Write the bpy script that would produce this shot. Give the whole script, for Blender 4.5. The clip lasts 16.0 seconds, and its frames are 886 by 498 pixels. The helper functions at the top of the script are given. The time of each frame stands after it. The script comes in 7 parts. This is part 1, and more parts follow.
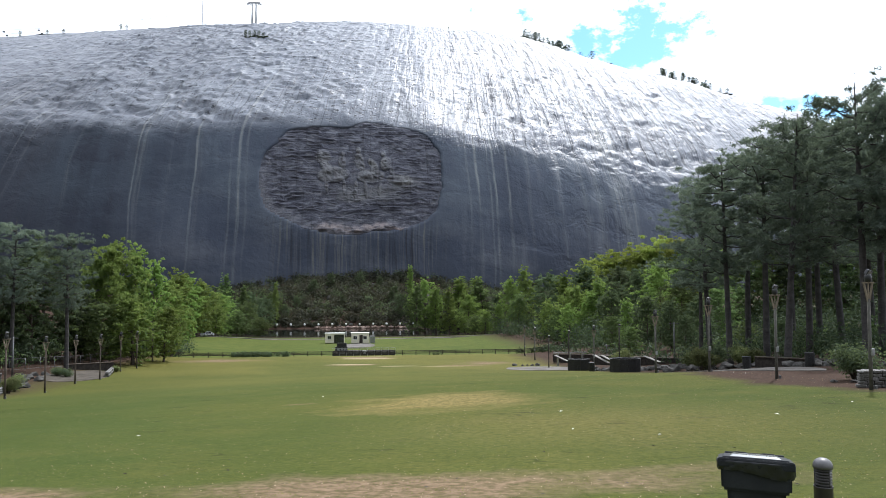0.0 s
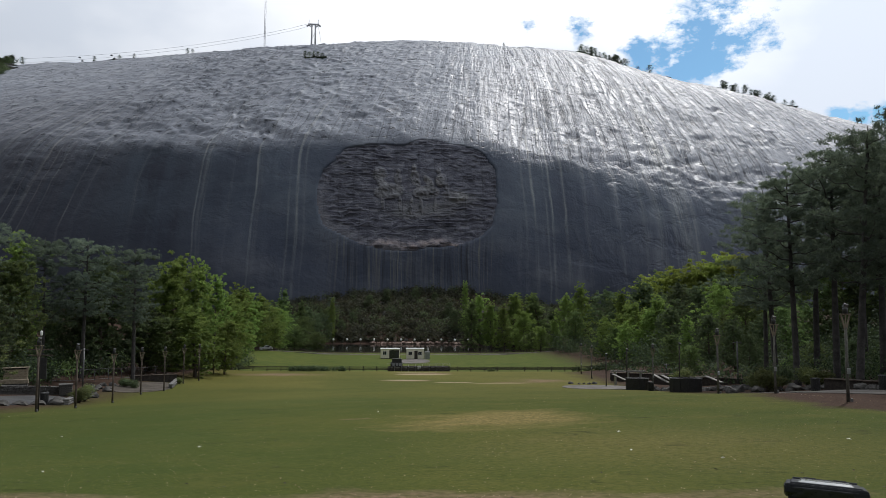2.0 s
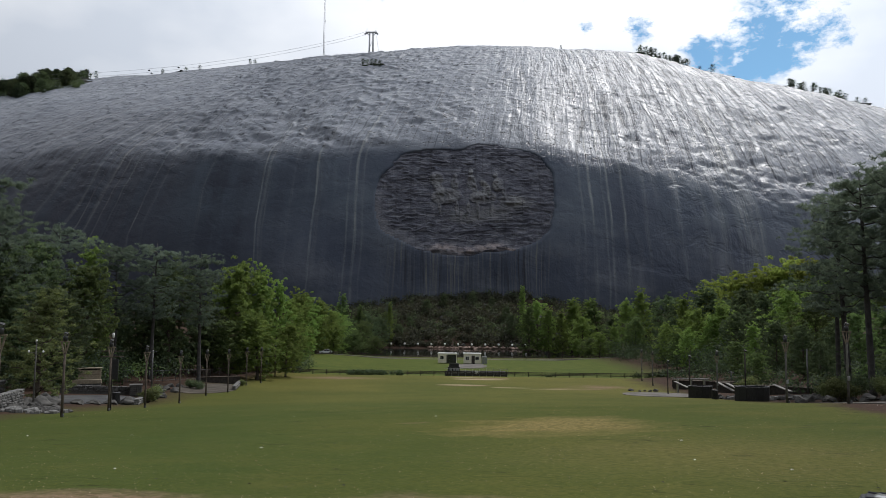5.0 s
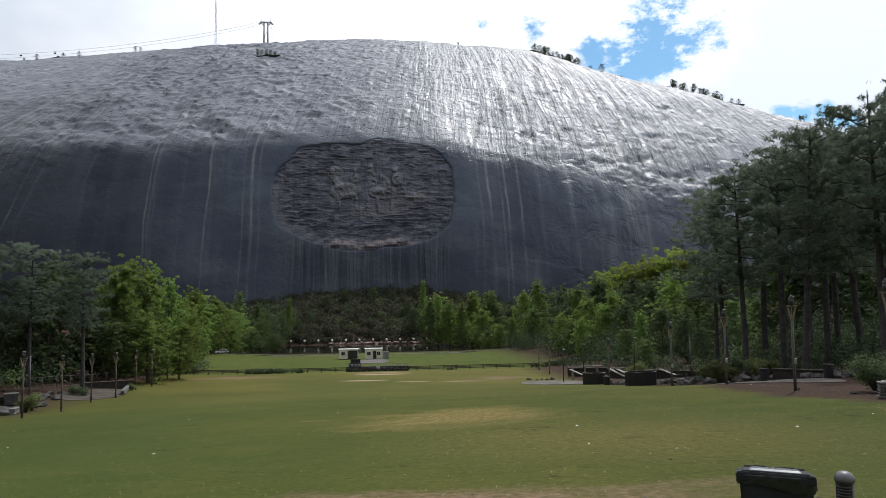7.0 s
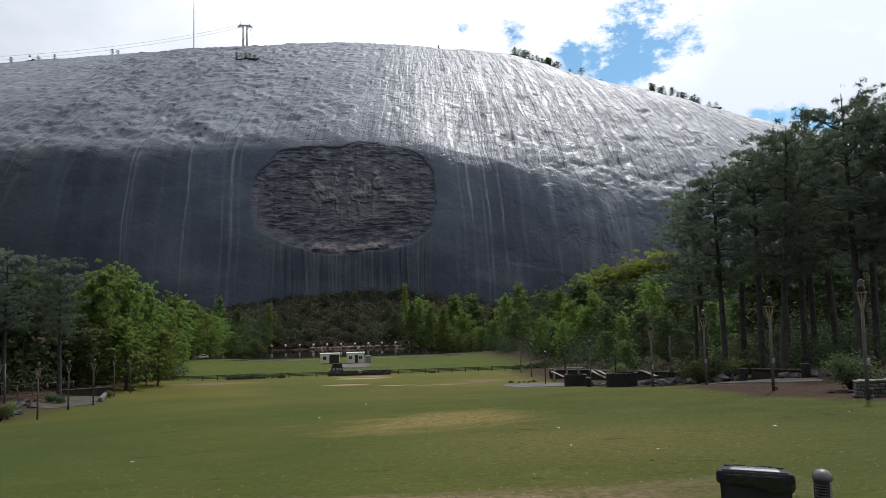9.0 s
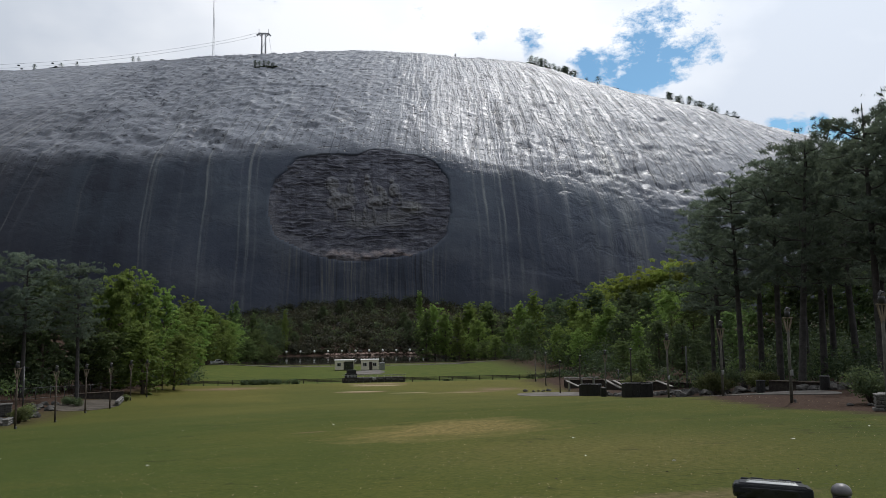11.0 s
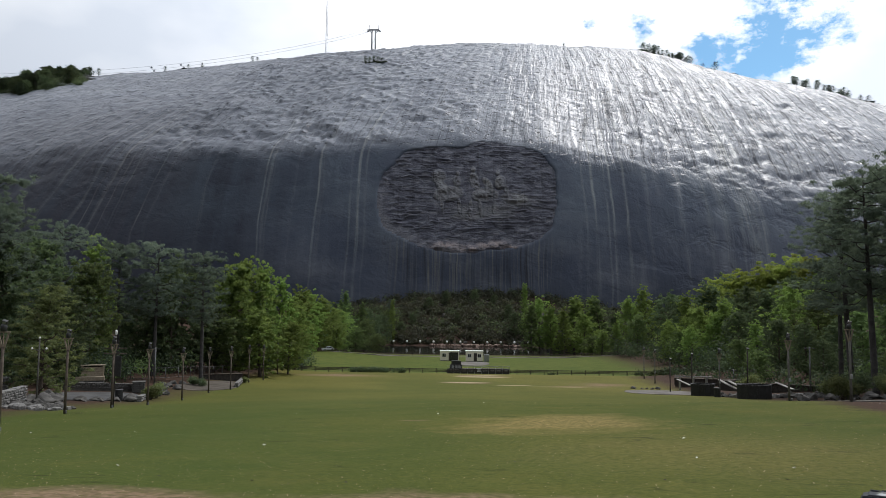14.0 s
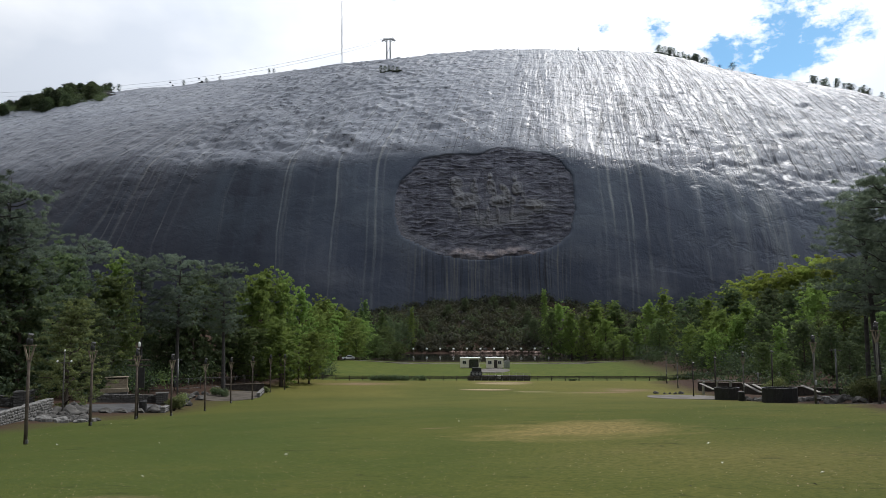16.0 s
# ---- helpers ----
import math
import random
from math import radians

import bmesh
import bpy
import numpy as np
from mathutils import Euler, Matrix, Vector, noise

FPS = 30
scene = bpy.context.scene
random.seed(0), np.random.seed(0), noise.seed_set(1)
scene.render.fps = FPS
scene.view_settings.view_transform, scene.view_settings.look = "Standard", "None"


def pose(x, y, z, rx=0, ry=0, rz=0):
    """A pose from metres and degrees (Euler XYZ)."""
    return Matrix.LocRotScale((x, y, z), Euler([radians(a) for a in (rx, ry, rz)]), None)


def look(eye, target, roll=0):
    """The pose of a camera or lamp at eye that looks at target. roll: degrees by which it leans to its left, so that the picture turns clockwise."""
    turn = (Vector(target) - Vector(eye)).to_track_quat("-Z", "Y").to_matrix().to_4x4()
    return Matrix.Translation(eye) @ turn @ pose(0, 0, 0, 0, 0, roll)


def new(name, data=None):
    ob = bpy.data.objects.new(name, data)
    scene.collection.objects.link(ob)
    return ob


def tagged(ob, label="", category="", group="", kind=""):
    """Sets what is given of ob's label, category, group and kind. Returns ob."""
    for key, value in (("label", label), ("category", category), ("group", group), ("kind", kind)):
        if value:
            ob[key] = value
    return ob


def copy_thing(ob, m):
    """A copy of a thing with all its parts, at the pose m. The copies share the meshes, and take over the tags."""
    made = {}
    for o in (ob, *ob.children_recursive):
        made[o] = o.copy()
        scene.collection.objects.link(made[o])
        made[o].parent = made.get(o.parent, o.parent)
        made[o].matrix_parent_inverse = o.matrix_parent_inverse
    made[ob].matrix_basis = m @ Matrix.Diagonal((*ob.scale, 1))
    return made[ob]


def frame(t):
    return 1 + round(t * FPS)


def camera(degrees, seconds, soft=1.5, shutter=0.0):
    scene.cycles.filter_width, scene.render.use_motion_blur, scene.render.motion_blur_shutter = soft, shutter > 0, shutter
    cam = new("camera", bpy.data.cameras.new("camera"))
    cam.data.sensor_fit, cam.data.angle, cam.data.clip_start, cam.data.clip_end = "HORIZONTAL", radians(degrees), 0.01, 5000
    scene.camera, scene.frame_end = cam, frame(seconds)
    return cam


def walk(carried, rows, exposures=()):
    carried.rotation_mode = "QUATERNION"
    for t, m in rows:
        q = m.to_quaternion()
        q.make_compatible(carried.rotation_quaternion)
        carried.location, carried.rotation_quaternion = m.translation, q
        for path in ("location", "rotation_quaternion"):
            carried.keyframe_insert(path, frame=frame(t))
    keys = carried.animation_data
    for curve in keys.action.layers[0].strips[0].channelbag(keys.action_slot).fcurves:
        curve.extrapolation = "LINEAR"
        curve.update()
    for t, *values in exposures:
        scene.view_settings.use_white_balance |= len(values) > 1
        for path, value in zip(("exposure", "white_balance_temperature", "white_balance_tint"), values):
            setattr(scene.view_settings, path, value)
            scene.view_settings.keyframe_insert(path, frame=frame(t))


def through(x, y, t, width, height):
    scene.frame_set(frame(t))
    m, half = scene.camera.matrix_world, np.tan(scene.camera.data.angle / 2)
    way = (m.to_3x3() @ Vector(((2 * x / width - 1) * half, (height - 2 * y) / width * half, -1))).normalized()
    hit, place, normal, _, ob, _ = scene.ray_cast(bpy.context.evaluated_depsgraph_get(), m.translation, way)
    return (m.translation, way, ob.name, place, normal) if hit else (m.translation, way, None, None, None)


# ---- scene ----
cam = camera(64.3, 16.0, soft=0.75)
PATH = [
    (0.0, 0, 0, 1.65, 92.97, 0.07, -6.91),
    (0.5, 0, 0, 1.65, 93.45, 0.20, -6.13),
    (1.0, 0, 0, 1.65, 93.96, -0.03, -5.41),
    (1.5, 0, 0, 1.65, 94.68, 0.16, -3.84),
    (2.0, 0, 0, 1.65, 94.27, -0.32, -2.46),
    (2.5, 0, 0, 1.65, 94.04, -0.26, -2.37),
    (3.0, 0, 0, 1.65, 93.73, -1.97, -2.96),
    (3.5, 0, 0, 1.65, 94.22, -1.88, -2.37),
    (4.0, 0, 0, 1.65, 95.58, -1.84, 0.75),
    (4.5, 0, 0, 1.65, 95.07, -1.17, 2.02),
    (4.7, 0, 0, 1.65, 94.77, -0.70, 2.32),
    (6.8, 0, 0, 1.65, 94.30, 0.63, -3.95),
    (7.0, 0, 0, 1.65, 94.17, 0.73, -5.85),
    (7.5, 0, 0, 1.65, 93.99, 0.79, -6.51),
    (8.0, 0, 0, 1.65, 93.23, 0.75, -6.25),
    (8.5, 0, 0, 1.65, 93.74, 1.54, -6.01),
    (9.0, 0, 0, 1.65, 94.41, 1.17, -7.33),
    (9.2, 0, 0, 1.65, 94.53, 0.75, -7.22),
    (11.5, 0, 0, 1.65, 95.09, 0.64, -5.21),
    (12.0, 0, 0, 1.65, 93.97, -0.07, -1.28),
    (12.5, 0, 0, 1.65, 93.79, 0.08, 1.47),
    (13.0, 0, 0, 1.65, 93.76, 0.19, 2.03),
    (13.5, 0, 0, 1.65, 94.42, -0.73, 2.57),
    (14.0, 0, 0, 1.65, 94.42, -0.60, 2.34),
    (14.5, 0, 0, 1.65, 93.39, -0.52, 2.80),
    (15.0, 0, 0, 1.65, 93.61, -0.43, 2.65),
    (15.5, 0, 0, 1.65, 95.22, 0.24, 4.40),
    (16.0, 0, 0, 1.65, 95.00, 0.30, 3.90),
]
EXPOSURES = [(0.0, -0.28, 6150, 10), (0.5, -0.63, 6250, 10), (1.0, -0.88, 6330, 10), (1.5, -1.13, 6390, 10), (2.0, -1.25, 6390, 10), (2.5, -1.23, 6390, 10), (3.0, -1.15, 6390, 10), (3.5, -1.15, 6390, 10), (4.0, -1.18, 6390, 10), (4.5, -1.28, 6390, 10), (7.0, -1.03, 6390, 10), (7.5, -1.08, 6390, 10),
             (8.0, -1.08, 6390, 10), (8.5, -1.08, 6390, 10), (9.0, -1.13, 6390, 10), (11.5, -1.38, 6390, 10), (12.0, -1.38, 6390, 10), (12.5, -1.23, 6390, 10), (13.0, -1.06, 6390, 10), (13.5, -1.03, 6390, 10), (14.0, -1.03, 6390, 10), (14.5, -0.88, 6390, 10), (15.0, -0.88, 6390, 10), (15.5, -0.95, 6390, 10), (16.0, -0.98, 6390, 10)]
walk(cam, [(t, pose(*p)) for t, *p in PATH], EXPOSURES)

# ---- world and sun ----
SUN_AZ, SUN_EL = radians(38), radians(53)
world = bpy.data.worlds.new("sky")
scene.world = world
world.use_nodes = True
wt = world.node_tree
wt.nodes.clear()


def wnode(kind):
    return wt.nodes.new(kind)


sky = wnode("ShaderNodeTexSky")
sky.sky_type, sky.sun_disc, sky.sun_elevation, sky.sun_rotation, sky.dust_density = "NISHITA", False, SUN_EL, SUN_AZ, 0.6
coord = wnode("ShaderNodeTexCoord")
stretch = wnode("ShaderNodeMapping")
stretch.inputs["Scale"].default_value = (1.0, 1.0, 1.7)
clouds = wnode("ShaderNodeTexNoise")
clouds.inputs["Scale"].default_value, clouds.inputs["Detail"].default_value, clouds.inputs["Roughness"].default_value = 11.0, 10.0, 0.72
# distance from the directions of the clear patches, which thin the cloud there
gaps = []
for toward, near, far in (((0.384, 0.858, 0.342), -0.000, 0.102), ((0.366, 0.871, 0.327), -0.000, 0.088), ((0.404, 0.851, 0.336), -0.000, 0.071), ((0.327, 0.888, 0.323), -0.014, 0.056), ((0.299, 0.897, 0.326), -0.010, 0.049), ((0.345, 0.887, 0.307), -0.015, 0.049), ((0.368, 0.878, 0.307), -0.012, 0.060), ((0.385, 0.850, 0.360), -0.005, 0.046), ((0.218, 0.906, 0.362), -0.009, 0.046), ((0.216, 0.912, 0.347), -0.008, 0.039), ((0.149, 0.918, 0.369), -0.016, 0.032), ((0.445, 0.836, 0.322), -0.013, 0.042), ((0.536, 0.813, 0.227), -0.000, 0.028), ((0.520, 0.823, 0.228), -0.000, 0.025), ((0.557, 0.799, 0.226), -0.000, 0.028), ((0.578, 0.788, 0.214), -0.000, 0.032)):
    gap = wnode("ShaderNodeVectorMath")
    gap.operation = "DISTANCE"
    gap.inputs[1].default_value = Vector(toward).normalized()
    gap_range = wnode("ShaderNodeMapRange")
    gap_range.inputs["From Min"].default_value, gap_range.inputs["From Max"].default_value = near, far
    gap_range.inputs["To Min"].default_value, gap_range.inputs["To Max"].default_value = -0.19, 0.17
    wt.links.new(coord.outputs["Generated"], gap.inputs[0])
    wt.links.new(gap.outputs["Value"], gap_range.inputs["Value"])
    gaps.append(gap_range)
# thin cloud shines near the sun and dulls away from it
sunward = wnode("ShaderNodeVectorMath")
sunward.operation = "DOT_PRODUCT"
sunward.inputs[1].default_value = (math.sin(SUN_AZ) * math.cos(SUN_EL), math.cos(SUN_AZ) * math.cos(SUN_EL), math.sin(SUN_EL))
glow = wnode("ShaderNodeMapRange")
glow.inputs["From Min"].default_value, glow.inputs["From Max"].default_value = -0.3, 0.9
glow.inputs["To Min"].default_value, glow.inputs["To Max"].default_value = 0.48, 3.3
bright = wnode("ShaderNodeVectorMath")
bright.operation = "SCALE"
add = wnode("ShaderNodeMath")
add.operation = "ADD"
cover = wnode("ShaderNodeMapRange")
cover.inputs["From Min"].default_value, cover.inputs["From Max"].default_value = 0.42, 0.53
shade_noise = wnode("ShaderNodeTexNoise")
shade_noise.inputs["Scale"].default_value, shade_noise.inputs["Detail"].default_value = 2.6, 7.0
cloud_col = wnode("ShaderNodeValToRGB")
cloud_col.color_ramp.elements[0].position, cloud_col.color_ramp.elements[0].color = 0.38, (8.7, 9.4, 10.5, 1)
cloud_col.color_ramp.elements[1].position, cloud_col.color_ramp.elements[1].color = 0.60, (12.3, 12.6, 13.1, 1)
mix = wnode("ShaderNodeMix")
mix.data_type = "RGBA"
back = wnode("ShaderNodeBackground")
back.inputs["Strength"].default_value = 0.072
wout = wnode("ShaderNodeOutputWorld")
L = wt.links.new
L(coord.outputs["Generated"], stretch.inputs["Vector"])
L(stretch.outputs[0], clouds.inputs["Vector"])
L(stretch.outputs[0], shade_noise.inputs["Vector"])
nearest = gaps[0].outputs[0]
for g in gaps[1:]:
    both = wnode("ShaderNodeMath")
    both.operation = "MINIMUM"
    L(nearest, both.inputs[0])
    L(g.outputs[0], both.inputs[1])
    nearest = both.outputs[0]
L(nearest, add.inputs[0])
clear = wnode("ShaderNodeVectorMath")
clear.operation = "MULTIPLY"
clear.inputs[1].default_value = (2.2, 3.2, 3.5)
L(sky.outputs[0], clear.inputs[0])
L(coord.outputs["Generated"], sunward.inputs[0])
L(sunward.outputs["Value"], glow.inputs["Value"])
L(cloud_col.outputs[0], bright.inputs[0])
L(glow.outputs[0], bright.inputs["Scale"])
L(clouds.outputs["Fac"], add.inputs[1])
L(add.outputs[0], cover.inputs["Value"])
L(shade_noise.outputs["Fac"], cloud_col.inputs["Fac"])
L(cover.outputs[0], mix.inputs[0])
L(clear.outputs[0], mix.inputs[6])
L(bright.outputs[0], mix.inputs[7])
L(mix.outputs[2], back.inputs["Color"])
L(back.outputs[0], wout.inputs["Surface"])

sun = new("sun", bpy.data.lights.new("sun", "SUN"))
sun.data.energy, sun.data.angle, sun.data.color = 5.0, radians(1.0), (1.0, 0.97, 0.93)
sun_to = Vector((math.sin(SUN_AZ) * math.cos(SUN_EL), math.cos(SUN_AZ) * math.cos(SUN_EL), math.sin(SUN_EL)))
sun.matrix_world = look(sun_to * 100, (0, 0, 0))


# ---- materials ----
def nodes_of(name):
    m = bpy.data.materials.new(name)
    m.use_nodes = True
    t = m.node_tree
    return m, t, t.nodes["Principled BSDF"], t.nodes["Material Output"]


def noise_node(t, vec, scale, detail=6.0, rough=0.55, stretch_by=None, distortion=0.0):
    n = t.nodes.new("ShaderNodeTexNoise")
    n.inputs["Scale"].default_value, n.inputs["Detail"].default_value = scale, detail
    n.inputs["Roughness"].default_value, n.inputs["Distortion"].default_value = rough, distortion
    if stretch_by:
        mp = t.nodes.new("ShaderNodeMapping")
        mp.inputs["Scale"].default_value = stretch_by
        t.links.new(vec, mp.inputs["Vector"])
        vec = mp.outputs[0]
    t.links.new(vec, n.inputs["Vector"])
    return n.outputs["Fac"]


def ramp(t, fac, stops):
    r = t.nodes.new("ShaderNodeValToRGB")
    e = r.color_ramp.elements
    while len(e) < len(stops):
        e.new(0.5)
    for el, (p, c) in zip(e, stops):
        el.position = p
        el.color = (*c, 1) if len(c) == 3 else c
    t.links.new(fac, r.inputs["Fac"])
    return r.outputs["Color"]


def mixed(t, fac, a, b, how="MIX"):
    n = t.nodes.new("ShaderNodeMix")
    n.data_type, n.blend_type = "RGBA", how
    for sock, v in ((n.inputs[0], fac), (n.inputs[6], a), (n.inputs[7], b)):
        if isinstance(v, bpy.types.NodeSocket):
            t.links.new(v, sock)
        else:
            sock.default_value = v if not isinstance(v, tuple) or len(v) == 4 else (*v, 1)
    return n.outputs[2]


def maths(t, op, a, b=0.0, c=0.0):
    n = t.nodes.new("ShaderNodeMath")
    n.operation = op
    for sock, v in zip(n.inputs, (a, b, c)):
        if isinstance(v, bpy.types.NodeSocket):
            t.links.new(v, sock)
        else:
            sock.default_value = v
    return n.outputs[0]


def ranged(t, v, a, b, c=0.0, d=1.0):
    n = t.nodes.new("ShaderNodeMapRange")
    t.links.new(v, n.inputs["Value"])
    for key, x in zip(("From Min", "From Max", "To Min", "To Max"), (a, b, c, d)):
        if isinstance(x, bpy.types.NodeSocket):
            t.links.new(x, n.inputs[key])
        else:
            n.inputs[key].default_value = x
    return n.outputs[0]


def bumped(t, bsdf, height, strength, distance):
    b = t.nodes.new("ShaderNodeBump")
    b.inputs["Strength"].default_value, b.inputs["Distance"].default_value = strength, distance
    t.links.new(height, b.inputs["Height"])
    t.links.new(b.outputs[0], bsdf.inputs["Normal"])


def place(t, kind="Object"):
    return t.nodes.new("ShaderNodeTexCoord").outputs[kind]


def world_place(t):
    return t.nodes.new("ShaderNodeNewGeometry").outputs["Position"]


def plain(name, a, b, scale=3.0, rough=0.6, metal=0.0, bump=0.2, fine=30.0, spec=0.5, depth=0.01):
    """A surface of two tones in patches, with a finer grain and relief."""
    m, t, p, _ = nodes_of(name)
    v = place(t)
    big, small = noise_node(t, v, scale), noise_node(t, v, fine, 4.0)
    col = mixed(t, ranged(t, big, 0.35, 0.65), a, b)
    col = mixed(t, ranged(t, small, 0.3, 0.7, 0.0, 0.35), col, tuple(x * 0.6 for x in a))
    t.links.new(col, p.inputs["Base Color"])
    p.inputs["Roughness"].default_value, p.inputs["Metallic"].default_value = rough, metal
    p.inputs["Specular IOR Level"].default_value = spec
    bumped(t, p, small, bump, depth)
    return m


def leafy(name, a, b, c, through=0.45):
    """Leaves: colour by leaf, light passing through the blade."""
    m, t, p, out = nodes_of(name)
    geo = t.nodes.new("ShaderNodeNewGeometry")
    info = t.nodes.new("ShaderNodeObjectInfo")
    big = noise_node(t, place(t), 0.35, 3.0)
    col = ramp(t, geo.outputs["Random Per Island"], [(0.0, a), (0.55, b), (1.0, c)])
    col = mixed(t, ranged(t, big, 0.35, 0.7, 0.0, 0.6), col, a)
    hsv = t.nodes.new("ShaderNodeHueSaturation")
    t.links.new(ranged(t, info.outputs["Random"], 0, 1, 0.478, 0.515), hsv.inputs["Hue"])
    t.links.new(ranged(t, info.outputs["Random"], 0, 1, 0.68, 1.34), hsv.inputs["Value"])
    t.links.new(col, hsv.inputs["Color"])
    t.links.new(hsv.outputs[0], p.inputs["Base Color"])
    p.inputs["Roughness"].default_value = 0.7
    p.inputs["Specular IOR Level"].default_value = 0.12
    tr = t.nodes.new("ShaderNodeBsdfTranslucent")
    t.links.new(mixed(t, 1.0, hsv.outputs[0], (1.28, 1.26, 0.88), "MULTIPLY"), tr.inputs["Color"])
    ms = t.nodes.new("ShaderNodeMixShader")
    ms.inputs[0].default_value = through
    t.links.new(p.outputs[0], ms.inputs[1])
    t.links.new(tr.outputs[0], ms.inputs[2])
    t.links.new(ms.outputs[0], out.inputs["Surface"])
    return m


STREAKS = [(-2.75, 0.03, 0.3), (-2.52, 0.022, 0.45), (-2.44, 0.012, 0.4), (-2.36, 0.03, 0.4), (-2.28, 0.01, 0.35), (-2.2, 0.014, 0.35), (-1.98, 0.012, 0.5), (-1.9, 0.02, 0.2), (-1.56, 0.02, 0.2), (-1.2, 0.011, 0.75), (-1.17, 0.03, 0.3),
           (-1.02, 0.012, 0.2), (-0.88, 0.013, 0.75), (-0.86, 0.025, 0.25), (-0.685, 0.010, 0.55), (-0.64, 0.015, 0.9), (-0.60, 0.012, 0.35),
           (0.62, 0.012, 0.45), (0.675, 0.016, 0.8), (0.745, 0.011, 0.7), (0.775, 0.014, 0.9), (0.855, 0.016, 0.7), (0.975, 0.02, 0.35), (1.17, 0.026, 0.45), (1.31, 0.03, 0.35), (1.41, 0.045, 0.6), (1.55, 0.10, 1.0), (1.63, 0.04, 0.9), (1.9, 0.05, 0.3)]


def rock_face():
    """Granite with water streaks that run down the fall line (UV: metres / 100 along and down)."""
    m, t, p, _ = nodes_of("streaked_granite")
    uv = t.nodes.new("ShaderNodeUVMap").outputs[0]
    pos = world_place(t)
    sep = t.nodes.new("ShaderNodeSeparateXYZ")
    t.links.new(uv, sep.inputs[0])
    down = sep.outputs[1]
    sway = noise_node(t, uv, 1.0, 3.0, 0.5, (2, 2.5, 1))
    along = maths(t, "ADD", sep.outputs[0], maths(t, "MULTIPLY", maths(t, "SUBTRACT", sway, 0.5), 0.05))
    # the fall lines lean across the dome
    along = maths(t, "SUBTRACT", along, maths(t, "MULTIPLY", maths(t, "MAXIMUM", maths(t, "SUBTRACT", down, ranged(t, sep.outputs[0], -2.3, -1.3, 0.35, 1.1)), 0.0), maths(t, "ADD", ranged(t, sep.outputs[0], -0.9, 0.4, 0.2, 0.11), ranged(t, sep.outputs[0], -2.3, -1.3, 0.25, 0.0))))
    fall = t.nodes.new("ShaderNodeCombineXYZ")
    t.links.new(along, fall.inputs[0])
    t.links.new(down, fall.inputs[1])
    flat_uv, uv = uv, fall.outputs[0]
    wide = noise_node(t, uv, 1.0, 5.0, 0.55, (5, 0.6, 1))
    thin = noise_node(t, uv, 1.0, 4.0, 0.6, (24, 0.7, 1))
    hair = noise_node(t, uv, 1.0, 4.0, 0.6, (75, 1.0, 1))
    patch = noise_node(t, flat_uv, 1.0, 7.0, 0.6, (2.6, 4.5, 1))
    dent = noise_node(t, flat_uv, 1.0, 4.0, 0.55, (7, 8, 1), 0.4)
    speck = noise_node(t, pos, 0.45, 6.0, 0.65)
    pit = noise_node(t, flat_uv, 1.0, 3.0, 0.55, (34, 52, 1), 0.2)
    dash = noise_node(t, flat_uv, 1.0, 5.0, 0.6, (22, 40, 1), 0.3)
    shelf = noise_node(t, flat_uv, 1.0, 7.0, 0.62, (13, 17, 1), 0.5)
    col = ramp(t, wide, [(0.32, (0.024, 0.031, 0.052)), (0.5, (0.046, 0.057, 0.088)), (0.70, (0.098, 0.112, 0.146))])
    col = mixed(t, ranged(t, patch, 0.46, 0.66, 0.0, 0.8), col, (0.205, 0.218, 0.242))
    col = mixed(t, ranged(t, thin, 0.62, 0.78, 0.0, 0.35), col, (0.25, 0.255, 0.25))
    col = mixed(t, ranged(t, thin, 0.42, 0.30, 0.0, 0.40), col, (0.038, 0.043, 0.062))
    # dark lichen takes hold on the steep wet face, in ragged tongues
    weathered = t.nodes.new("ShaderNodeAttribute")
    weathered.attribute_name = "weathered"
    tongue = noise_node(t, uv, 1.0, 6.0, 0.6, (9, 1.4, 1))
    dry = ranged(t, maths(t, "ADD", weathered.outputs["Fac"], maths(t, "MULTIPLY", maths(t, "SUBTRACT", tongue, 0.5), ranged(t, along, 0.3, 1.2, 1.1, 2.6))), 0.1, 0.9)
    # beside the lichen, this split puts shaded face and sunlit slope into the colour
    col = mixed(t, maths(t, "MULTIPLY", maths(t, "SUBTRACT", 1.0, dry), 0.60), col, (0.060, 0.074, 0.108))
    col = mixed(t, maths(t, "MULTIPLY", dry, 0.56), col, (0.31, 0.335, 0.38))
    pale = None
    for c, w, k in STREAKS:
        one = maths(t, "MULTIPLY", ranged(t, maths(t, "ABSOLUTE", maths(t, "SUBTRACT", along, c)), w * 0.8, w * 0.15), k)
        pale = one if pale is None else maths(t, "MAXIMUM", pale, one)
    broken = noise_node(t, uv, 1.0, 6.0, 0.65, (75, 2.6, 1))
    pale = maths(t, "MULTIPLY", pale, ranged(t, broken, 0.38, 0.60, 0.05, 0.9))
    faded = noise_node(t, uv, 1.0, 3.0, 0.55, (14, 4.5, 1), 0.3)
    pale = maths(t, "MULTIPLY", pale, ranged(t, faded, 0.36, 0.6, 0.4, 1.0))
    pale = maths(t, "MULTIPLY", pale, ranged(t, down, 2.3, 1.3, 0.1, 1.0))
    pale = maths(t, "MULTIPLY", pale, ranged(t, down, 0.1, 0.8, 0.2, 0.95))
    pale = maths(t, "MULTIPLY", pale, maths(t, "MAXIMUM", ranged(t, along, -1.9, -1.7), ranged(t, down, 0.38, 0.6)))
    pale = maths(t, "MULTIPLY", pale, maths(t, "MAXIMUM", ranged(t, along, 1.1, 1.0), ranged(t, dent, 0.34, 0.5, 0.55, 1.0)))
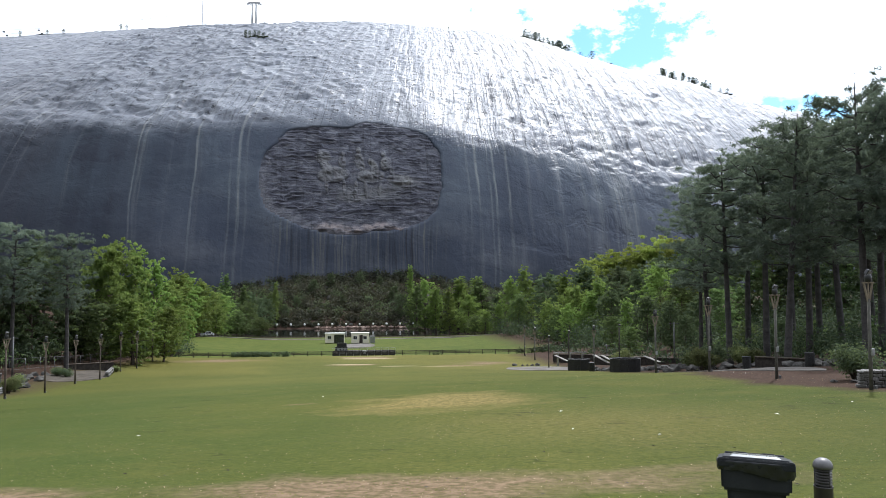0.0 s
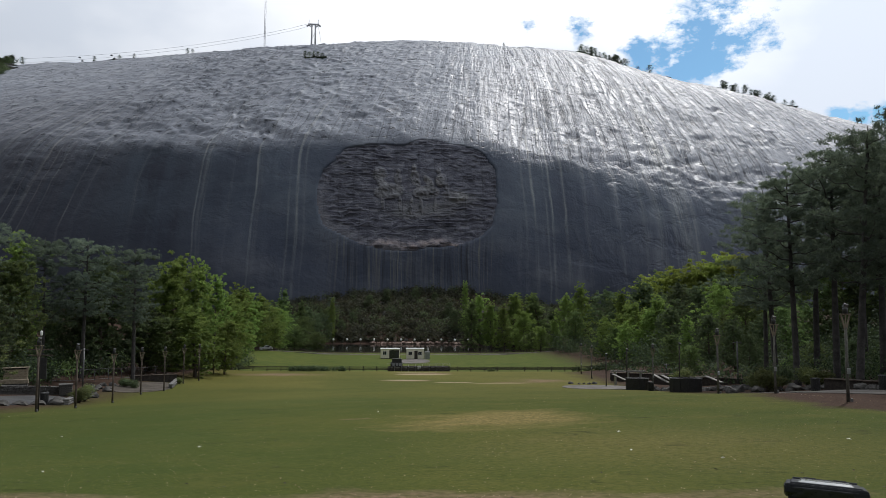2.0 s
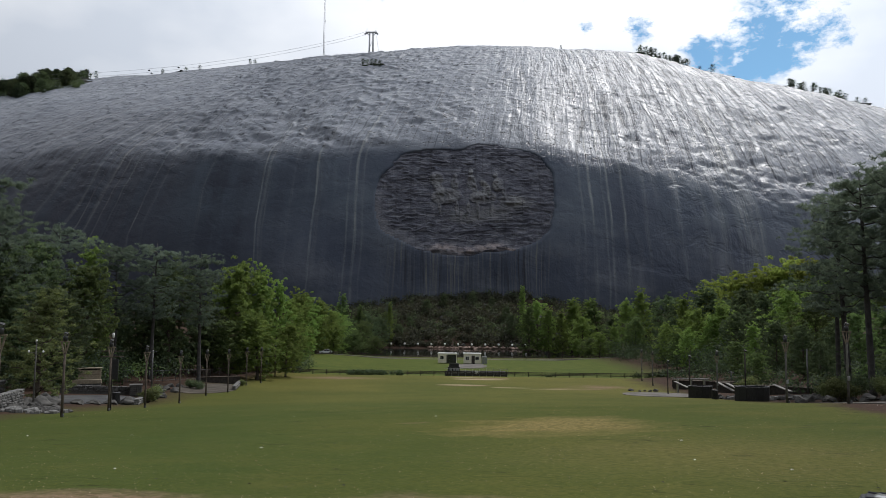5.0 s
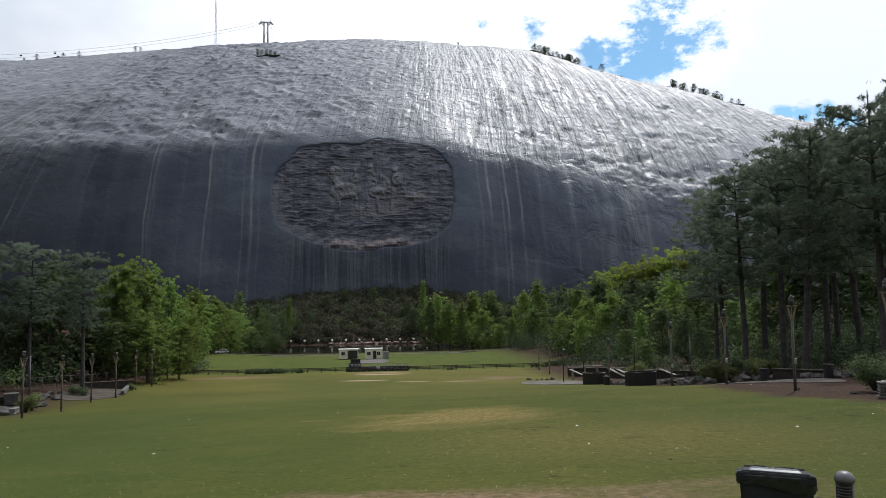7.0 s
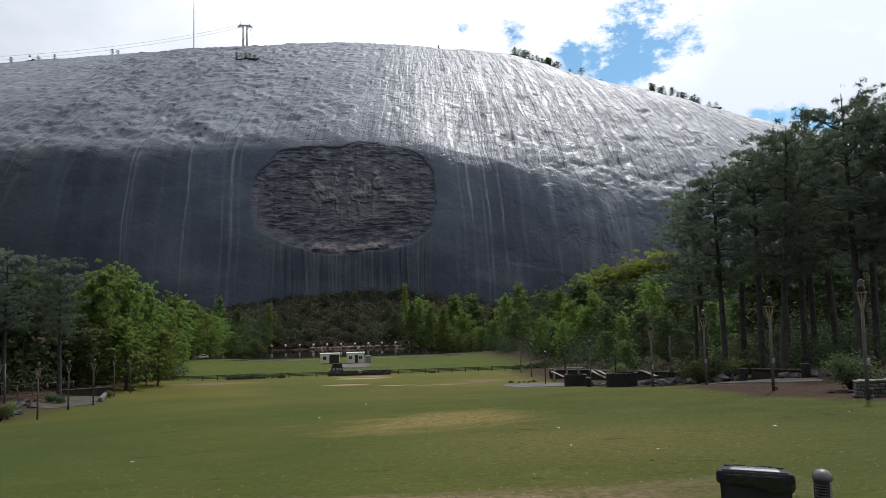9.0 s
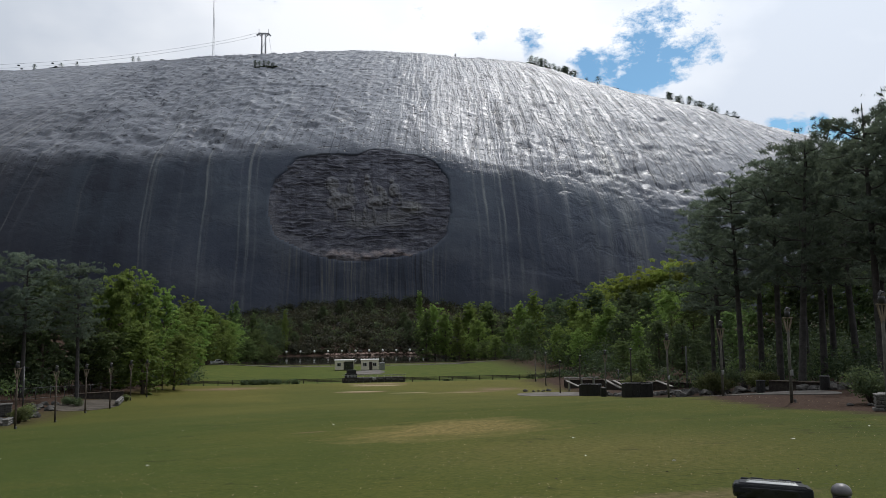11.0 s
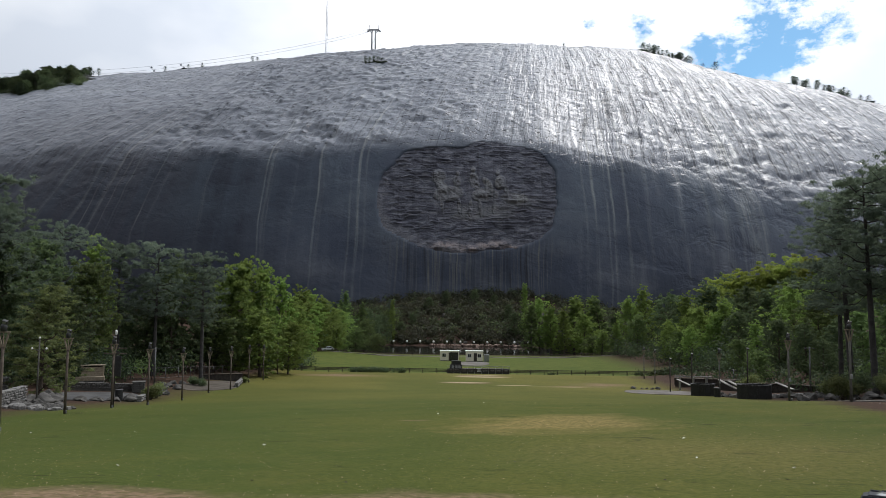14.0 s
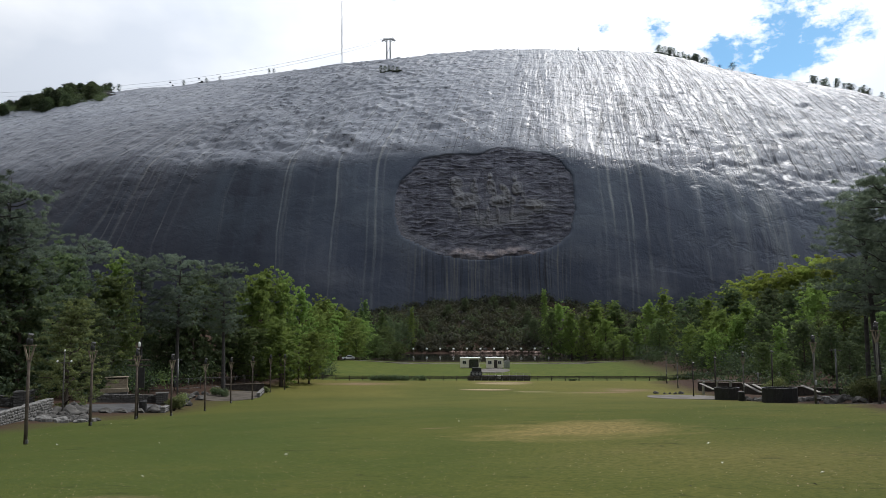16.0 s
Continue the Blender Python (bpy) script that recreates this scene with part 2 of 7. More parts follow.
    # a ragged darker tone over the west end of the steep face
    west_dark = maths(t, "MULTIPLY", ranged(t, maths(t, "ADD", along, maths(t, "MULTIPLY", tongue, 0.5)), -0.5, -1.2, 0.0, 0.82), maths(t, "SUBTRACT", 1.0, maths(t, "MULTIPLY", dry, 0.72)))
    col = mixed(t, west_dark, col, (0.020, 0.025, 0.040))
    # a patchy blue-grey tone on the upper part of the steep face
    blue_grey = maths(t, "MULTIPLY", maths(t, "MULTIPLY", ranged(t, down, 0.40, 0.80), maths(t, "SUBTRACT", 1.0, dry)), ranged(t, maths(t, "ADD", maths(t, "MULTIPLY", patch, 0.6), maths(t, "MULTIPLY", tongue, 0.4)), 0.40, 0.58, 0.03, 0.42))
    col = mixed(t, blue_grey, col, (0.078, 0.112, 0.146))
    # long dark runs over the west shoulder
    runs = maths(t, "MULTIPLY", maths(t, "MULTIPLY", ranged(t, sep.outputs[0], -1.5, -2.1), ranged(t, down, 2.15, 1.5)), ranged(t, maths(t, "ADD", maths(t, "MULTIPLY", thin, 0.6), maths(t, "MULTIPLY", hair, 0.4)), 0.56, 0.44, 0.35, 0.92))
    col = mixed(t, runs, col, (0.048, 0.052, 0.07))
    # hollows take a darker, bluer colour
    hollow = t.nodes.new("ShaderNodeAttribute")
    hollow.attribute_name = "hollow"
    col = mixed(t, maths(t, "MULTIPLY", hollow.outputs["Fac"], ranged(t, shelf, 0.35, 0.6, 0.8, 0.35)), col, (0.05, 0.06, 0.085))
    col = mixed(t, pale, col, mixed(t, dry, (0.30, 0.325, 0.32), (0.50, 0.505, 0.47)))
    # hair-thin pale and dark runs over the slope
    col = mixed(t, maths(t, "MULTIPLY", ranged(t, hair, 0.60, 0.72, 0.0, 0.6), maths(t, "MULTIPLY", dry, ranged(t, wide, 0.4, 0.6))), col, (0.30, 0.31, 0.31))
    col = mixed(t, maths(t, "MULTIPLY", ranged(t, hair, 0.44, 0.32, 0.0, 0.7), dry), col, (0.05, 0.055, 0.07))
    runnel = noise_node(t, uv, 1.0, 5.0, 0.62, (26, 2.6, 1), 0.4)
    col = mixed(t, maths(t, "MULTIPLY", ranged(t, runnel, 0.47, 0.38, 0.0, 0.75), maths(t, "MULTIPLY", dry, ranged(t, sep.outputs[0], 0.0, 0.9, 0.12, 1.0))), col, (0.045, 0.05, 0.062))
    # mineral runs under the carved recess
    under = maths(t, "MULTIPLY", ranged(t, maths(t, "ABSOLUTE", maths(t, "SUBTRACT", sep.outputs[0], 0.0)), 0.50, 0.36), ranged(t, down, 0.60, 0.48))
    under = maths(t, "MULTIPLY", under, ranged(t, down, 0.12, 0.34))
    col = mixed(t, maths(t, "MULTIPLY", maths(t, "MULTIPLY", under, ranged(t, tongue, 0.35, 0.6, 0.15, 1.0)), ranged(t, hair, 0.52, 0.62, 0.0, 0.8)), col, (0.17, 0.168, 0.15))
    col = mixed(t, maths(t, "MULTIPLY", under, ranged(t, hair, 0.47, 0.36, 0.0, 0.7)), col, (0.018, 0.017, 0.02))
    foot = ranged(t, maths(t, "ADD", down, maths(t, "MULTIPLY", maths(t, "SUBTRACT", tongue, 0.5), 0.35)), 0.40, 0.18, 0.0, 0.25)
    col = mixed(t, foot, col, (0.026, 0.031, 0.034))
    # shade inside the short cracks and pits, put into the colour
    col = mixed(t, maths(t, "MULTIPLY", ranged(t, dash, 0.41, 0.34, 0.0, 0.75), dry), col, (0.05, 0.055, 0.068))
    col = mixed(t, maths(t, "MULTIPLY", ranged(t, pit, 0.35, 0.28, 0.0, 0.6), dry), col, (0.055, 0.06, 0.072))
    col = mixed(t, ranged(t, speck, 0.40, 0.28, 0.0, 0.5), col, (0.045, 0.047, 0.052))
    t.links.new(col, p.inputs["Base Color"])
    t.links.new(ranged(t, thin, 0.35, 0.65, 0.36, 0.54), p.inputs["Roughness"])
    t.links.new(maths(t, "MULTIPLY", ranged(t, weathered.outputs["Fac"], 0.0, 1.0, 0.28, 0.52), ranged(t, runnel, 0.38, 0.50, ranged(t, weathered.outputs["Fac"], 0.0, 1.0, 1.0, 0.5), 1.0)), p.inputs["Specular IOR Level"])
    # shallow scoops and short cracks in an otherwise smooth sheet
    worn = weathered.outputs["Fac"]
    rib = ranged(t, sep.outputs[0], 0.0, 1.1, 0.06, 1.0)
    h = maths(t, "ADD", ranged(t, dash, 0.34, 0.40, 0.0, 0.34), ranged(t, pit, 0.33, 0.40, 0.0, 0.2))
    h = maths(t, "ADD", h, maths(t, "MULTIPLY", shelf, 0.22))
    h = maths(t, "MULTIPLY", h, ranged(t, worn, 0.0, 1.0, 0.04, 1.0))
    h = maths(t, "ADD", h, maths(t, "MULTIPLY", maths(t, "MULTIPLY", thin, rib), ranged(t, worn, 0.0, 1.0, 0.08, 0.7)))
    h = maths(t, "ADD", h, maths(t, "MULTIPLY", maths(t, "MULTIPLY", hair, rib), ranged(t, worn, 0.0, 1.0, 0.02, 0.14)))
    h = maths(t, "ADD", h, maths(t, "MULTIPLY", maths(t, "MULTIPLY", ranged(t, runnel, 0.36, 0.54), rib), ranged(t, worn, 0.0, 1.0, 0.02, 0.4)))
    h = maths(t, "ADD", h, maths(t, "MULTIPLY", ranged(t, dent, 0.25, 0.52), ranged(t, along, 0.8, 1.3, 0.16, 0.5)))
    h = maths(t, "ADD", h, maths(t, "MULTIPLY", speck, 0.12))
    bumped(t, p, h, 0.9, 1.9)
    return m


def rock_cut():
    """Blasted granite of the carved recess: rough ledges, dark runs, smoother paler relief and a broken sill."""
    m, t, p, _ = nodes_of("cut_granite")
    uv = t.nodes.new("ShaderNodeUVMap").outputs[0]
    ledge = noise_node(t, uv, 1.0, 8.0, 0.62, (17, 34, 1), 0.6)
    glint = noise_node(t, uv, 1.0, 4.0, 0.55, (17, 66, 1), 0.3)
    run = noise_node(t, uv, 1.0, 5.0, 0.6, (40, 2.0, 1))
    patch = noise_node(t, uv, 4.0, 6.0, 0.65)
    col = ramp(t, ledge, [(0.34, (0.044, 0.047, 0.066)), (0.5, (0.090, 0.094, 0.122)), (0.68, (0.185, 0.190, 0.222))])
    col = mixed(t, ranged(t, patch, 0.42, 0.66, 0.0, 0.3), col, (0.09, 0.095, 0.118))
    # short glints of ledges lit from above, put into the colour
    col = mixed(t, ranged(t, glint, 0.57, 0.66, 0.0, 0.45), col, (0.24, 0.24, 0.255))
    worked = t.nodes.new("ShaderNodeAttribute")
    worked.attribute_name = "worked"
    col = mixed(t, maths(t, "MULTIPLY", worked.outputs["Fac"], ranged(t, patch, 0.38, 0.62, 0.2, 0.8)), col, (0.285, 0.288, 0.275))
    rim = t.nodes.new("ShaderNodeAttribute")
    rim.attribute_name = "rim"
    col = mixed(t, maths(t, "MULTIPLY", rim.outputs["Fac"], ranged(t, patch, 0.4, 0.6, 0.2, 0.6)), col, (0.17, 0.168, 0.178))
    sill = t.nodes.new("ShaderNodeAttribute")
    sill.attribute_name = "sill"
    col = mixed(t, maths(t, "MULTIPLY", sill.outputs["Fac"], ranged(t, ledge, 0.42, 0.56, 0.1, 0.85)), col, (0.33, 0.275, 0.26))
    col = mixed(t, ranged(t, run, 0.46, 0.32, 0.0, 0.55), col, (0.036, 0.038, 0.048))
    t.links.new(col, p.inputs["Base Color"])
    p.inputs["Roughness"].default_value = 0.75
    bumped(t, p, maths(t, "ADD", ledge, maths(t, "MULTIPLY", glint, 0.3)), 0.8, 1.4)
    return m


def lawn_ground():
    """One sheet of ground: mown grass, worn earth where it is walked on, leaf litter under the trees with their shade
    in its colour.
    """
    m, t, p, _ = nodes_of("ground_cover")
    pos = world_place(t)
    sep = t.nodes.new("ShaderNodeSeparateXYZ")
    t.links.new(pos, sep.inputs[0])
    x, y = sep.outputs[0], sep.outputs[1]
    big, mid = noise_node(t, pos, 0.06, 4.0), noise_node(t, pos, 0.45, 6.0, 0.62, (0.8, 1, 1))
    fine, blade = noise_node(t, pos, 5.0, 6.0, 0.65), noise_node(t, pos, 26.0, 4.0, 0.7)
    grass = ramp(t, mid, [(0.32, (0.062, 0.082, 0.018)), (0.5, (0.080, 0.095, 0.022)), (0.70, (0.112, 0.112, 0.030))])
    grass = mixed(t, ranged(t, big, 0.4, 0.65, 0.0, 0.6), grass, (0.122, 0.118, 0.030))
    lush = ranged(t, maths(t, "ADD", x, maths(t, "MULTIPLY", maths(t, "SUBTRACT", big, 0.5), 30.0)), 4.0, -14.0, 0.0, 0.55)
    grass = mixed(t, lush, grass, (0.050, 0.078, 0.020))
    grass = mixed(t, ranged(t, fine, 0.35, 0.65, 0.34, 0.0), grass, (0.040, 0.056, 0.012))
    clump = noise_node(t, pos, 1.7, 6.0, 0.7)
    grass = mixed(t, ranged(t, clump, 0.40, 0.26, 0.0, 0.5), grass, (0.030, 0.05, 0.010))
    grass = mixed(t, ranged(t, clump, 0.63, 0.76, 0.0, 0.35), grass, (0.17, 0.155, 0.055))
    grass = mixed(t, ranged(t, blade, 0.62, 0.75, 0.0, 0.35), grass, (0.20, 0.18, 0.07))
    # short cracks where the turf has slipped
    vein = noise_node(t, pos, 1.0, 3.0, 0.5, (0.16, 0.55, 1))
    torn = noise_node(t, pos, 0.22, 3.0)
    crack = maths(t, "MULTIPLY", ranged(t, maths(t, "ABSOLUTE", maths(t, "SUBTRACT", vein, 0.5)), 0.012, 0.003), ranged(t, torn, 0.54, 0.62, 0.0, 0.7))
    grass = mixed(t, crack, grass, (0.022, 0.028, 0.010))
    dry_grass = mixed(t, ranged(t, fine, 0.3, 0.7), (0.17, 0.125, 0.045), (0.30, 0.23, 0.10))
    earth = mixed(t, ranged(t, fine, 0.3, 0.7), (0.11, 0.07, 0.046), (0.245, 0.172, 0.112))
    # pine litter, its colour darkened further for the shade of the trees
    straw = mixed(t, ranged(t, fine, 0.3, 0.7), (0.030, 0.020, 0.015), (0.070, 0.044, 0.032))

    def blot(cx, cy, rx, ry, lo=0.75, hi=1.15, wob=0.9):
        """1 inside an ellipse with a ragged edge, 0 outside it."""
        a = maths(t, "POWER", maths(t, "ABSOLUTE", maths(t, "DIVIDE", maths(t, "SUBTRACT", x, cx), rx)), 2.0)
        b = maths(t, "POWER", maths(t, "ABSOLUTE", maths(t, "DIVIDE", maths(t, "SUBTRACT", y, cy), ry)), 2.0)
        r = maths(t, "SQRT", maths(t, "ADD", a, b))
        r = maths(t, "ADD", r, maths(t, "MULTIPLY", maths(t, "SUBTRACT", mid, 0.5), wob * 2))
        return ranged(t, r, hi, lo)

    grass = mixed(t, maths(t, "MULTIPLY", ranged(t, y, 38.0, 95.0, 0.0, 0.68), ranged(t, big, 0.35, 0.6, 0.45, 1.0)), grass, (0.168, 0.150, 0.046))
    parched = maths(t, "MULTIPLY", blot(3.5, 29.2, 4.3, 4.2, 0.45, 1.15, 1.3), 0.85)
    parched = maths(t, "MAXIMUM", parched, maths(t, "MULTIPLY", blot(7.0, 20.0, 6.0, 5.0, 0.0, 1.3, 1.2), 0.35))
    grass = mixed(t, maths(t, "MULTIPLY", parched, ranged(t, fine, 0.3, 0.6, 0.5, 1.0)), grass, dry_grass)
    grass = mixed(t, ranged(t, y, 113.0, 117.0, 0.0, 0.75), grass, mixed(t, ranged(t, mid, 0.4, 0.6), (0.060, 0.096, 0.022), (0.095, 0.122, 0.03)))
    worn = maths(t, "MULTIPLY", blot(-2.5, 31.5, 0.9, 0.25, 0.6, 1.0, 0.5), 0.7)
    for spot in BARE:
        worn = maths(t, "MAXIMUM", worn, blot(*spot))
    worn = maths(t, "MULTIPLY", worn, ranged(t, fine, 0.3, 0.55, 0.35, 0.9))
    grass = mixed(t, 1.0, grass, (0.90, 0.885, 0.84), "MULTIPLY")
    grass = mixed(t, ranged(t, maths(t, "ADD", x, maths(t, "MULTIPLY", maths(t, "SUBTRACT", big, 0.5), 10.0)), 3.0, 13.0, 0.0, ranged(t, y, 20.0, 45.0, 0.8, 0.3)), grass, mixed(t, 1.0, grass, (0.83, 0.84, 0.88), "MULTIPLY"))
    grass = mixed(t, ranged(t, maths(t, "ADD", x, maths(t, "MULTIPLY", maths(t, "SUBTRACT", big, 0.5), 8.0)), -9.0, -18.0, 0.0, 0.9), grass, mixed(t, 1.0, grass, (0.93, 0.91, 0.85), "MULTIPLY"))
    tuft = noise_node(t, pos, 9.0, 5.0, 0.75)
    grass = mixed(t, ranged(t, tuft, 0.52, 0.34, 0.0, 0.6), grass, (0.026, 0.036, 0.010))
    grass = mixed(t, ranged(t, tuft, 0.60, 0.74, 0.0, 0.4), grass, (0.19, 0.165, 0.065))
    col = mixed(t, worn, grass, earth)
    sand = mixed(t, ranged(t, fine, 0.3, 0.7), (0.26, 0.20, 0.13), (0.40, 0.32, 0.22))
    for cx, cy, rx, ry in SANDY:
        col = mixed(t, maths(t, "MULTIPLY", blot(cx, cy, rx, ry, 0.7, 1.1, 0.35), 0.8), col, sand)
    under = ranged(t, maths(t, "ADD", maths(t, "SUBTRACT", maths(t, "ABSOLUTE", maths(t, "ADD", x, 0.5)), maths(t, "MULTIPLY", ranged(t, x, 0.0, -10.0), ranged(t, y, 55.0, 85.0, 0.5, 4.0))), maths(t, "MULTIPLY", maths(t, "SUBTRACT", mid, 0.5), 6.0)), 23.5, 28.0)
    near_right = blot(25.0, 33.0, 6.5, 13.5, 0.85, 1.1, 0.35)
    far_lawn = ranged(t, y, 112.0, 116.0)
    # at the far lawn's sides the dark litter also stands for tree shadow
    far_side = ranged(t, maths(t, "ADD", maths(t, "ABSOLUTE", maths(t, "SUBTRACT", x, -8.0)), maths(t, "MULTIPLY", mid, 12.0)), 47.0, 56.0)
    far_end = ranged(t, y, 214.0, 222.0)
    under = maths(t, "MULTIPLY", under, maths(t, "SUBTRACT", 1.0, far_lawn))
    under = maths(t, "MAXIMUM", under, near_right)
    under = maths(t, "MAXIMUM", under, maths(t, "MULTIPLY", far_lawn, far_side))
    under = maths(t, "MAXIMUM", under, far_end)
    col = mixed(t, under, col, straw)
    t.links.new(col, p.inputs["Base Color"])
    p.inputs["Roughness"].default_value = 0.9
    p.inputs["Specular IOR Level"].default_value = 0.05
    bumped(t, p, maths(t, "ADD", blade, maths(t, "MULTIPLY", fine, 0.6)), 0.6, 0.025)
    return m


SANDY = [(1.8, 106.6, 4.4, 1.1), (1.0, 109.6, 4.0, 0.5), (-1.0, 96.5, 3.2, 0.9), (5.5, 93.0, 2.8, 0.6), (11.0, 91.0, 4.0, 0.35)]
BARE = [(1.0, 11.8, 6.0, 1.5, 0.3, 1.2, 1.3), (-8.0, 12.6, 5.0, 1.0, 0.3, 1.2, 1.3), (1.8, 109.0, 4.4, 1.1, 0.9, 1.1, 0.2), (-0.6, 96.0, 3.4, 1.4, 0.4, 1.2, 0.6), (14.0, 92.5, 5.0, 0.7, 0.6, 1.1, 0.4),
        (17.5, 96.0, 4.0, 3.0, 0.2, 1.2, 0.9), (-20.0, 106.0, 7.0, 2.5, 0.2, 1.2, 0.8)]
GRANITE, CUT = rock_face(), rock_cut()
GROUND = lawn_ground()
BARK = plain("bark", (0.055, 0.043, 0.034), (0.11, 0.09, 0.075), 2.0, 0.95, 0, 0.8, 9.0, 0.2, 0.06)
PINE_BARK = plain("pine_bark", (0.045, 0.043, 0.043), (0.088, 0.082, 0.079), 2.0, 0.95, 0, 0.8, 7.0, 0.2, 0.08)
LEAF_BRIGHT = leafy("spring_leaves", (0.142, 0.214, 0.070), (0.194, 0.278, 0.096), (0.25, 0.328, 0.126), 0.61)
LEAF_MID = leafy("summer_leaves", (0.090, 0.134, 0.062), (0.124, 0.176, 0.080), (0.170, 0.220, 0.100), 0.57)
LEAF_DARK = leafy("dark_leaves", (0.064, 0.091, 0.058), (0.091, 0.124, 0.073), (0.129, 0.161, 0.089), 0.52)
NEEDLE = leafy("pine_needles", (0.083, 0.109, 0.104), (0.113, 0.144, 0.131), (0.150, 0.184, 0.156), 0.55)
# brighter copy of the spring leaves: backlight on the ridge crowns put into the colour
LEAF_SUNLIT = leafy("sunlit_leaves", (0.20, 0.262, 0.075), (0.26, 0.325, 0.098), (0.31, 0.37, 0.125), 0.62)
LEAF_OLIVE = leafy("olive_leaves", (0.094, 0.116, 0.057), (0.132, 0.156, 0.073), (0.187, 0.204, 0.097), 0.5)
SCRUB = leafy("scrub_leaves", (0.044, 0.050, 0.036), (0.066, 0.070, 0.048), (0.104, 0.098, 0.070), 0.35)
# a darkened leaf: the shade below trees is put into its colour
SHADE_LEAF = leafy("shaded_leaves", (0.034, 0.05, 0.031), (0.048, 0.068, 0.039), (0.07, 0.093, 0.048), 0.32)
POLE_WOOD = plain("weathered_post", (0.06, 0.047, 0.038), (0.12, 0.098, 0.078), 4.0, 0.85, 0, 0.4, 24.0, 0.2)
BRACKET_WOOD = plain("pale_weathered_wood", (0.16, 0.13, 0.095), (0.27, 0.225, 0.17), 4.0, 0.85, 0, 0.4, 24.0, 0.2)
GREY_WOOD = plain("silvered_post", (0.075, 0.072, 0.062), (0.14, 0.135, 0.118), 4.0, 0.85, 0, 0.4, 24.0, 0.2)
DULL_METAL = plain("dull_steel", (0.10, 0.10, 0.10), (0.17, 0.17, 0.17), 3.0, 0.5, 0.4, 0.1, 30.0)
WORN_PAVING = plain("stained_concrete", (0.10, 0.09, 0.08), (0.19, 0.175, 0.16), 0.6, 0.9, 0, 0.3, 12.0, 0.15)
DARK_WOOD = plain("dark_timber", (0.035, 0.03, 0.027), (0.07, 0.06, 0.052), 4.0, 0.85, 0, 0.4, 24.0, 0.2)
PALE_WOOD = plain("pale_timber", (0.20, 0.165, 0.12), (0.30, 0.25, 0.185), 4.0, 0.8, 0, 0.3, 24.0, 0.2)
BLACK_METAL = plain("black_paint", (0.012, 0.012, 0.013), (0.03, 0.03, 0.032), 6.0, 0.45, 0, 0.1, 40.0)
PALE_STEEL = plain("pale_painted_steel", (0.46, 0.47, 0.48), (0.58, 0.59, 0.60), 0.5, 0.5, 0, 0.05, 6.0)
GREY_METAL = plain("grey_steel", (0.28, 0.29, 0.30), (0.4, 0.41, 0.42), 3.0, 0.4, 0.8, 0.1, 30.0)
WHITE = plain("white_paint", (0.68, 0.68, 0.65), (0.8, 0.8, 0.77), 2.0, 0.5, 0, 0.08, 20.0)
STONE = plain("field_stone", (0.11, 0.106, 0.10), (0.25, 0.243, 0.23), 3.0, 0.85, 0, 0.5, 14.0, 0.3, 0.03)
DARK_STONE = plain("dark_wall_stone", (0.06, 0.058, 0.055), (0.13, 0.125, 0.118), 3.0, 0.9, 0, 0.5, 14.0, 0.2, 0.03)
MORTAR = plain("mortar", (0.05, 0.048, 0.045), (0.09, 0.086, 0.082), 5.0, 0.95, 0, 0.4, 30.0, 0.2)
TRODDEN = plain("trodden_gravel", (0.06, 0.052, 0.043), (0.125, 0.108, 0.09), 0.8, 0.95, 0, 0.5, 9.0, 0.1, 0.03)
BOULDER = plain("boulder_stone", (0.034, 0.032, 0.030), (0.11, 0.104, 0.095), 1.6, 0.85, 0, 0.6, 8.0, 0.3, 0.06)
PAVING = plain("pale_concrete", (0.22, 0.21, 0.195), (0.32, 0.305, 0.285), 0.6, 0.85, 0, 0.2, 18.0, 0.2)
SLATE = plain("dark_slate", (0.040, 0.040, 0.042), (0.085, 0.084, 0.084), 0.7, 0.8, 0, 0.4, 9.0, 0.25, 0.02)
GLASS_DARK = plain("dark_glass", (0.015, 0.017, 0.02), (0.03, 0.033, 0.036), 3.0, 0.08, 0, 0.0, 20.0, 0.7)


# ---- helpers of this scene ----
def part(name, bm, material, parent=None, label=""):
    """Links a bmesh as ONE mesh object under a thing or a part."""
    me = bpy.data.meshes.new(name)
    bm.to_mesh(me)
    bm.free()
    me.materials.append(material)
    ob = new(name, me)
    ob.parent = parent
    if label:
        ob["label"] = label
    return ob


def thing(name, x, y, z, label, category, group="", turn=0.0):
    """An Empty at the base of a thing, which parents its parts."""
    ob = new(name)
    ob.matrix_basis = pose(x, y, z, 0, 0, turn)
    return tagged(ob, label, category, group)


def mesh_from(name, verts, faces, material, parent=None, smooth=False):
    me = bpy.data.meshes.new(name)
    me.from_pydata(verts, [], faces)
    me.materials.append(material)
    if smooth:
        me.shade_smooth()
    ob = new(name, me)
    ob.parent = parent
    return ob


def box(bm, x0, y0, z0, x1, y1, z1, bevel=0.0):
    out = bmesh.ops.create_cube(bm, size=1, matrix=Matrix.LocRotScale(((x0 + x1) / 2, (y0 + y1) / 2, (z0 + z1) / 2), None, (x1 - x0, y1 - y0, z1 - z0)))
    if bevel:
        edges = list({e for v in out["verts"] for e in v.link_edges})
        bmesh.ops.bevel(bm, geom=edges, offset=bevel, segments=2, affect="EDGES", profile=0.6)
    return bm


def beam(bm, a, b, w, h=None):
    """A square bar from a to b."""
    a, b = Vector(a), Vector(b)
    d = b - a
    q = d.to_track_quat("Z", "Y")
    bmesh.ops.create_cube(bm, size=1, matrix=Matrix.LocRotScale((a + b) / 2, q, (w, h or w, d.length)))
    return bm


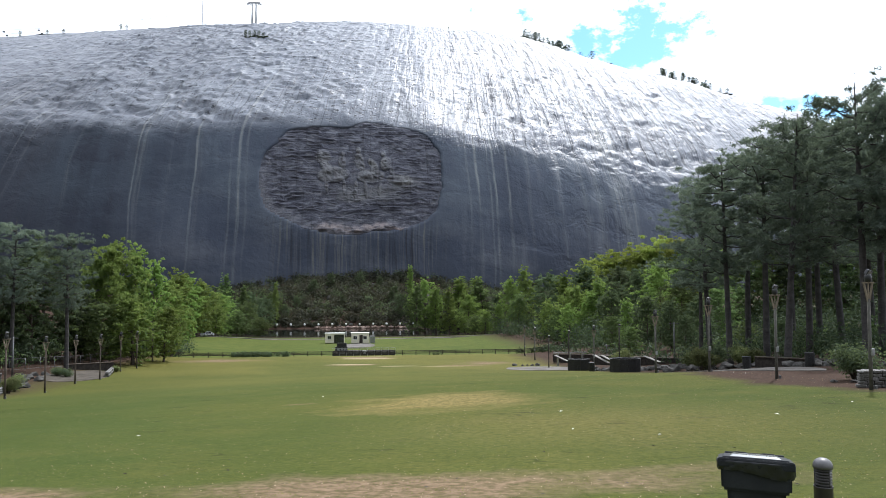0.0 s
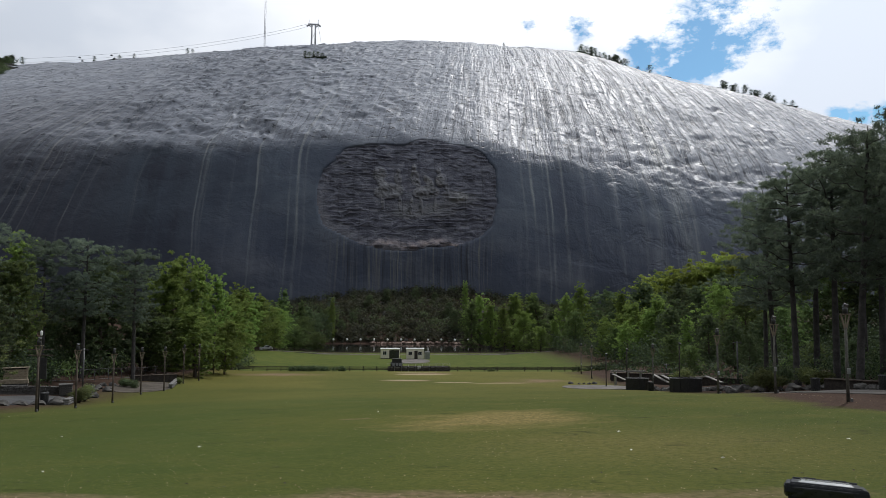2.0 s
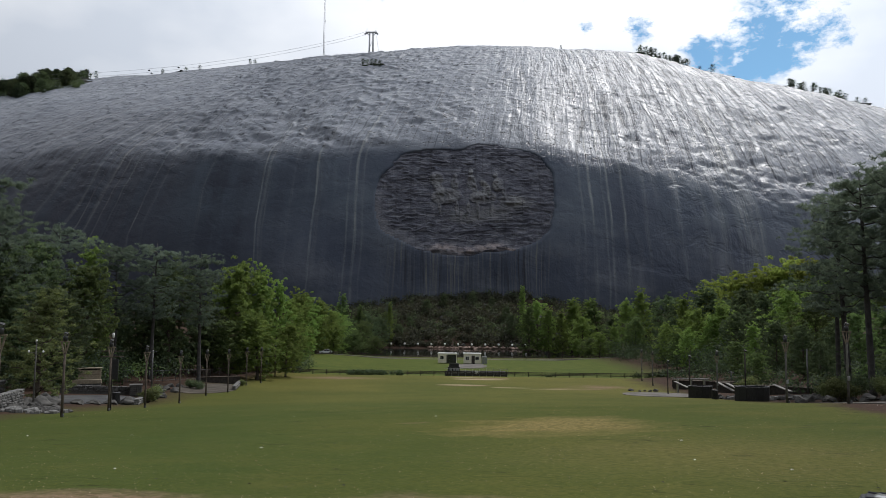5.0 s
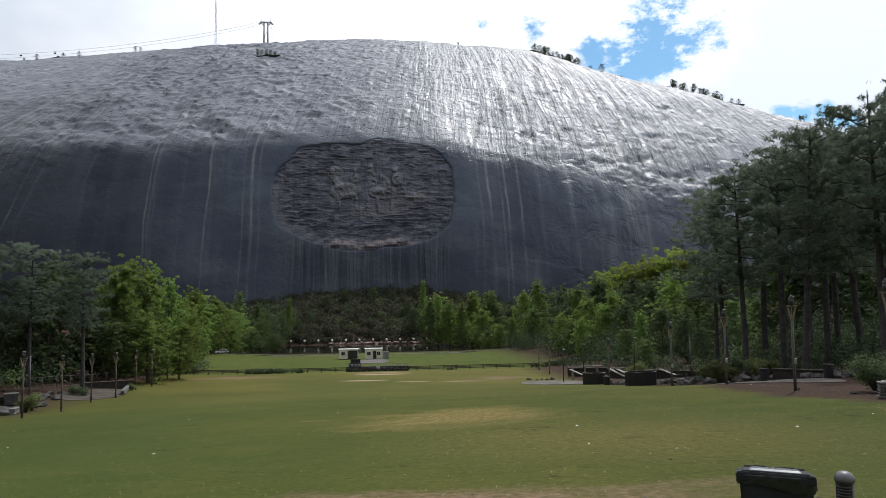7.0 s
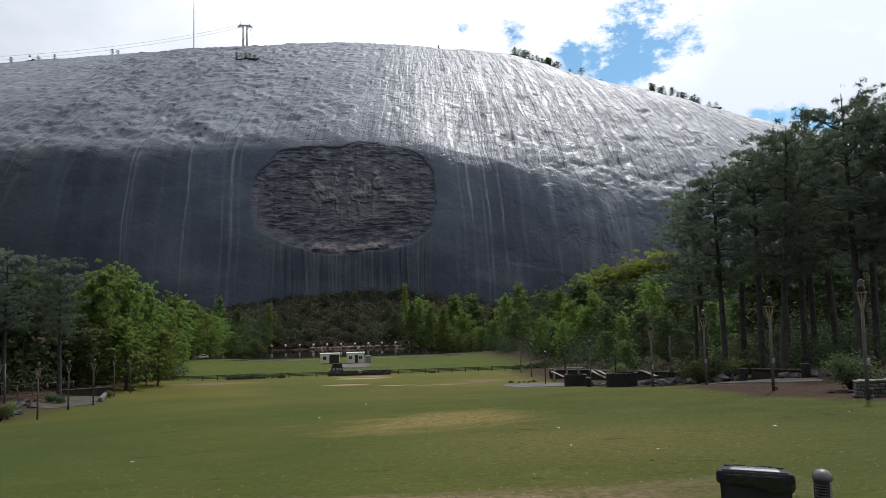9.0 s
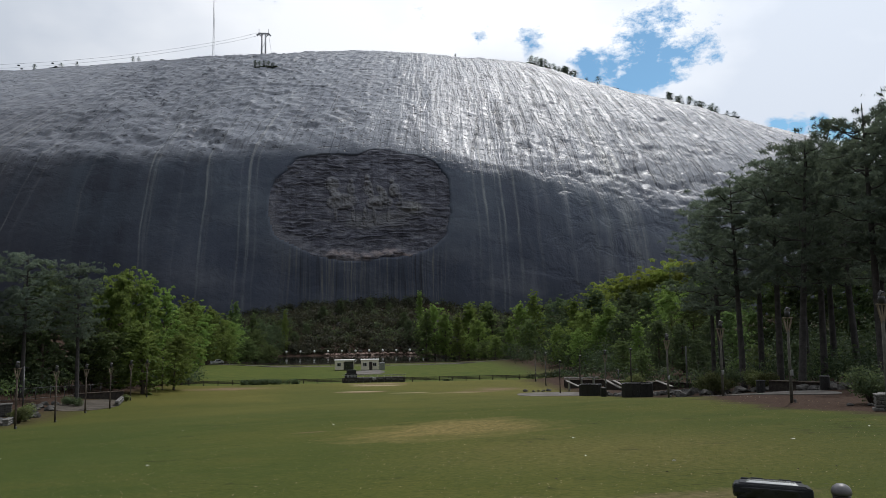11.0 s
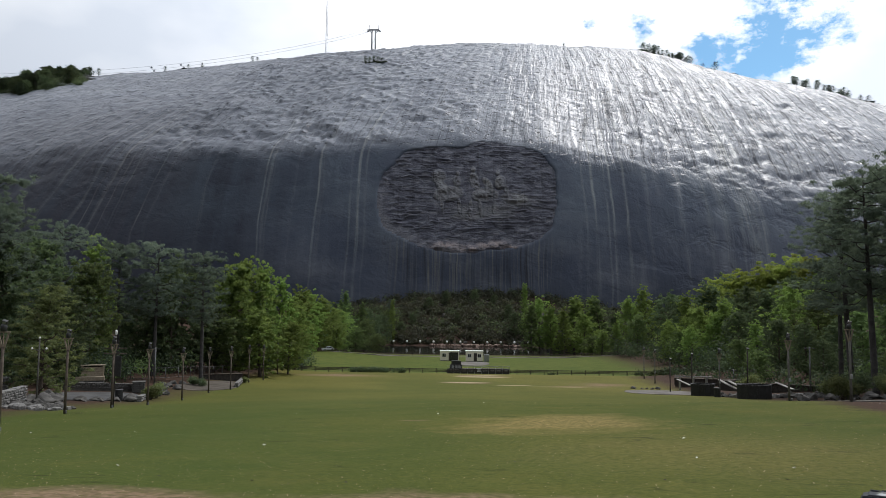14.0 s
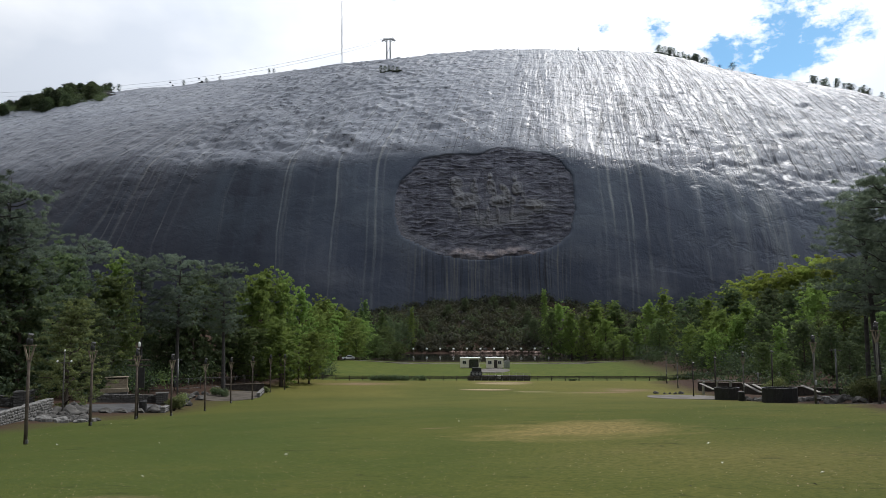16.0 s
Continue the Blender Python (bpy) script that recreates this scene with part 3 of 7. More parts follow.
def tube(bm, points, radii, sides=8, cap=True):
    """A tapered tube through the points."""
    rings = []
    for i, p in enumerate(points):
        p = Vector(p)
        d = Vector(points[min(i + 1, len(points) - 1)]) - Vector(points[max(i - 1, 0)])
        q = d.to_track_quat("Z", "Y") if d.length > 1e-6 else Euler((0, 0, 0)).to_quaternion()
        rings.append([bm.verts.new(p + q @ Vector((radii[i] * math.cos(a), radii[i] * math.sin(a), 0))) for a in (2 * math.pi * k / sides for k in range(sides))])
    for r0, r1 in zip(rings, rings[1:]):
        for k in range(sides):
            f = bm.faces.new((r0[k], r0[(k + 1) % sides], r1[(k + 1) % sides], r1[k]))
            f.smooth = True
    if cap:
        bm.faces.new(rings[0][::-1])
        bm.faces.new(rings[-1])
    return bm


def lathe(bm, rings, sides=20):
    """A turned shape from (radius, height) pairs."""
    loops = [[bm.verts.new((r * math.cos(2 * math.pi * k / sides), r * math.sin(2 * math.pi * k / sides), z)) for k in range(sides)] for r, z in rings]
    for a, b in zip(loops, loops[1:]):
        for k in range(sides):
            f = bm.faces.new((a[k], a[(k + 1) % sides], b[(k + 1) % sides], b[k]))
            f.smooth = True
    bm.faces.new(loops[0][::-1])
    bm.faces.new(loops[-1])
    return bm


def hash01(ix, iy, seed):
    h = (ix.astype(np.int64) * 374761393 + iy.astype(np.int64) * 668265263 + seed * 1442695041) & 0x7FFFFFFF
    h = ((h ^ (h >> 13)) * 1274126177) & 0x7FFFFFFF
    h = h ^ (h >> 16)
    return (h & 0xFFFF) / 65535.0


def value_noise(x, y, seed=0):
    x, y = np.asarray(x, float), np.asarray(y, float)
    ix, iy = np.floor(x), np.floor(y)
    fx, fy = x - ix, y - iy
    fx, fy = fx * fx * (3 - 2 * fx), fy * fy * (3 - 2 * fy)
    a, b = hash01(ix, iy, seed), hash01(ix + 1, iy, seed)
    c, d = hash01(ix, iy + 1, seed), hash01(ix + 1, iy + 1, seed)
    return (a + (b - a) * fx) * (1 - fy) + (c + (d - c) * fx) * fy - 0.5


def fbm(x, y, seed=0, octaves=4, gain=0.5):
    out, amp, f = 0.0, 1.0, 1.0
    for o in range(octaves):
        out = out + amp * value_noise(x * f + 17.3 * o, y * f - 9.1 * o, seed + o)
        amp, f = amp * gain, f * 2.03
    return out


def smooth01(v, a, b):
    s = np.clip((np.asarray(v, float) - a) / (b - a), 0, 1)
    return s * s * (3 - 2 * s)


# ---- ground ----
PROFILE_Y = np.array([-3000, -20, 0, 3, 5.5, 8, 12, 20, 28, 42, 53, 63, 73, 82, 92, 104, 111, 114.5, 120, 130, 150, 180, 225, 232, 236, 284, 290, 330, 372, 420, 3000.0])
PROFILE_Z = np.array([0, 0, 0, -0.28, -0.75, -1.2, -1.72, -2.45, -3.15, -4.2, -5.4, -6.4, -7.4, -8.2, -8.85, -9.2, -9.3, -9.45, -10.4, -11.5, -12.3, -13.1, -14.3, -14.8, -16.2, -16.2, -14.2, -4.0, 6.0, 6.0, 6.0])


def ground_z(x, y):
    x, y = np.asarray(x, float), np.asarray(y, float)
    z = sum(np.interp(y + k * (1 + 0.012 * np.abs(y)), PROFILE_Y, PROFILE_Z) for k in (-1, 0, 1)) / 3
    z = z + (0.034 * np.clip(x, -28, 0) * (1 - smooth01(y, 60, 88)) + 0.025 * np.clip(x, 0, 28) * (1 - smooth01(y, 34, 66))) * smooth01(y, 6, 24)
    z = z + 0.08 * np.clip(x - 27, 0, 120) * smooth01(y, 30, 60) * (1 - smooth01(y, 200, 240))
    z = z + 0.08 * np.clip(-x - 26, 0, 16) * smooth01(y, 32, 50) * (1 - smooth01(y, 200, 240))
    # the pond lies between banks
    side = smooth01(np.abs(x - 8), 62, 80) * smooth01(y, 226, 236) * (1 - smooth01(y, 280, 292))
    z = z + side * 2.2
    z = z - 9.0 * smooth01(np.abs(x - 2), 25, 85) * smooth01(y, 300, 372) + 2.5 * fbm(x / 22, y / 22, 15, 2) * smooth01(y, 292, 330)
    z = z + 0.05 * fbm(x * 0.25, y * 0.25, 5, 3) * smooth01(y, 6, 14)
    return z


def gz(x, y):
    return float(ground_z(x, y))


def build_ground():
    xs = np.concatenate([[-3000, -1200, -500, -260, -180], np.arange(-140, -40, 5), np.arange(-40, 40, 0.8), np.arange(40, 145, 5), [180, 260, 500, 1200, 3000]])
    ys = np.concatenate([[-3000, -600, -120, -40, -15, -6], np.arange(0, 60, 0.8), np.arange(60, 130, 1.4), np.arange(130, 300, 4), np.arange(300, 440, 10), [600, 1000, 1800, 3000]])
    X, Y = np.meshgrid(xs, ys)
    Z = ground_z(X, Y)
    n, w = len(ys), len(xs)
    idx = np.arange(n * w).reshape(n, w)
    faces = np.stack([idx[:-1, :-1], idx[:-1, 1:], idx[1:, 1:], idx[1:, :-1]], -1).reshape(-1, 4)
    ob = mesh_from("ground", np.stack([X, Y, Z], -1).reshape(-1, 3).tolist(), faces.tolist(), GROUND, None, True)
    return tagged(ob, "sloping mown lawn with worn earth patches and leaf litter", "lawn", "", "structure")


build_ground()

# ---- the granite mountain ----
# skyline and top of the steep face, by the tangent of the bearing from the lawn's head
SKY_A = np.array([-1.1, -0.80, -0.712, -0.635, -0.541, -0.456, -0.371, -0.2165, -0.146, -0.0065, 0.067, 0.164, 0.2435, 0.362, 0.4785, 0.569, 0.634, 0.8, 1.0])
SKY_T = np.array([0.20, 0.280, 0.299, 0.317, 0.332, 0.338, 0.3434, 0.3583, 0.3678, 0.378, 0.379, 0.3724, 0.3626, 0.332, 0.306, 0.286, 0.2728, 0.21, 0.12])
BRK_A = np.array([-1.1, -0.60, -0.489, -0.424, -0.365, -0.298, -0.231, -0.13, 0.0, 0.109, 0.167, 0.233, 0.292, 0.378, 0.429, 0.49, 0.7, 1.0])
BRK_T = np.array([0.15, 0.222, 0.216, 0.216, 0.221, 0.217, 0.224, 0.231, 0.230, 0.224, 0.207, 0.198, 0.182, 0.170, 0.152, 0.140, 0.11, 0.08])
# hollows in the slope: bearing and height as tangents from the lawn's head, half sizes, depth, darkness
HOLLOWS = [(-0.235, 0.243, 0.034, 0.011, 2.2, 0.8), (-0.255, 0.272, 0.026, 0.009, 1.4, 0.6), (-0.180, 0.232, 0.05, 0.004, 1.0, 0.4), (-0.042, 0.276, 0.05, 0.014, 0.8, 1.0), (-0.085, 0.262, 0.02, 0.004, 1.6, 0.9),
           (0.255, 0.242, 0.03, 0.009, 1.2, 0.4), (0.42, 0.236, 0.04, 0.01, 0.9, 0.4), (0.50, 0.24, 0.045, 0.01, 0.9, 0.5),
           (0.443, 0.283, 0.013, 0.0045, 1.8, 0.7), (0.247, 0.303, 0.02, 0.006, 1.2, 0.5), (-0.31, 0.238, 0.04, 0.007, 1.4, 0.4), (-0.40, 0.243, 0.06, 0.009, 1.4, 0.4),
           (0.480, 0.183, 0.045, 0.008, 1.0, 0.55), (0.408, 0.202, 0.03, 0.007, 0.9, 0.5), (0.336, 0.226, 0.03, 0.006, 0.8, 0.45), (0.523, 0.151, 0.03, 0.012, 0.9, 0.5), (0.448, 0.157, 0.025, 0.006, 0.8, 0.5)]
BOW = 0.0004
CX, CZ = -4.0, 62.0
# rim of the carved recess, in metres from its middle
RIM = [(-37, 28.5), (-23, 30.2), (-3, 31), (31, 31), (45, 27.3), (52.5, 18.5), (53.6, 4), (52.6, -7.5), (51, -18), (45, -25), (32, -30.6), (10, -32), (-21, -30.5), (-28, -29), (-44.5, -22), (-51, -12), (-52.6, -2), (-52.6, 6.5), (-50, 15), (-43, 22)]
RIM_ANGLE = np.array([math.atan2(z, x) % (2 * math.pi) for x, z in RIM])
RIM_RADIUS = np.array([math.hypot(x, z) for x, z in RIM])
FOOT = -18.0


def front(u, d):
    """Plan: a point d metres behind the bowed line of the cliff's brow."""
    nx, ny = -2 * BOW * u, 1.0
    ln = np.sqrt(nx * nx + 1)
    return u + nx / ln * d, 402 + BOW * u * u + ny / ln * d


def brow(u, ragged=1.0):
    x, y = front(u, 0.0)
    return 1.65 + y * np.interp(x / y, BRK_A, BRK_T) + ragged * 9 * fbm(np.asarray(u, float) / 30, 0 * np.asarray(u, float), 19, 3) * smooth01(np.abs(u - CX), 58, 110)


def crest(u):
    x, y = front(u, 198.0)
    return 1.65 + y * np.interp(x / y, SKY_A, SKY_T)


def rim_radius(angle):
    """Distance of the recess's rim from its middle, by the angle, with slightly rounded corners."""
    order = np.argsort(RIM_ANGLE)
    out = 0.0
    for k in (-0.06, -0.03, 0.0, 0.03, 0.06):
        out = out + np.interp((angle + k) % (2 * math.pi), RIM_ANGLE[order], RIM_RADIUS[order], period=2 * math.pi) / 5
    return out


def carve_r(x, z):
    """1 on the rim of the carved recess."""
    angle = np.arctan2(z - CZ, x - CX)
    wob = 0.06 * fbm(np.cos(angle) * 5.2 + 5, np.sin(angle) * 5.2, 71, 4)
    return np.hypot(x - CX, z - CZ) / rim_radius(angle) + wob


SHEET = {}


def steep(u, z):
    """Depth of the even rock sheet behind its brow line at height z."""
    which = np.argmin(np.abs(SHEET["us"][None, :] - np.asarray(u).reshape(-1, 1)), axis=1)
    out, flat = np.zeros(which.shape), np.asarray(z, float).reshape(-1)
    for j in np.unique(which):
        pick = which == j
        out[pick] = np.interp(flat[pick], SHEET["z"][:, j], SHEET["d"][:, j])
    return out.reshape(np.shape(u))


def terrace(phase):
    """Overlapping sheets: a sharp lip, then a slow fall back up the slope."""
    k = phase - np.floor(phase)
    return (1 - k) * smooth01(k, 0.0, 0.12)


def relief(u, s, up):
    """Unevenness of the rock along its normal. up: 0 on the steep face, 1 on the slope above."""
    big = 4.0 * fbm(u / 85, s / 70, 11, 2)
    fan = u - np.interp(u, [-90, 40], [0.2, 0.11]) * np.maximum(s - 110, 0)
    right = smooth01(u, -80, 80)
    lobes = 1.2 * np.sqrt(fbm(u / 30, s / 18, 23, 3) ** 2 + 0.03) * (0.3 + 0.7 * up) * (1 - 0.5 * right)
    # ribs between the runnels, down the fall line
    rib = fbm(fan / 5.5, s / 110, 31, 2, 0.6)
    broad = fbm(fan / 13, s / 160, 33, 3, 0.5)
    ribs = (0.22 * rib + 0.9 * broad) * (0.1 + 0.9 * up) * (0.3 + 0.7 * right + 0.7 * smooth01(u, 70, 170))
    # spalled sheets, whose lips break into short crescents
    coarse = terrace(s / 7.5 + 1.5 * fbm(u / 20, s / 16, 41, 2) + 0.8 * fbm(u / 5, s / 9, 43, 2)) * smooth01(fbm(u / 7, s / 6, 45, 3), -0.05, 0.25)
    fine = terrace(s / 3.6 + 1.6 * fbm(u / 12, s / 12, 47, 2) + 0.8 * fbm(u / 3.2, s / 5, 48, 2)) * smooth01(fbm(u / 3.8, s / 3.6, 49, 3), -0.05, 0.25)
    sheets = (1.15 * coarse + 1.15 * fine * (1 - 0.5 * right)) * (0.03 + 0.97 * up) * (1 - 0.55 * right) * (1 - 0.55 * smooth01(-u, 150, 230))
    # broken scallops along the brow
    east = smooth01(u, 60, 140)
    scallop = (1.3 * fbm(u / 15, s / 8, 57, 4, 0.55) + 1.5 * east * np.minimum(fbm(u / 9, s / 6, 59, 4, 0.6), 0.12)) * 4 * up * (1 - up)
    grain = 0.3 * fbm(u / 4.5, s / 4, 53, 3, 0.6) * up
    return big, lobes + ribs + sheets + scallop + grain


def build_mountain():
    us = np.concatenate([np.arange(-760, -540, 14), np.arange(-520, 480, 1.3), np.arange(500, 760, 14)])
    low = np.concatenate([[0.0, 0.08], np.linspace(0.14, 1.0, 84)])            # up the steep face
    high = np.concatenate([np.arange(1.0, 232, 1.0), np.arange(240, 460, 12)])  # back over the dome
    U = us[None, :]
    B, C = brow(us)[None, :], crest(us)[None, :]
    zl = FOOT + low[:, None] * (B - FOOT)
    dl = -22 * (1 - low[:, None] ** 2.2) + 0 * U
    curve = 1.05 * high - 0.00172 * high ** 2
    even = brow(us, 0.0)[None, :]
    zh = even + (C - even) * curve[:, None] / (1.05 * 198 - 0.00172 * 198 ** 2) + (B - even) * np.exp(-high / 22.0)[:, None]
    dh = high[:, None] + 0 * U
    D, Z = np.concatenate([dl, dh]), np.concatenate([zl + 0 * U, zh])
    # round the brow
    k = len(low)
    for _ in range(60):
        D[k - 22:k + 22] = (D[k - 23:k + 21] + 2 * D[k - 22:k + 22] + D[k - 21:k + 23]) / 4
        Z[k - 22:k + 22] = (Z[k - 23:k + 21] + 2 * Z[k - 22:k + 22] + Z[k - 21:k + 23]) / 4
    SHEET["us"], SHEET["d"], SHEET["z"] = us, D.copy(), Z.copy()
    S = np.concatenate([np.zeros((1, len(us))), np.cumsum(np.hypot(np.diff(D, axis=0), np.diff(Z, axis=0)), axis=0)])
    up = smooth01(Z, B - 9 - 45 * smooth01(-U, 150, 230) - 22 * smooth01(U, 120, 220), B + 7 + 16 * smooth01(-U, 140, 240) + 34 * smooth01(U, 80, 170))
    dd, dz = np.gradient(D, axis=0), np.gradient(Z, axis=0)
    ln = np.hypot(dd, dz)
    big, small = relief(U + 0 * D, S, up)
    X0, _ = front(U + 0 * D, D)
    r = carve_r(X0, Z)
    calm = smooth01(r, 1.0, 1.5)
    off = big * (0.15 + 0.85 * calm) + small * (0.2 + 0.8 * calm)
    _, Y0 = front(U + 0 * D, D)
    bearing, tall = X0 / Y0, (Z - 1.65) / Y0
    ragged = 1.3 * fbm(U / 11 + 0 * D, S / 9, 97, 4, 0.6)
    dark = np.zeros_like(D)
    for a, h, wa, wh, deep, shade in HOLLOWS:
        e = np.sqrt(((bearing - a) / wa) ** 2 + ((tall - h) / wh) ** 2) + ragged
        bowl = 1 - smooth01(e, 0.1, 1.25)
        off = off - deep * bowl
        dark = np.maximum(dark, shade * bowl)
    D = D - dz / ln * off
    Z = Z + dd / ln * off
    D = D + 3.6 * (1 - smooth01(r, 0.925, 0.945)) * (Z < 110)
    X, Y = front(U + 0 * D, D)
    n, w = D.shape
    idx = np.arange(n * w).reshape(n, w)
    faces = np.stack([idx[:-1, :-1], idx[:-1, 1:], idx[1:, 1:], idx[1:, :-1]], -1).reshape(-1, 4)
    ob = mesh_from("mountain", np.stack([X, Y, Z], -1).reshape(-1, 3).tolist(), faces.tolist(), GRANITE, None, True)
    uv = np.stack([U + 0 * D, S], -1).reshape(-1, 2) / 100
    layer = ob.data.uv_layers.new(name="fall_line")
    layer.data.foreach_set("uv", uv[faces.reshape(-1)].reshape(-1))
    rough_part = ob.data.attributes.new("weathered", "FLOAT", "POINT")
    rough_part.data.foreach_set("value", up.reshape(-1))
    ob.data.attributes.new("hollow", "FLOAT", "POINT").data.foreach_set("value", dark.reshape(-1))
    tagged(ob, "bare granite dome with dark and pale water streaks", "mountain", "", "structure")
    return X, Y, Z


MX, MY, MZ = build_mountain()


def on_mountain(x, y):
    """Height of the dome's upper slope near (x, y)."""
    k = 60
    i = np.argmin((MX[k:] - x) ** 2 + (MY[k:] - y) ** 2)
    return float(MZ[k:].reshape(-1)[i])


def build_carving():
    """The recessed oval with worn, blurred relief shapes on it."""
    rs = np.concatenate([np.linspace(0.005, 0.9, 130), np.linspace(0.905, 1.0, 14), [1.02, 1.05, 1.09, 1.13]])
    th = np.linspace(0, 2 * math.pi, 560, endpoint=False)
    Rr, T = np.meshgrid(rs, th, indexing="ij")
    reach = rim_radius(T)
    X, Z = CX + reach * Rr * np.cos(T), CZ + reach * Rr * np.sin(T)
    r = carve_r(X, Z)
    inside = 1 - smooth01(r, 0.955, 0.99)
    low_left = smooth01((CX - X) / 52 + 0.9 * (CZ - Z) / 31, 0.55, 1.0)
    depth = 1.5 - 0.02 * (Z - CZ) - 1.2 * low_left * smooth01(r, 0.72, 0.95)
    # blasted benches: lips that run level and break off
    bench = terrace(-(Z / 3.1) + 1.1 * fbm(X / 15, Z / 9, 51, 3) + 0.5 * fbm(X / 5, Z / 5, 52, 2)) * smooth01(fbm(X / 8, Z / 3.5, 54, 3), -0.12, 0.2)
    chips = terrace(-(Z / 1.5) + 1.2 * fbm(X / 9, Z / 6, 55, 3)) * smooth01(fbm(X / 4.5, Z / 2, 56, 3), -0.05, 0.25)
    ledge = 1.15 * bench + 0.55 * chips + 1.0 * fbm(X / 14, Z / 8, 57, 3) + 0.3 * fbm(X / 3, Z / 1.6, 58, 3)
    floor_below = 1 - smooth01(Z, CZ - 25, CZ - 15)
    calm = np.exp(-(((X - CX - 2) / 22) ** 4 + ((Z - CZ - 4) / 13) ** 4))
    out = ledge * (1 - 0.8 * calm) * (1 - 0.55 * floor_below) * (1 - 0.8 * low_left * smooth01(r, 0.75, 0.9))

    def blob(cx, cz, a, b, h, tilt=0.0):
        dx, dz = X - cx, Z - cz
        ct, st = math.cos(tilt), math.sin(tilt)
        e = ((dx * ct + dz * st) / a) ** 2 + ((dz * ct - dx * st) / b) ** 2
        return h * np.sqrt(np.clip(1 - e, 0, 1))

    raised = np.zeros_like(X)
    for cx, cz, a, b, h, tilt in RELIEF:
        raised = np.maximum(raised, blob(CX + cx, CZ + cz, a, b, h, tilt))
    out = out + 0.6 * raised * np.clip(0.7 + 1.6 * fbm(X / 2.6, Z / 3, 67, 3), 0.1, 1.3)
    # the broken sill under the relief
    out = out + (1.5 + 3.0 * fbm(X / 6, Z / 4, 63, 3)) * np.exp(-((Z - (CZ - 29 + 3 * fbm(X / 14, 0 * X, 61, 3))) / 2.4) ** 2) * smooth01(X, -34, -22) * (1 - smooth01(X, 30, 40))
    D = steep(X, Z) + inside * (depth - out) + (1 - inside) * 2.2
    big, small = relief(X, Z + 20, 0 * X)
    PX, PY = front(X, D)
    n, w = X.shape
    idx = np.arange(n * w).reshape(n, w)
    nxt = np.roll(idx, -1, axis=1)
    faces = np.stack([idx[:-1], nxt[:-1], nxt[1:], idx[1:]], -1).reshape(-1, 4)
    ob = mesh_from("rock_carving", np.stack([PX, PY, Z], -1).reshape(-1, 3).tolist(), faces.tolist(), CUT, None, True)
    bare = np.exp(-(((X - CX - 8) / 17) ** 4 + ((Z - CZ + 9.5) / 4.5) ** 4)) + np.exp(-(((X - CX - 28) / 8) ** 2 + ((Z - CZ + 3) / 3.0) ** 2))
    worked = np.clip(0.75 * smooth01(raised, 0.3, 1.8) + 0.8 * bare, 0, 1)
    sill = np.exp(-((Z - (CZ - 28.5 + 3 * fbm(X / 14, 0 * X, 61, 3))) / 2.2) ** 2) * smooth01(X, -26, -16) * (1 - smooth01(X, 22, 34))
    rim = smooth01(r, 0.80, 0.9) * smooth01((CX - X) / 52 + 0.9 * (CZ - Z) / 31, 0.7, 1.15)
    rim = np.maximum(rim, 0.8 * smooth01(r, 0.9, 0.95) * smooth01(X, CX + 40, CX + 48) * (1 - smooth01(Z, CZ - 4, CZ + 8)) * smooth01(fbm(X / 2.5, Z / 4, 65, 3), -0.1, 0.2))
    for key, value in (("worked", worked), ("sill", sill), ("rim", rim)):
        ob.data.attributes.new(key, "FLOAT", "POINT").data.foreach_set("value", value.reshape(-1))
    layer = ob.data.uv_layers.new(name="face")
    uv = np.stack([X, Z], -1).reshape(-1, 2) / 100
    layer.data.foreach_set("uv", uv[faces.reshape(-1)].reshape(-1))
    tagged(ob, "oval recess blasted into granite with a weathered relief carving", "rock carving")


# plain rounded forms of the relief: offset along and up, half sizes, height, tilt
RELIEF = [(4.2, 15.8, 1.5, 2.1, 3.0, 0.0), (4.6, 9.5, 2.8, 5.0, 3.2, 0.05), (6.5, 4.5, 1.6, 6.5, 2.6, 0.1), (18.0, 13.8, 1.4, 2.0, 2.8, 0.0), (19.3, 8.2, 3.2, 4.6, 3.0, -0.15), (23.0, 3.0, 1.5, 5.0, 2.4, 0.35),
          (-4.6, 13.0, 1.3, 1.8, 2.6, 0.0), (-4.8, 8.6, 2.4, 4.0, 2.6, 0.1), (-15.2, 11.5, 4.6, 4.4, 2.2, 0.3), (-12.5, 4.5, 3.0, 6.0, 2.4, 0.7), (-9.5, 1.2, 9.0, 5.0, 2.8, 0.1), (11.0, 0.6, 8.0, 4.4, 2.8, 0.05),
          (12.5, 7.0, 2.2, 5.0, 2.4, 0.6), (27.0, -1.0, 8.0, 3.2, 2.4, -0.1), (-3.4, -6.0, 1.1, 5.0, 2.2, 0.05), (2.8, -7.0, 1.2, 5.5, 2.2, -0.05), (8.3, -7.0, 1.1, 5.5, 2.4, 0.08), (16.0, -6.0, 1.1, 4.6, 2.2, -0.12), (-13.0, -5.5, 1.1, 4.4, 2.0, 0.1)]
build_carving()


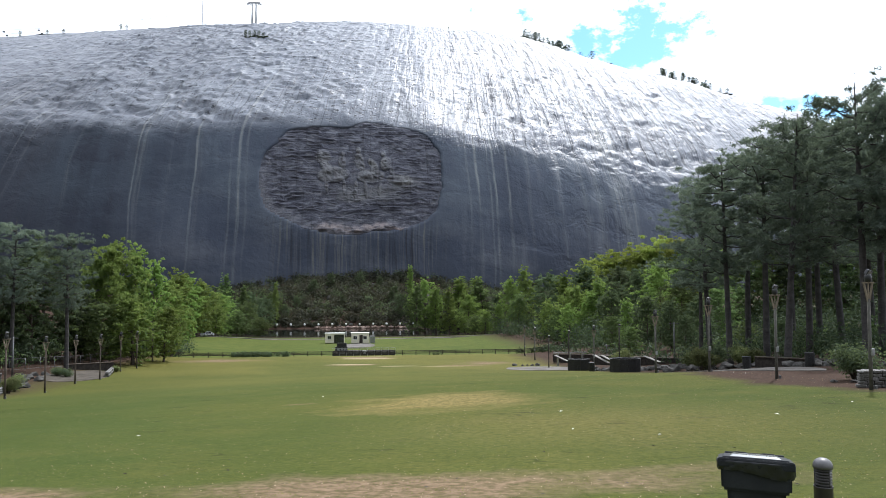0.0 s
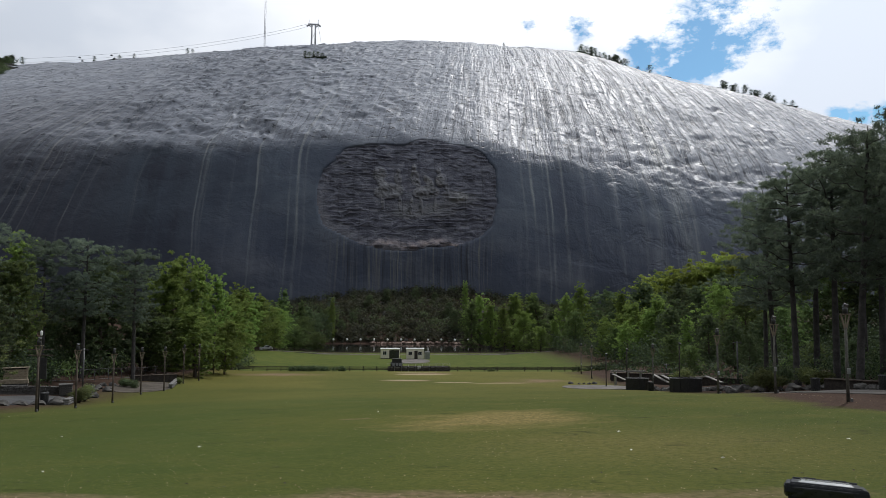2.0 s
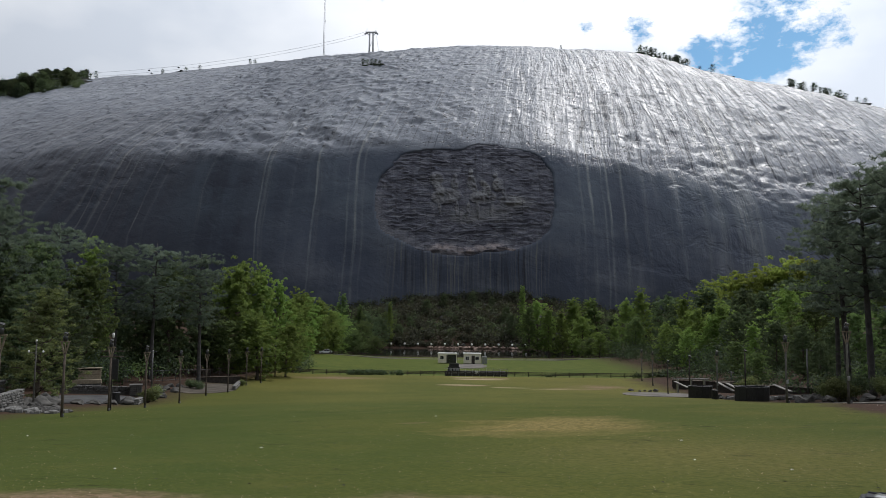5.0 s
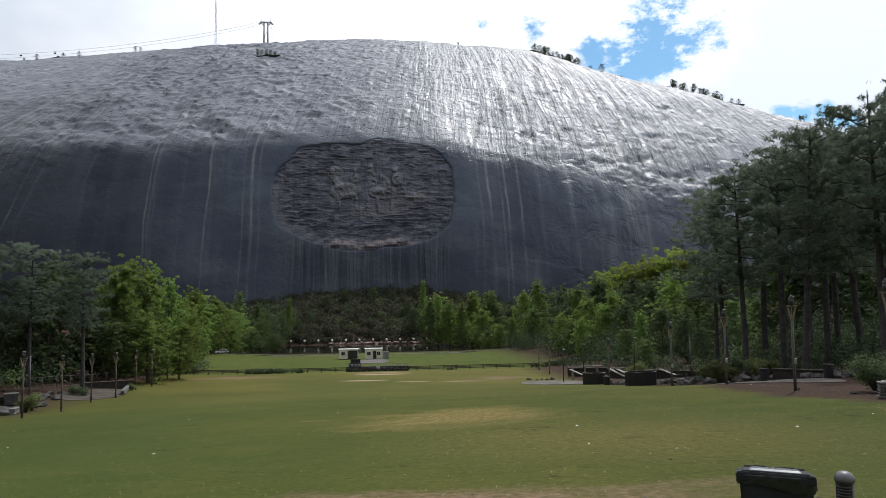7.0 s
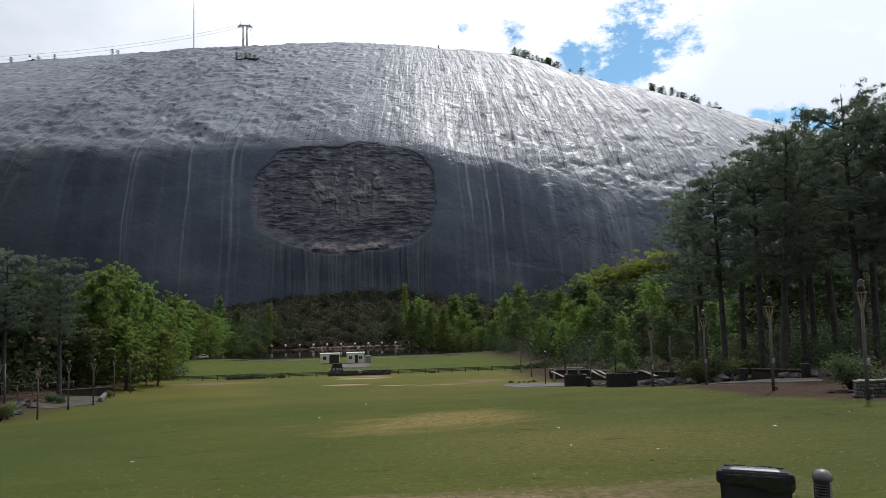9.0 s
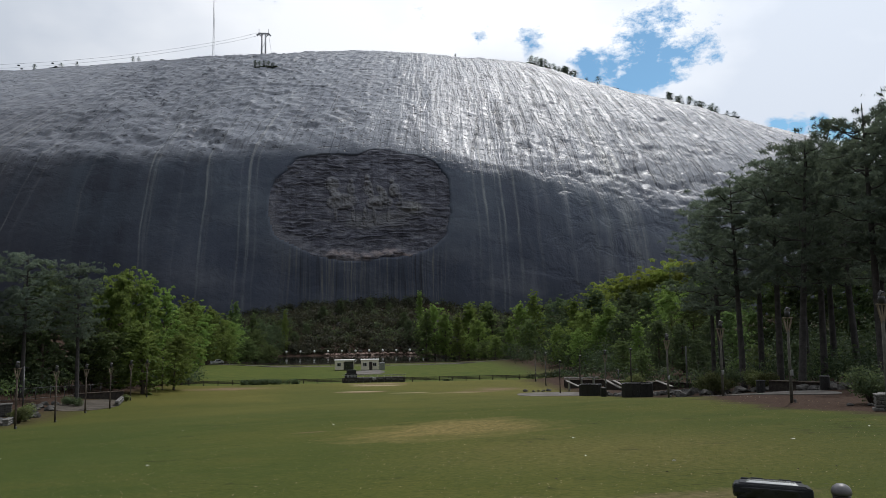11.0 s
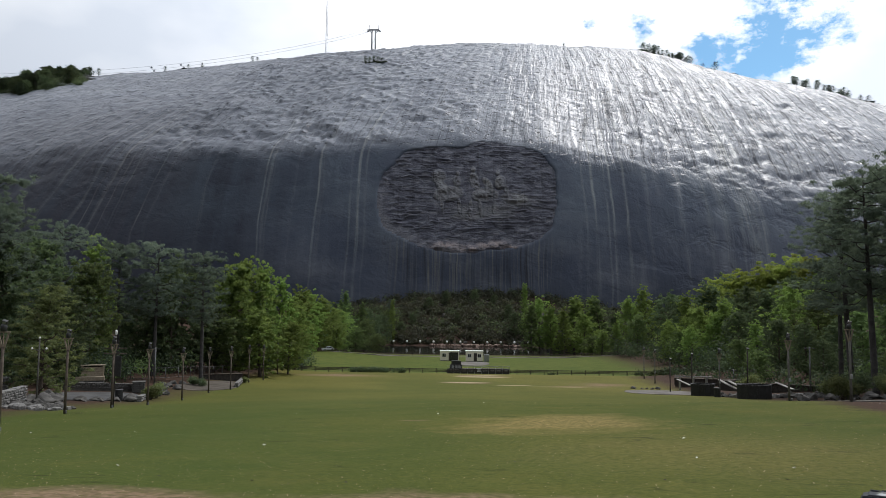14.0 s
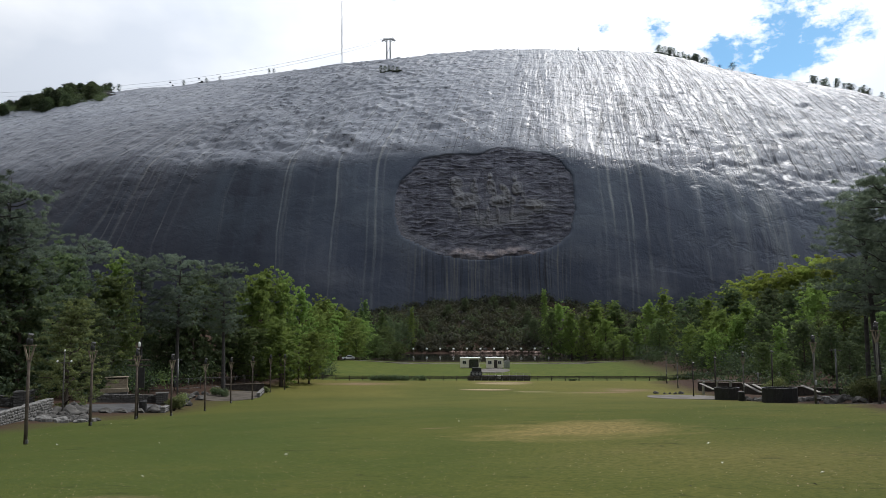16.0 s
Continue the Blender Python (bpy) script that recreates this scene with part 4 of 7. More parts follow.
# ---- trees ----
def leaf_cloud(name, centres, radii, count, size, material, parent, seed, flat=0.7, droop=0.0, narrow=0.55):
    """Many small leaf blades spread over clumps, more on the outside of each clump."""
    rng = np.random.default_rng(seed)
    centres, radii = np.array(centres), np.array(radii)
    which = rng.choice(len(centres), count, p=radii ** 2 / (radii ** 2).sum())
    d = rng.normal(size=(count, 3))
    d /= np.linalg.norm(d, axis=1)[:, None]
    rad = radii[which] * rng.uniform(0.35, 1.0, count) ** 0.6 * (1 + 0.35 * rng.normal(size=count))
    p = centres[which] + d * rad[:, None] * np.array([1, 1, flat])
    n = d * 0.7 + rng.normal(size=(count, 3)) * 0.6 + np.array([0, 0, 0.35])
    n /= np.linalg.norm(n, axis=1)[:, None]
    a = np.cross(n, rng.normal(size=(count, 3)))
    a /= np.linalg.norm(a, axis=1)[:, None]
    b = np.cross(n, a)
    a[:, 2] -= droop
    s = size * rng.uniform(0.6, 1.35, count)[:, None]
    v = np.stack([p - a * s + b * s * narrow, p - a * s * 0.6 - b * s * narrow, p + a * s], 1).reshape(-1, 3)
    f = np.arange(count * 3).reshape(-1, 3)
    me = bpy.data.meshes.new(name)
    me.from_pydata(v.tolist(), [], f.tolist())
    me.materials.append(material)
    ob = new(name, me)
    ob.parent = parent
    return ob


def limb_points(rng, start, end, sag=0.1, steps=4):
    start, end = np.array(start, float), np.array(end, float)
    out = []
    for i in range(steps + 1):
        t = i / steps
        p = start + (end - start) * t + rng.normal(size=3) * 0.05 * np.linalg.norm(end - start) * (0 < i < steps)
        p[2] += sag * np.linalg.norm(end - start) * math.sin(math.pi * t)
        out.append(tuple(p))
    return out


def broadleaf(seed, h, w, leaf, leaves, size=0.3, bare=0.22, name="tree", label="", pointed=0.0):
    """A broad-leaved tree: tapered trunk, limbs, and a crown of leafy clumps with gaps."""
    rng = np.random.default_rng(seed)
    root = tagged(new(name), label, "tree")
    bm = bmesh.new()
    lean = rng.normal(size=2) * 0.03 * h
    axis = [(lean[0] * t * t, lean[1] * t * t, h * t * 0.86) for t in (0, 0.04, 0.2, 0.4, 0.6, 0.8, 1.0)]
    r0 = 0.014 * h + 0.05
    tube(bm, axis, [r0 * 1.5, r0 * 1.05, r0 * 0.85, r0 * 0.65, r0 * 0.45, r0 * 0.25, r0 * 0.06], 9)
    centres, radii = [], []
    for i in range(28):
        t = bare + (0.93 - bare) * (i + rng.uniform(0, 0.8)) / 28
        ang = i * 2.4 + rng.uniform(-0.5, 0.5)
        prof = math.sin(math.pi * min(1, (t - bare * 0.6) / (1 - bare * 0.6)) ** (0.8 - 0.25 * pointed)) ** 0.7
        reach = w / 2 * prof * rng.uniform(0.65, 1.1)
        base = (lean[0] * t * t, lean[1] * t * t, h * t * 0.82)
        end = (base[0] + reach * math.cos(ang), base[1] + reach * math.sin(ang), h * t * 0.9 + 0.25 * reach)
        tube(bm, limb_points(rng, base, end, 0.06), [r0 * 0.35 * (1 - t * 0.6), r0 * 0.28 * (1 - t * 0.6), r0 * 0.2 * (1 - t * 0.6), r0 * 0.12 * (1 - t * 0.5), 0.012], 5)
        for _ in range(18):
            f = rng.uniform(0.3, 1.08)
            c = np.array(base) + (np.array(end) - np.array(base)) * f + rng.normal(size=3) * np.array([0.085 * w, 0.085 * w, 0.035 * h])
            c[2] = min(c[2], h * 0.95)
            centres.append(c)
            radii.append(rng.uniform(0.018, 0.055) * w)
    for _ in range(30):
        centres.append(np.array([lean[0], lean[1], h * 0.86]) + rng.normal(size=3) * np.array([0.10 * w, 0.10 * w, 0.045 * h]))
        radii.append(rng.uniform(0.02, 0.055) * w)
    part("trunk", bm, BARK, root)
    leaf_cloud("crown", centres, radii, leaves, size, leaf, root, seed + 50, 0.55)
    return root


def pine(seed, h, w, leaves, bare=0.4, size=0.26, label="", name="pine_tree"):
    """A tall pine: straight trunk, long bare stem, wide sprays of needles on crooked limbs."""
    rng = np.random.default_rng(seed)
    root = tagged(new(name), label, "tree")
    bm = bmesh.new()
    lean = rng.normal(size=2) * 0.018 * h
    axis = [(lean[0] * t, lean[1] * t, h * t * 0.97) for t in (0, 0.03, 0.25, 0.5, 0.75, 0.9, 1.0)]
    r0 = 0.011 * h + 0.06
    tube(bm, axis, [r0 * 1.35, r0, r0 * 0.88, r0 * 0.68, r0 * 0.42, r0 * 0.22, 0.03], 10)
    centres, radii = [], []
    limbs = 30
    for i in range(limbs):
        t = bare + (0.97 - bare) * (i + rng.uniform(0, 0.9)) / limbs
        ang = i * 2.4 + rng.uniform(-0.6, 0.6)
        q0 = (t - bare) / (1 - bare)
        prof = (1 - q0 ** 3.6) ** 0.6 * (0.5 + 0.5 * min(1, q0 / 0.35))
        reach = w / 2 * max(prof, 0.22) * rng.uniform(0.55, 1.15)
        base = (lean[0] * t, lean[1] * t, h * t * 0.95)
        end = (base[0] + reach * math.cos(ang), base[1] + reach * math.sin(ang), h * t * 0.95 + reach * rng.uniform(0.05, 0.45))
        pts = limb_points(rng, base, end, -0.05)
        tube(bm, pts, [r0 * 0.24, r0 * 0.2, r0 * 0.15, r0 * 0.1, 0.015], 5)
        for f in (0.4, 0.6, 0.8, 1.0):
            for _ in range(5):
                q = np.array(base) + (np.array(end) - np.array(base)) * (f + rng.uniform(-0.12, 0.1))
                centres.append(q + rng.normal(size=3) * np.array([0.07 * w, 0.07 * w, 0.022 * w]) + np.array([0, 0, 0.2]))
                radii.append(rng.uniform(0.016, 0.042) * w)
    part("trunk", bm, PINE_BARK, root)
    leaf_cloud("crown", centres, radii, leaves, size, NEEDLE, root, seed + 90, 0.55, 0.0, 0.2)
    return root


def shrub(seed, h, w, leaf, leaves, size=0.12, name="shrub", label=""):
    rng = np.random.default_rng(seed)
    root = tagged(new(name), label, "shrub")
    bm = bmesh.new()
    centres, radii = [], []
    for i in range(14):
        ang, reach = i * 2.4 + rng.uniform(-0.4, 0.4), w / 2 * rng.uniform(0.25, 0.85)
        end = (reach * math.cos(ang), reach * math.sin(ang), h * rng.uniform(0.45, 0.9) * (1.1 - 0.5 * reach / (w / 2)))
        tube(bm, limb_points(rng, (0, 0, -0.05), end, 0.1), [0.03, 0.025, 0.02, 0.014, 0.006], 5)
        centres.append(np.array(end))
        radii.append(rng.uniform(0.14, 0.24) * w)
        centres.append(np.array(end) * 0.6 + np.array([0, 0, 0.05]))
        radii.append(rng.uniform(0.14, 0.22) * w)
    part("stems", bm, BARK, root)
    leaf_cloud("foliage", centres, radii, leaves, size, leaf, root, seed + 30, 0.8)
    return root


USED = set()


def plant(proto, x, y, height, scale_to, turn, label="", group="", z=None):
    """Set a copy of a prototype tree of height scale_to so that it is height metres tall."""
    k = height / scale_to
    zz = (gz(x, y) - 0.1) if z is None else z
    m = pose(x, y, zz, 0, 0, turn)
    if proto.name in USED:
        ob = copy_thing(proto, m)
    else:
        USED.add(proto.name)
        ob = proto
        ob.matrix_basis = m
    ob.scale = (k, k, k)
    return tagged(ob, label, "", group)


PINES = [pine(11, 20, 9.5, 24000, 0.42, 0.16, label="tall dark pine with bare lower trunk"), pine(12, 20, 8.5, 22000, 0.46, 0.16, label="tall dark pine with bare lower trunk"),
         pine(13, 20, 10.5, 26000, 0.36, 0.16, label="broad dark pine with spreading limbs")]
MAPLES = [broadleaf(21, 16, 10, LEAF_BRIGHT, 20000, 0.17, 0.1, label="bright green broad-leaved tree in spring leaf"),
          broadleaf(22, 16, 7.5, LEAF_BRIGHT, 18000, 0.17, 0.1, label="bright green upright tree in spring leaf", pointed=1.0)]
SPIRES = [broadleaf(25, 16, 5.5, LEAF_BRIGHT, 13000, 0.17, 0.06, label="slender pointed bright green tree by the water", pointed=1.9),
          broadleaf(26, 16, 6.0, LEAF_MID, 13000, 0.17, 0.06, label="slender pointed green tree by the water", pointed=1.6)]
CONES = [broadleaf(27, 12, 6.5, LEAF_OLIVE, 16000, 0.10, 0.08, label="airy olive conical tree beside the terrace", pointed=1.7)]
SUNLIT_TREES = [broadleaf(23, 16, 10, LEAF_SUNLIT, 20000, 0.17, 0.1, label="yellow-green broad-leaved tree with sunlight put into its leaf colour")]
OAKS = [broadleaf(31, 15, 11, LEAF_MID, 19000, 0.17, 0.1, label="mid-green spreading broad-leaved tree"),
        broadleaf(32, 15, 9.5, LEAF_MID, 18000, 0.17, 0.1, label="mid-green broad-leaved tree with a dense crown")]
DARKS = [broadleaf(41, 15, 9, LEAF_DARK, 15000, 0.18, 0.08, label="dark green broad-leaved tree"),
         broadleaf(42, 15, 10, LEAF_DARK, 15000, 0.18, 0.08, label="dark green dense broad-leaved tree")]

rng = random.Random(5)
KINDS = {"p": (PINES, 20), "m": (MAPLES, 16), "o": (OAKS, 15), "d": (DARKS, 15), "s": (SPIRES, 16), "c": (CONES, 12), "y": (SUNLIT_TREES, 16)}


def grove(rows, group):
    for i, (kind, x, y, h, wide) in enumerate(rows):
        protos, base = KINDS[kind]
        tree = plant(protos[i % len(protos)], x, y, h, base, rng.uniform(0, 360), "", group)
        tree.scale = (tree.scale.x * wide, tree.scale.y * wide, tree.scale.z)


# kind, place along and ahead, height, breadth
WEST_TREES = [("p", -43.1, 60.0, 20.2, 1.0), ("p", -44.3, 57.0, 20.3, 1.0), ("p", -43.0, 64.0, 17.6, 1.0), ("c", -32.6, 52.6, 9.2, 1.3), ("d", -41.7, 60.0, 13.8, 1.0),
              ("d", -45.0, 70.0, 16.1, 1.0), ("p", -45.0, 75.0, 17.5, 1.0), ("m", -46.4, 84.0, 17.7, 0.8), ("p", -41.6, 82.0, 16.3, 1.0), ("p", -38.2, 84.0, 17.0, 1.0),
              ("d", -39.6, 92.0, 16.3, 1.0), ("o", -41.3, 74.0, 13.6, 0.8), ("p", -32.3, 84.0, 16.3, 1.0), ("d", -40.4, 97.0, 15.8, 1.0), ("m", -34.7, 106.0, 18.2, 0.8),
              ("m", -32.9, 109.0, 17.9, 0.8), ("m", -36.3, 104.0, 15.5, 0.8), ("m", -31.1, 113.0, 15.7, 0.8), ("m", -30.0, 120.0, 13.8, 0.8), ("m", -29.4, 98.0, 9.9, 1.5),
              ("m", -27.3, 105.0, 8.6, 1.0), ("o", -33.1, 97.0, 8.6, 1.3), ("m", -36.0, 150.0, 13.6, 0.8), ("d", -46.4, 88.0, 11.5, 1.0), ("d", -43.0, 92.0, 11.4, 1.0),
              ("d", -39.4, 66.0, 10.6, 1.0), ("d", -41.8, 62.0, 9.0, 1.0), ("o", -43.3, 98.0, 9.7, 1.0), ("d", -36.6, 100.0, 10.2, 1.0), ("d", -52.3, 92.0, 8.8, 1.0),
              ("d", -47.6, 96.0, 8.5, 1.0), ("d", -44.0, 58.0, 14.9, 1.0), ("d", -47.5, 66.0, 12.1, 1.0)]
grove(WEST_TREES, "trees along the west side of the lawn")
FAR_WEST_TREES = [("m", -47.1, 200.0, 18.7, 1.0), ("m", -36.9, 150.0, 17.7, 1.0), ("m", -44.6, 205.0, 17.1, 1.0), ("m", -45.3, 216.0, 12.6, 1.0), ("m", -45.7, 232.0, 16.4, 1.0),
                  ("s", -46.3, 262.0, 23.8, 1.0), ("m", -44.7, 242.0, 16.6, 1.0), ("o", -37.1, 226.0, 8.8, 1.4), ("o", -29.6, 222.0, 6.6, 1.4), ("d", -39.6, 275.0, 15.9, 1.0),
                  ("s", -32.8, 290.0, 18.9, 0.6), ("d", -36.4, 285.0, 13.9, 1.0), ("o", -46.4, 206.0, 10.4, 1.0), ("m", -41.6, 216.0, 9.9, 1.3), ("o", -38.3, 252.0, 13.4, 1.0),
                  ("d", -29.7, 298.0, 6.9, 1.0), ("d", -51.7, 252.0, 19.2, 1.0), ("s", -43.4, 268.0, 19.2, 1.0), ("m", -45.1, 190.0, 7.9, 1.3), ("d", -46.5, 270.0, 13.8, 1.0)]
grove(FAR_WEST_TREES, "trees by the far lawn")
TALUS_TREES = [("o", -35.0, 300.0, 12.0, 1.0), ("d", -26.1, 310.0, 6.9, 1.0), ("p", -35.8, 318.0, 11.4, 1.0), ("d", -20.2, 335.0, 8.4, 1.0), ("d", -12.5, 345.0, 8.3, 1.0),
               ("d", 1.3, 350.0, 8.6, 1.0), ("d", 10.9, 345.0, 7.9, 1.0), ("d", 16.5, 320.0, 9.4, 1.0), ("d", -6.3, 315.0, 6.3, 1.0), ("d", -47.6, 320.0, 6.9, 1.0), ("d", -59.9, 330.0, 7.8, 1.0)]
grove(TALUS_TREES, "trees on the talus below the cliff")
POND_TREES = [("s", 22.1, 296.0, 24.8, 0.6), ("s", 21.4, 256.0, 19.8, 1.2), ("m", 25.0, 262.0, 22.1, 0.8), ("m", 28.7, 258.0, 19.2, 0.8), ("s", 37.3, 260.0, 22.8, 1.2),
              ("m", 32.6, 250.0, 18.1, 0.8), ("s", 42.9, 256.0, 22.7, 1.2), ("s", 45.4, 250.0, 22.0, 1.2), ("m", 37.8, 240.0, 16.2, 1.0), ("d", 32.3, 272.0, 16.6, 1.0),
              ("d", 52.5, 262.0, 16.6, 1.0), ("m", 38.9, 214.0, 8.1, 1.5), ("o", 37.4, 222.0, 6.7, 1.4), ("m", 52.5, 216.0, 21.8, 0.8), ("m", 49.4, 222.0, 19.1, 0.8),
              ("o", 46.2, 200.0, 12.3, 1.0), ("d", 59.5, 230.0, 19.8, 1.0), ("d", 57.1, 205.0, 18.3, 1.0), ("d", 55.7, 190.0, 15.7, 1.0), ("m", 50.6, 168.0, 16.9, 0.8),
              ("d", 51.3, 180.0, 11.5, 1.0), ("d", 17.7, 296.0, 12.0, 1.0), ("s", 40.2, 265.0, 20.8, 1.2), ("m", 43.8, 215.0, 10.4, 1.0)]
grove(POND_TREES, "trees by the pond")
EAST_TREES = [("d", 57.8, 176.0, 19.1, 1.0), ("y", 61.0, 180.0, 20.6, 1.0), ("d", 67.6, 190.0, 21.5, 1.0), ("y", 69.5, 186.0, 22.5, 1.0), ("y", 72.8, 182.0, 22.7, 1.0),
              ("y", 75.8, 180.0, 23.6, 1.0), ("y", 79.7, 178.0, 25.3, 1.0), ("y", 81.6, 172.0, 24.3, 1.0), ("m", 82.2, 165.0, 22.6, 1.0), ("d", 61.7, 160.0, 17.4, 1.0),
              ("d", 61.8, 150.0, 16.5, 1.0), ("d", 72.0, 160.0, 19.2, 1.0), ("m", 52.6, 118.0, 14.6, 1.0), ("m", 49.2, 140.0, 14.2, 1.0), ("m", 47.6, 150.0, 13.5, 1.0),
              ("m", 46.8, 140.0, 11.5, 1.0), ("d", 47.9, 130.0, 11.7, 1.0), ("m", 44.4, 112.0, 8.1, 1.0), ("o", 52.6, 110.0, 11.4, 1.0), ("d", 44.6, 105.0, 8.6, 1.0),
              ("m", 43.0, 140.0, 9.1, 1.0), ("o", 43.2, 150.0, 8.1, 1.0), ("m", 44.3, 160.0, 10.4, 1.0), ("o", 38.6, 104.0, 5.8, 1.0), ("d", 44.3, 96.0, 7.9, 1.0),
              ("d", 43.5, 90.0, 5.7, 1.0), ("d", 48.1, 95.0, 8.3, 1.0), ("d", 60.9, 170.0, 15.5, 1.0), ("d", 79.9, 150.0, 18.6, 1.0), ("o", 36.5, 92.0, 4.7, 1.2)]
grove(EAST_TREES, "trees along the east side of the lawn")
TERRACE_PINES = [("p", 34.3, 62.0, 20.3, 1.0), ("p", 36.7, 60.0, 21.4, 1.0), ("p", 33.5, 52.0, 20.6, 1.0), ("p", 39.5, 58.0, 21.5, 1.0), ("p", 50.3, 72.0, 23.9, 1.0),
                 ("p", 47.1, 64.0, 24.3, 1.0), ("p", 35.7, 46.0, 20.9, 1.0), ("p", 41.7, 52.0, 21.9, 1.0), ("p", 37.1, 44.0, 19.5, 1.0), ("p", 37.2, 42.0, 17.7, 1.0),
                 ("p", 43.1, 74.0, 23.3, 1.0), ("p", 37.6, 72.0, 20.7, 1.0), ("p", 40.6, 80.0, 19.5, 1.0), ("p", 52.4, 80.0, 24.1, 1.0), ("p", 58.3, 74.0, 24.3, 1.0),
                 ("p", 55.1, 66.0, 21.3, 1.0), ("o", 65.6, 112.0, 15.5, 1.0), ("o", 67.2, 108.0, 16.0, 1.0), ("d", 70.3, 106.0, 15.1, 1.0), ("o", 73.3, 104.0, 15.5, 1.0),
                 ("d", 74.1, 100.0, 14.3, 1.0), ("o", 76.4, 98.0, 15.0, 1.0), ("d", 75.2, 92.0, 14.8, 1.0), ("o", 53.9, 100.0, 9.1, 1.0), ("o", 46.5, 80.0, 4.1, 1.0),
                 ("d", 48.3, 76.0, 4.1, 1.0), ("o", 51.0, 74.0, 3.7, 1.0), ("o", 52.1, 70.0, 3.0, 1.0), ("o", 41.4, 76.0, 2.8, 1.0), ("o", 50.0, 64.0, 3.2, 1.0),
                 ("o", 44.2, 66.0, 1.6, 1.0), ("d", 50.3, 60.0, 3.9, 1.0)]
grove(TERRACE_PINES, "pines beside the terrace")


# ---- lamp posts ----
def lamp_post(wood):
    """A timber post with a V-shaped bracket, a top bar and a dark lantern."""
    root = thing("street_lamp", 0, 0, 0, "weathered timber lamp post with V-shaped bracket and dark lantern", "street lamp", "lamp posts along the lawn")
    part("post", tube(bmesh.new(), [(0, 0, -0.3), (0, 0, 1.5), (0, 0, 3.55)], [0.078, 0.07, 0.06], 10), wood, root)
    for s in (-1, 1):
        part("bracket", beam(bmesh.new(), (s * 0.03, 0, 3.45), (s * 0.21, 0, 4.15), 0.05, 0.07), BRACKET_WOOD, root)
    part("crossbar", box(bmesh.new(), -0.27, -0.05, 4.15, 0.27, 0.05, 4.21, 0.01), BRACKET_WOOD, root)
    part("inner_brace", beam(bmesh.new(), (0, 0, 3.5), (0, 0, 4.15), 0.035), BRACKET_WOOD, root)
    lantern = part("lantern", lathe(bmesh.new(), [(0.10, 4.212), (0.12, 4.23), (0.13, 4.42), (0.10, 4.50), (0.03, 4.53)], 14), BLACK_METAL, root, "dark lantern body")
    bm = box(bmesh.new(), -0.11, -0.08, -0.11, 0.11, 0.08, 0.11, 0.03)
    bm.transform(pose(0.03, 0.0, 4.58, 25, 18, 0))
    head = part("floodlight", bm, BLACK_METAL, root, "tilted dark floodlight")
    bm = box(bmesh.new(), -0.08, -0.088, -0.08, 0.08, -0.082, 0.08, 0.0)
    bm.transform(pose(0.03, 0.0, 4.58, 25, 18, 0))
    part("lens", bm, GREY_METAL, head, "pale lens")
    if wood is GREY_WOOD:
        part("junction_box", box(bmesh.new(), -0.07, -0.16, 1.35, 0.07, -0.085, 1.62, 0.01), GREY_METAL, root, "small grey junction box")
    part("cable_box", box(bmesh.new(), 0.06, -0.15, 0.04, 0.16, -0.06, 0.2, 0.015), DULL_METAL, root, "dull cable box at the foot")
    return root


LAMPS_WEST = [(-19.9, 29.4), (-22.7, 39.1), (-23.8, 46.4), (-24.5, 53.2), (-25.9, 63.0), (-27.1, 72.6), (-26.5, 77.5), (-27.8, 88.0), (-27.6, 93.5), (-28.6, 104.0)]
LAMPS_EAST = [(19.9, 25.5), (20.8, 33.2), (22.1, 42.5), (22.1, 50.6), (24.2, 70.6), (25.3, 99.4), (25.8, 107.7)]
for wood, spots in ((POLE_WOOD, LAMPS_WEST), (GREY_WOOD, LAMPS_EAST)):
    first = lamp_post(wood)
    for i, (x, y) in enumerate(spots):
        m = pose(x, y, gz(x, y), 0, 0, random.uniform(-12, 12))
        ob = first if i == 0 else copy_thing(first, m)
        ob.matrix_basis = m


# ---- bin and bollard by the camera ----
PLASTIC = plain("dark_grey_plastic", (0.020, 0.022, 0.025), (0.032, 0.035, 0.039), 3.0, 0.7, 0, 0.12, 60.0, 0.2, 0.004)
# the sky's glare on the lid panel is put into this pale colour
LID = plain("glare_pale_lid", (0.30, 0.31, 0.315), (0.40, 0.41, 0.415), 4.0, 0.12, 0, 0.1, 50.0, 0.7, 0.003)
BAG = plain("black_liner", (0.008, 0.009, 0.012), (0.016, 0.017, 0.022), 9.0, 0.38, 0, 0.2, 22.0, 0.6, 0.02)
BRONZE = plain("bronze_paint", (0.035, 0.031, 0.030), (0.06, 0.055, 0.052), 5.0, 0.45, 0.2, 0.08, 60.0)
CAP_PAINT = plain("grey_cap_paint", (0.105, 0.10, 0.105), (0.15, 0.145, 0.15), 5.0, 0.45, 0.2, 0.08, 60.0)
RUBBER = plain("rubber", (0.015, 0.015, 0.015), (0.03, 0.03, 0.03), 5.0, 0.8, 0, 0.2, 40.0)


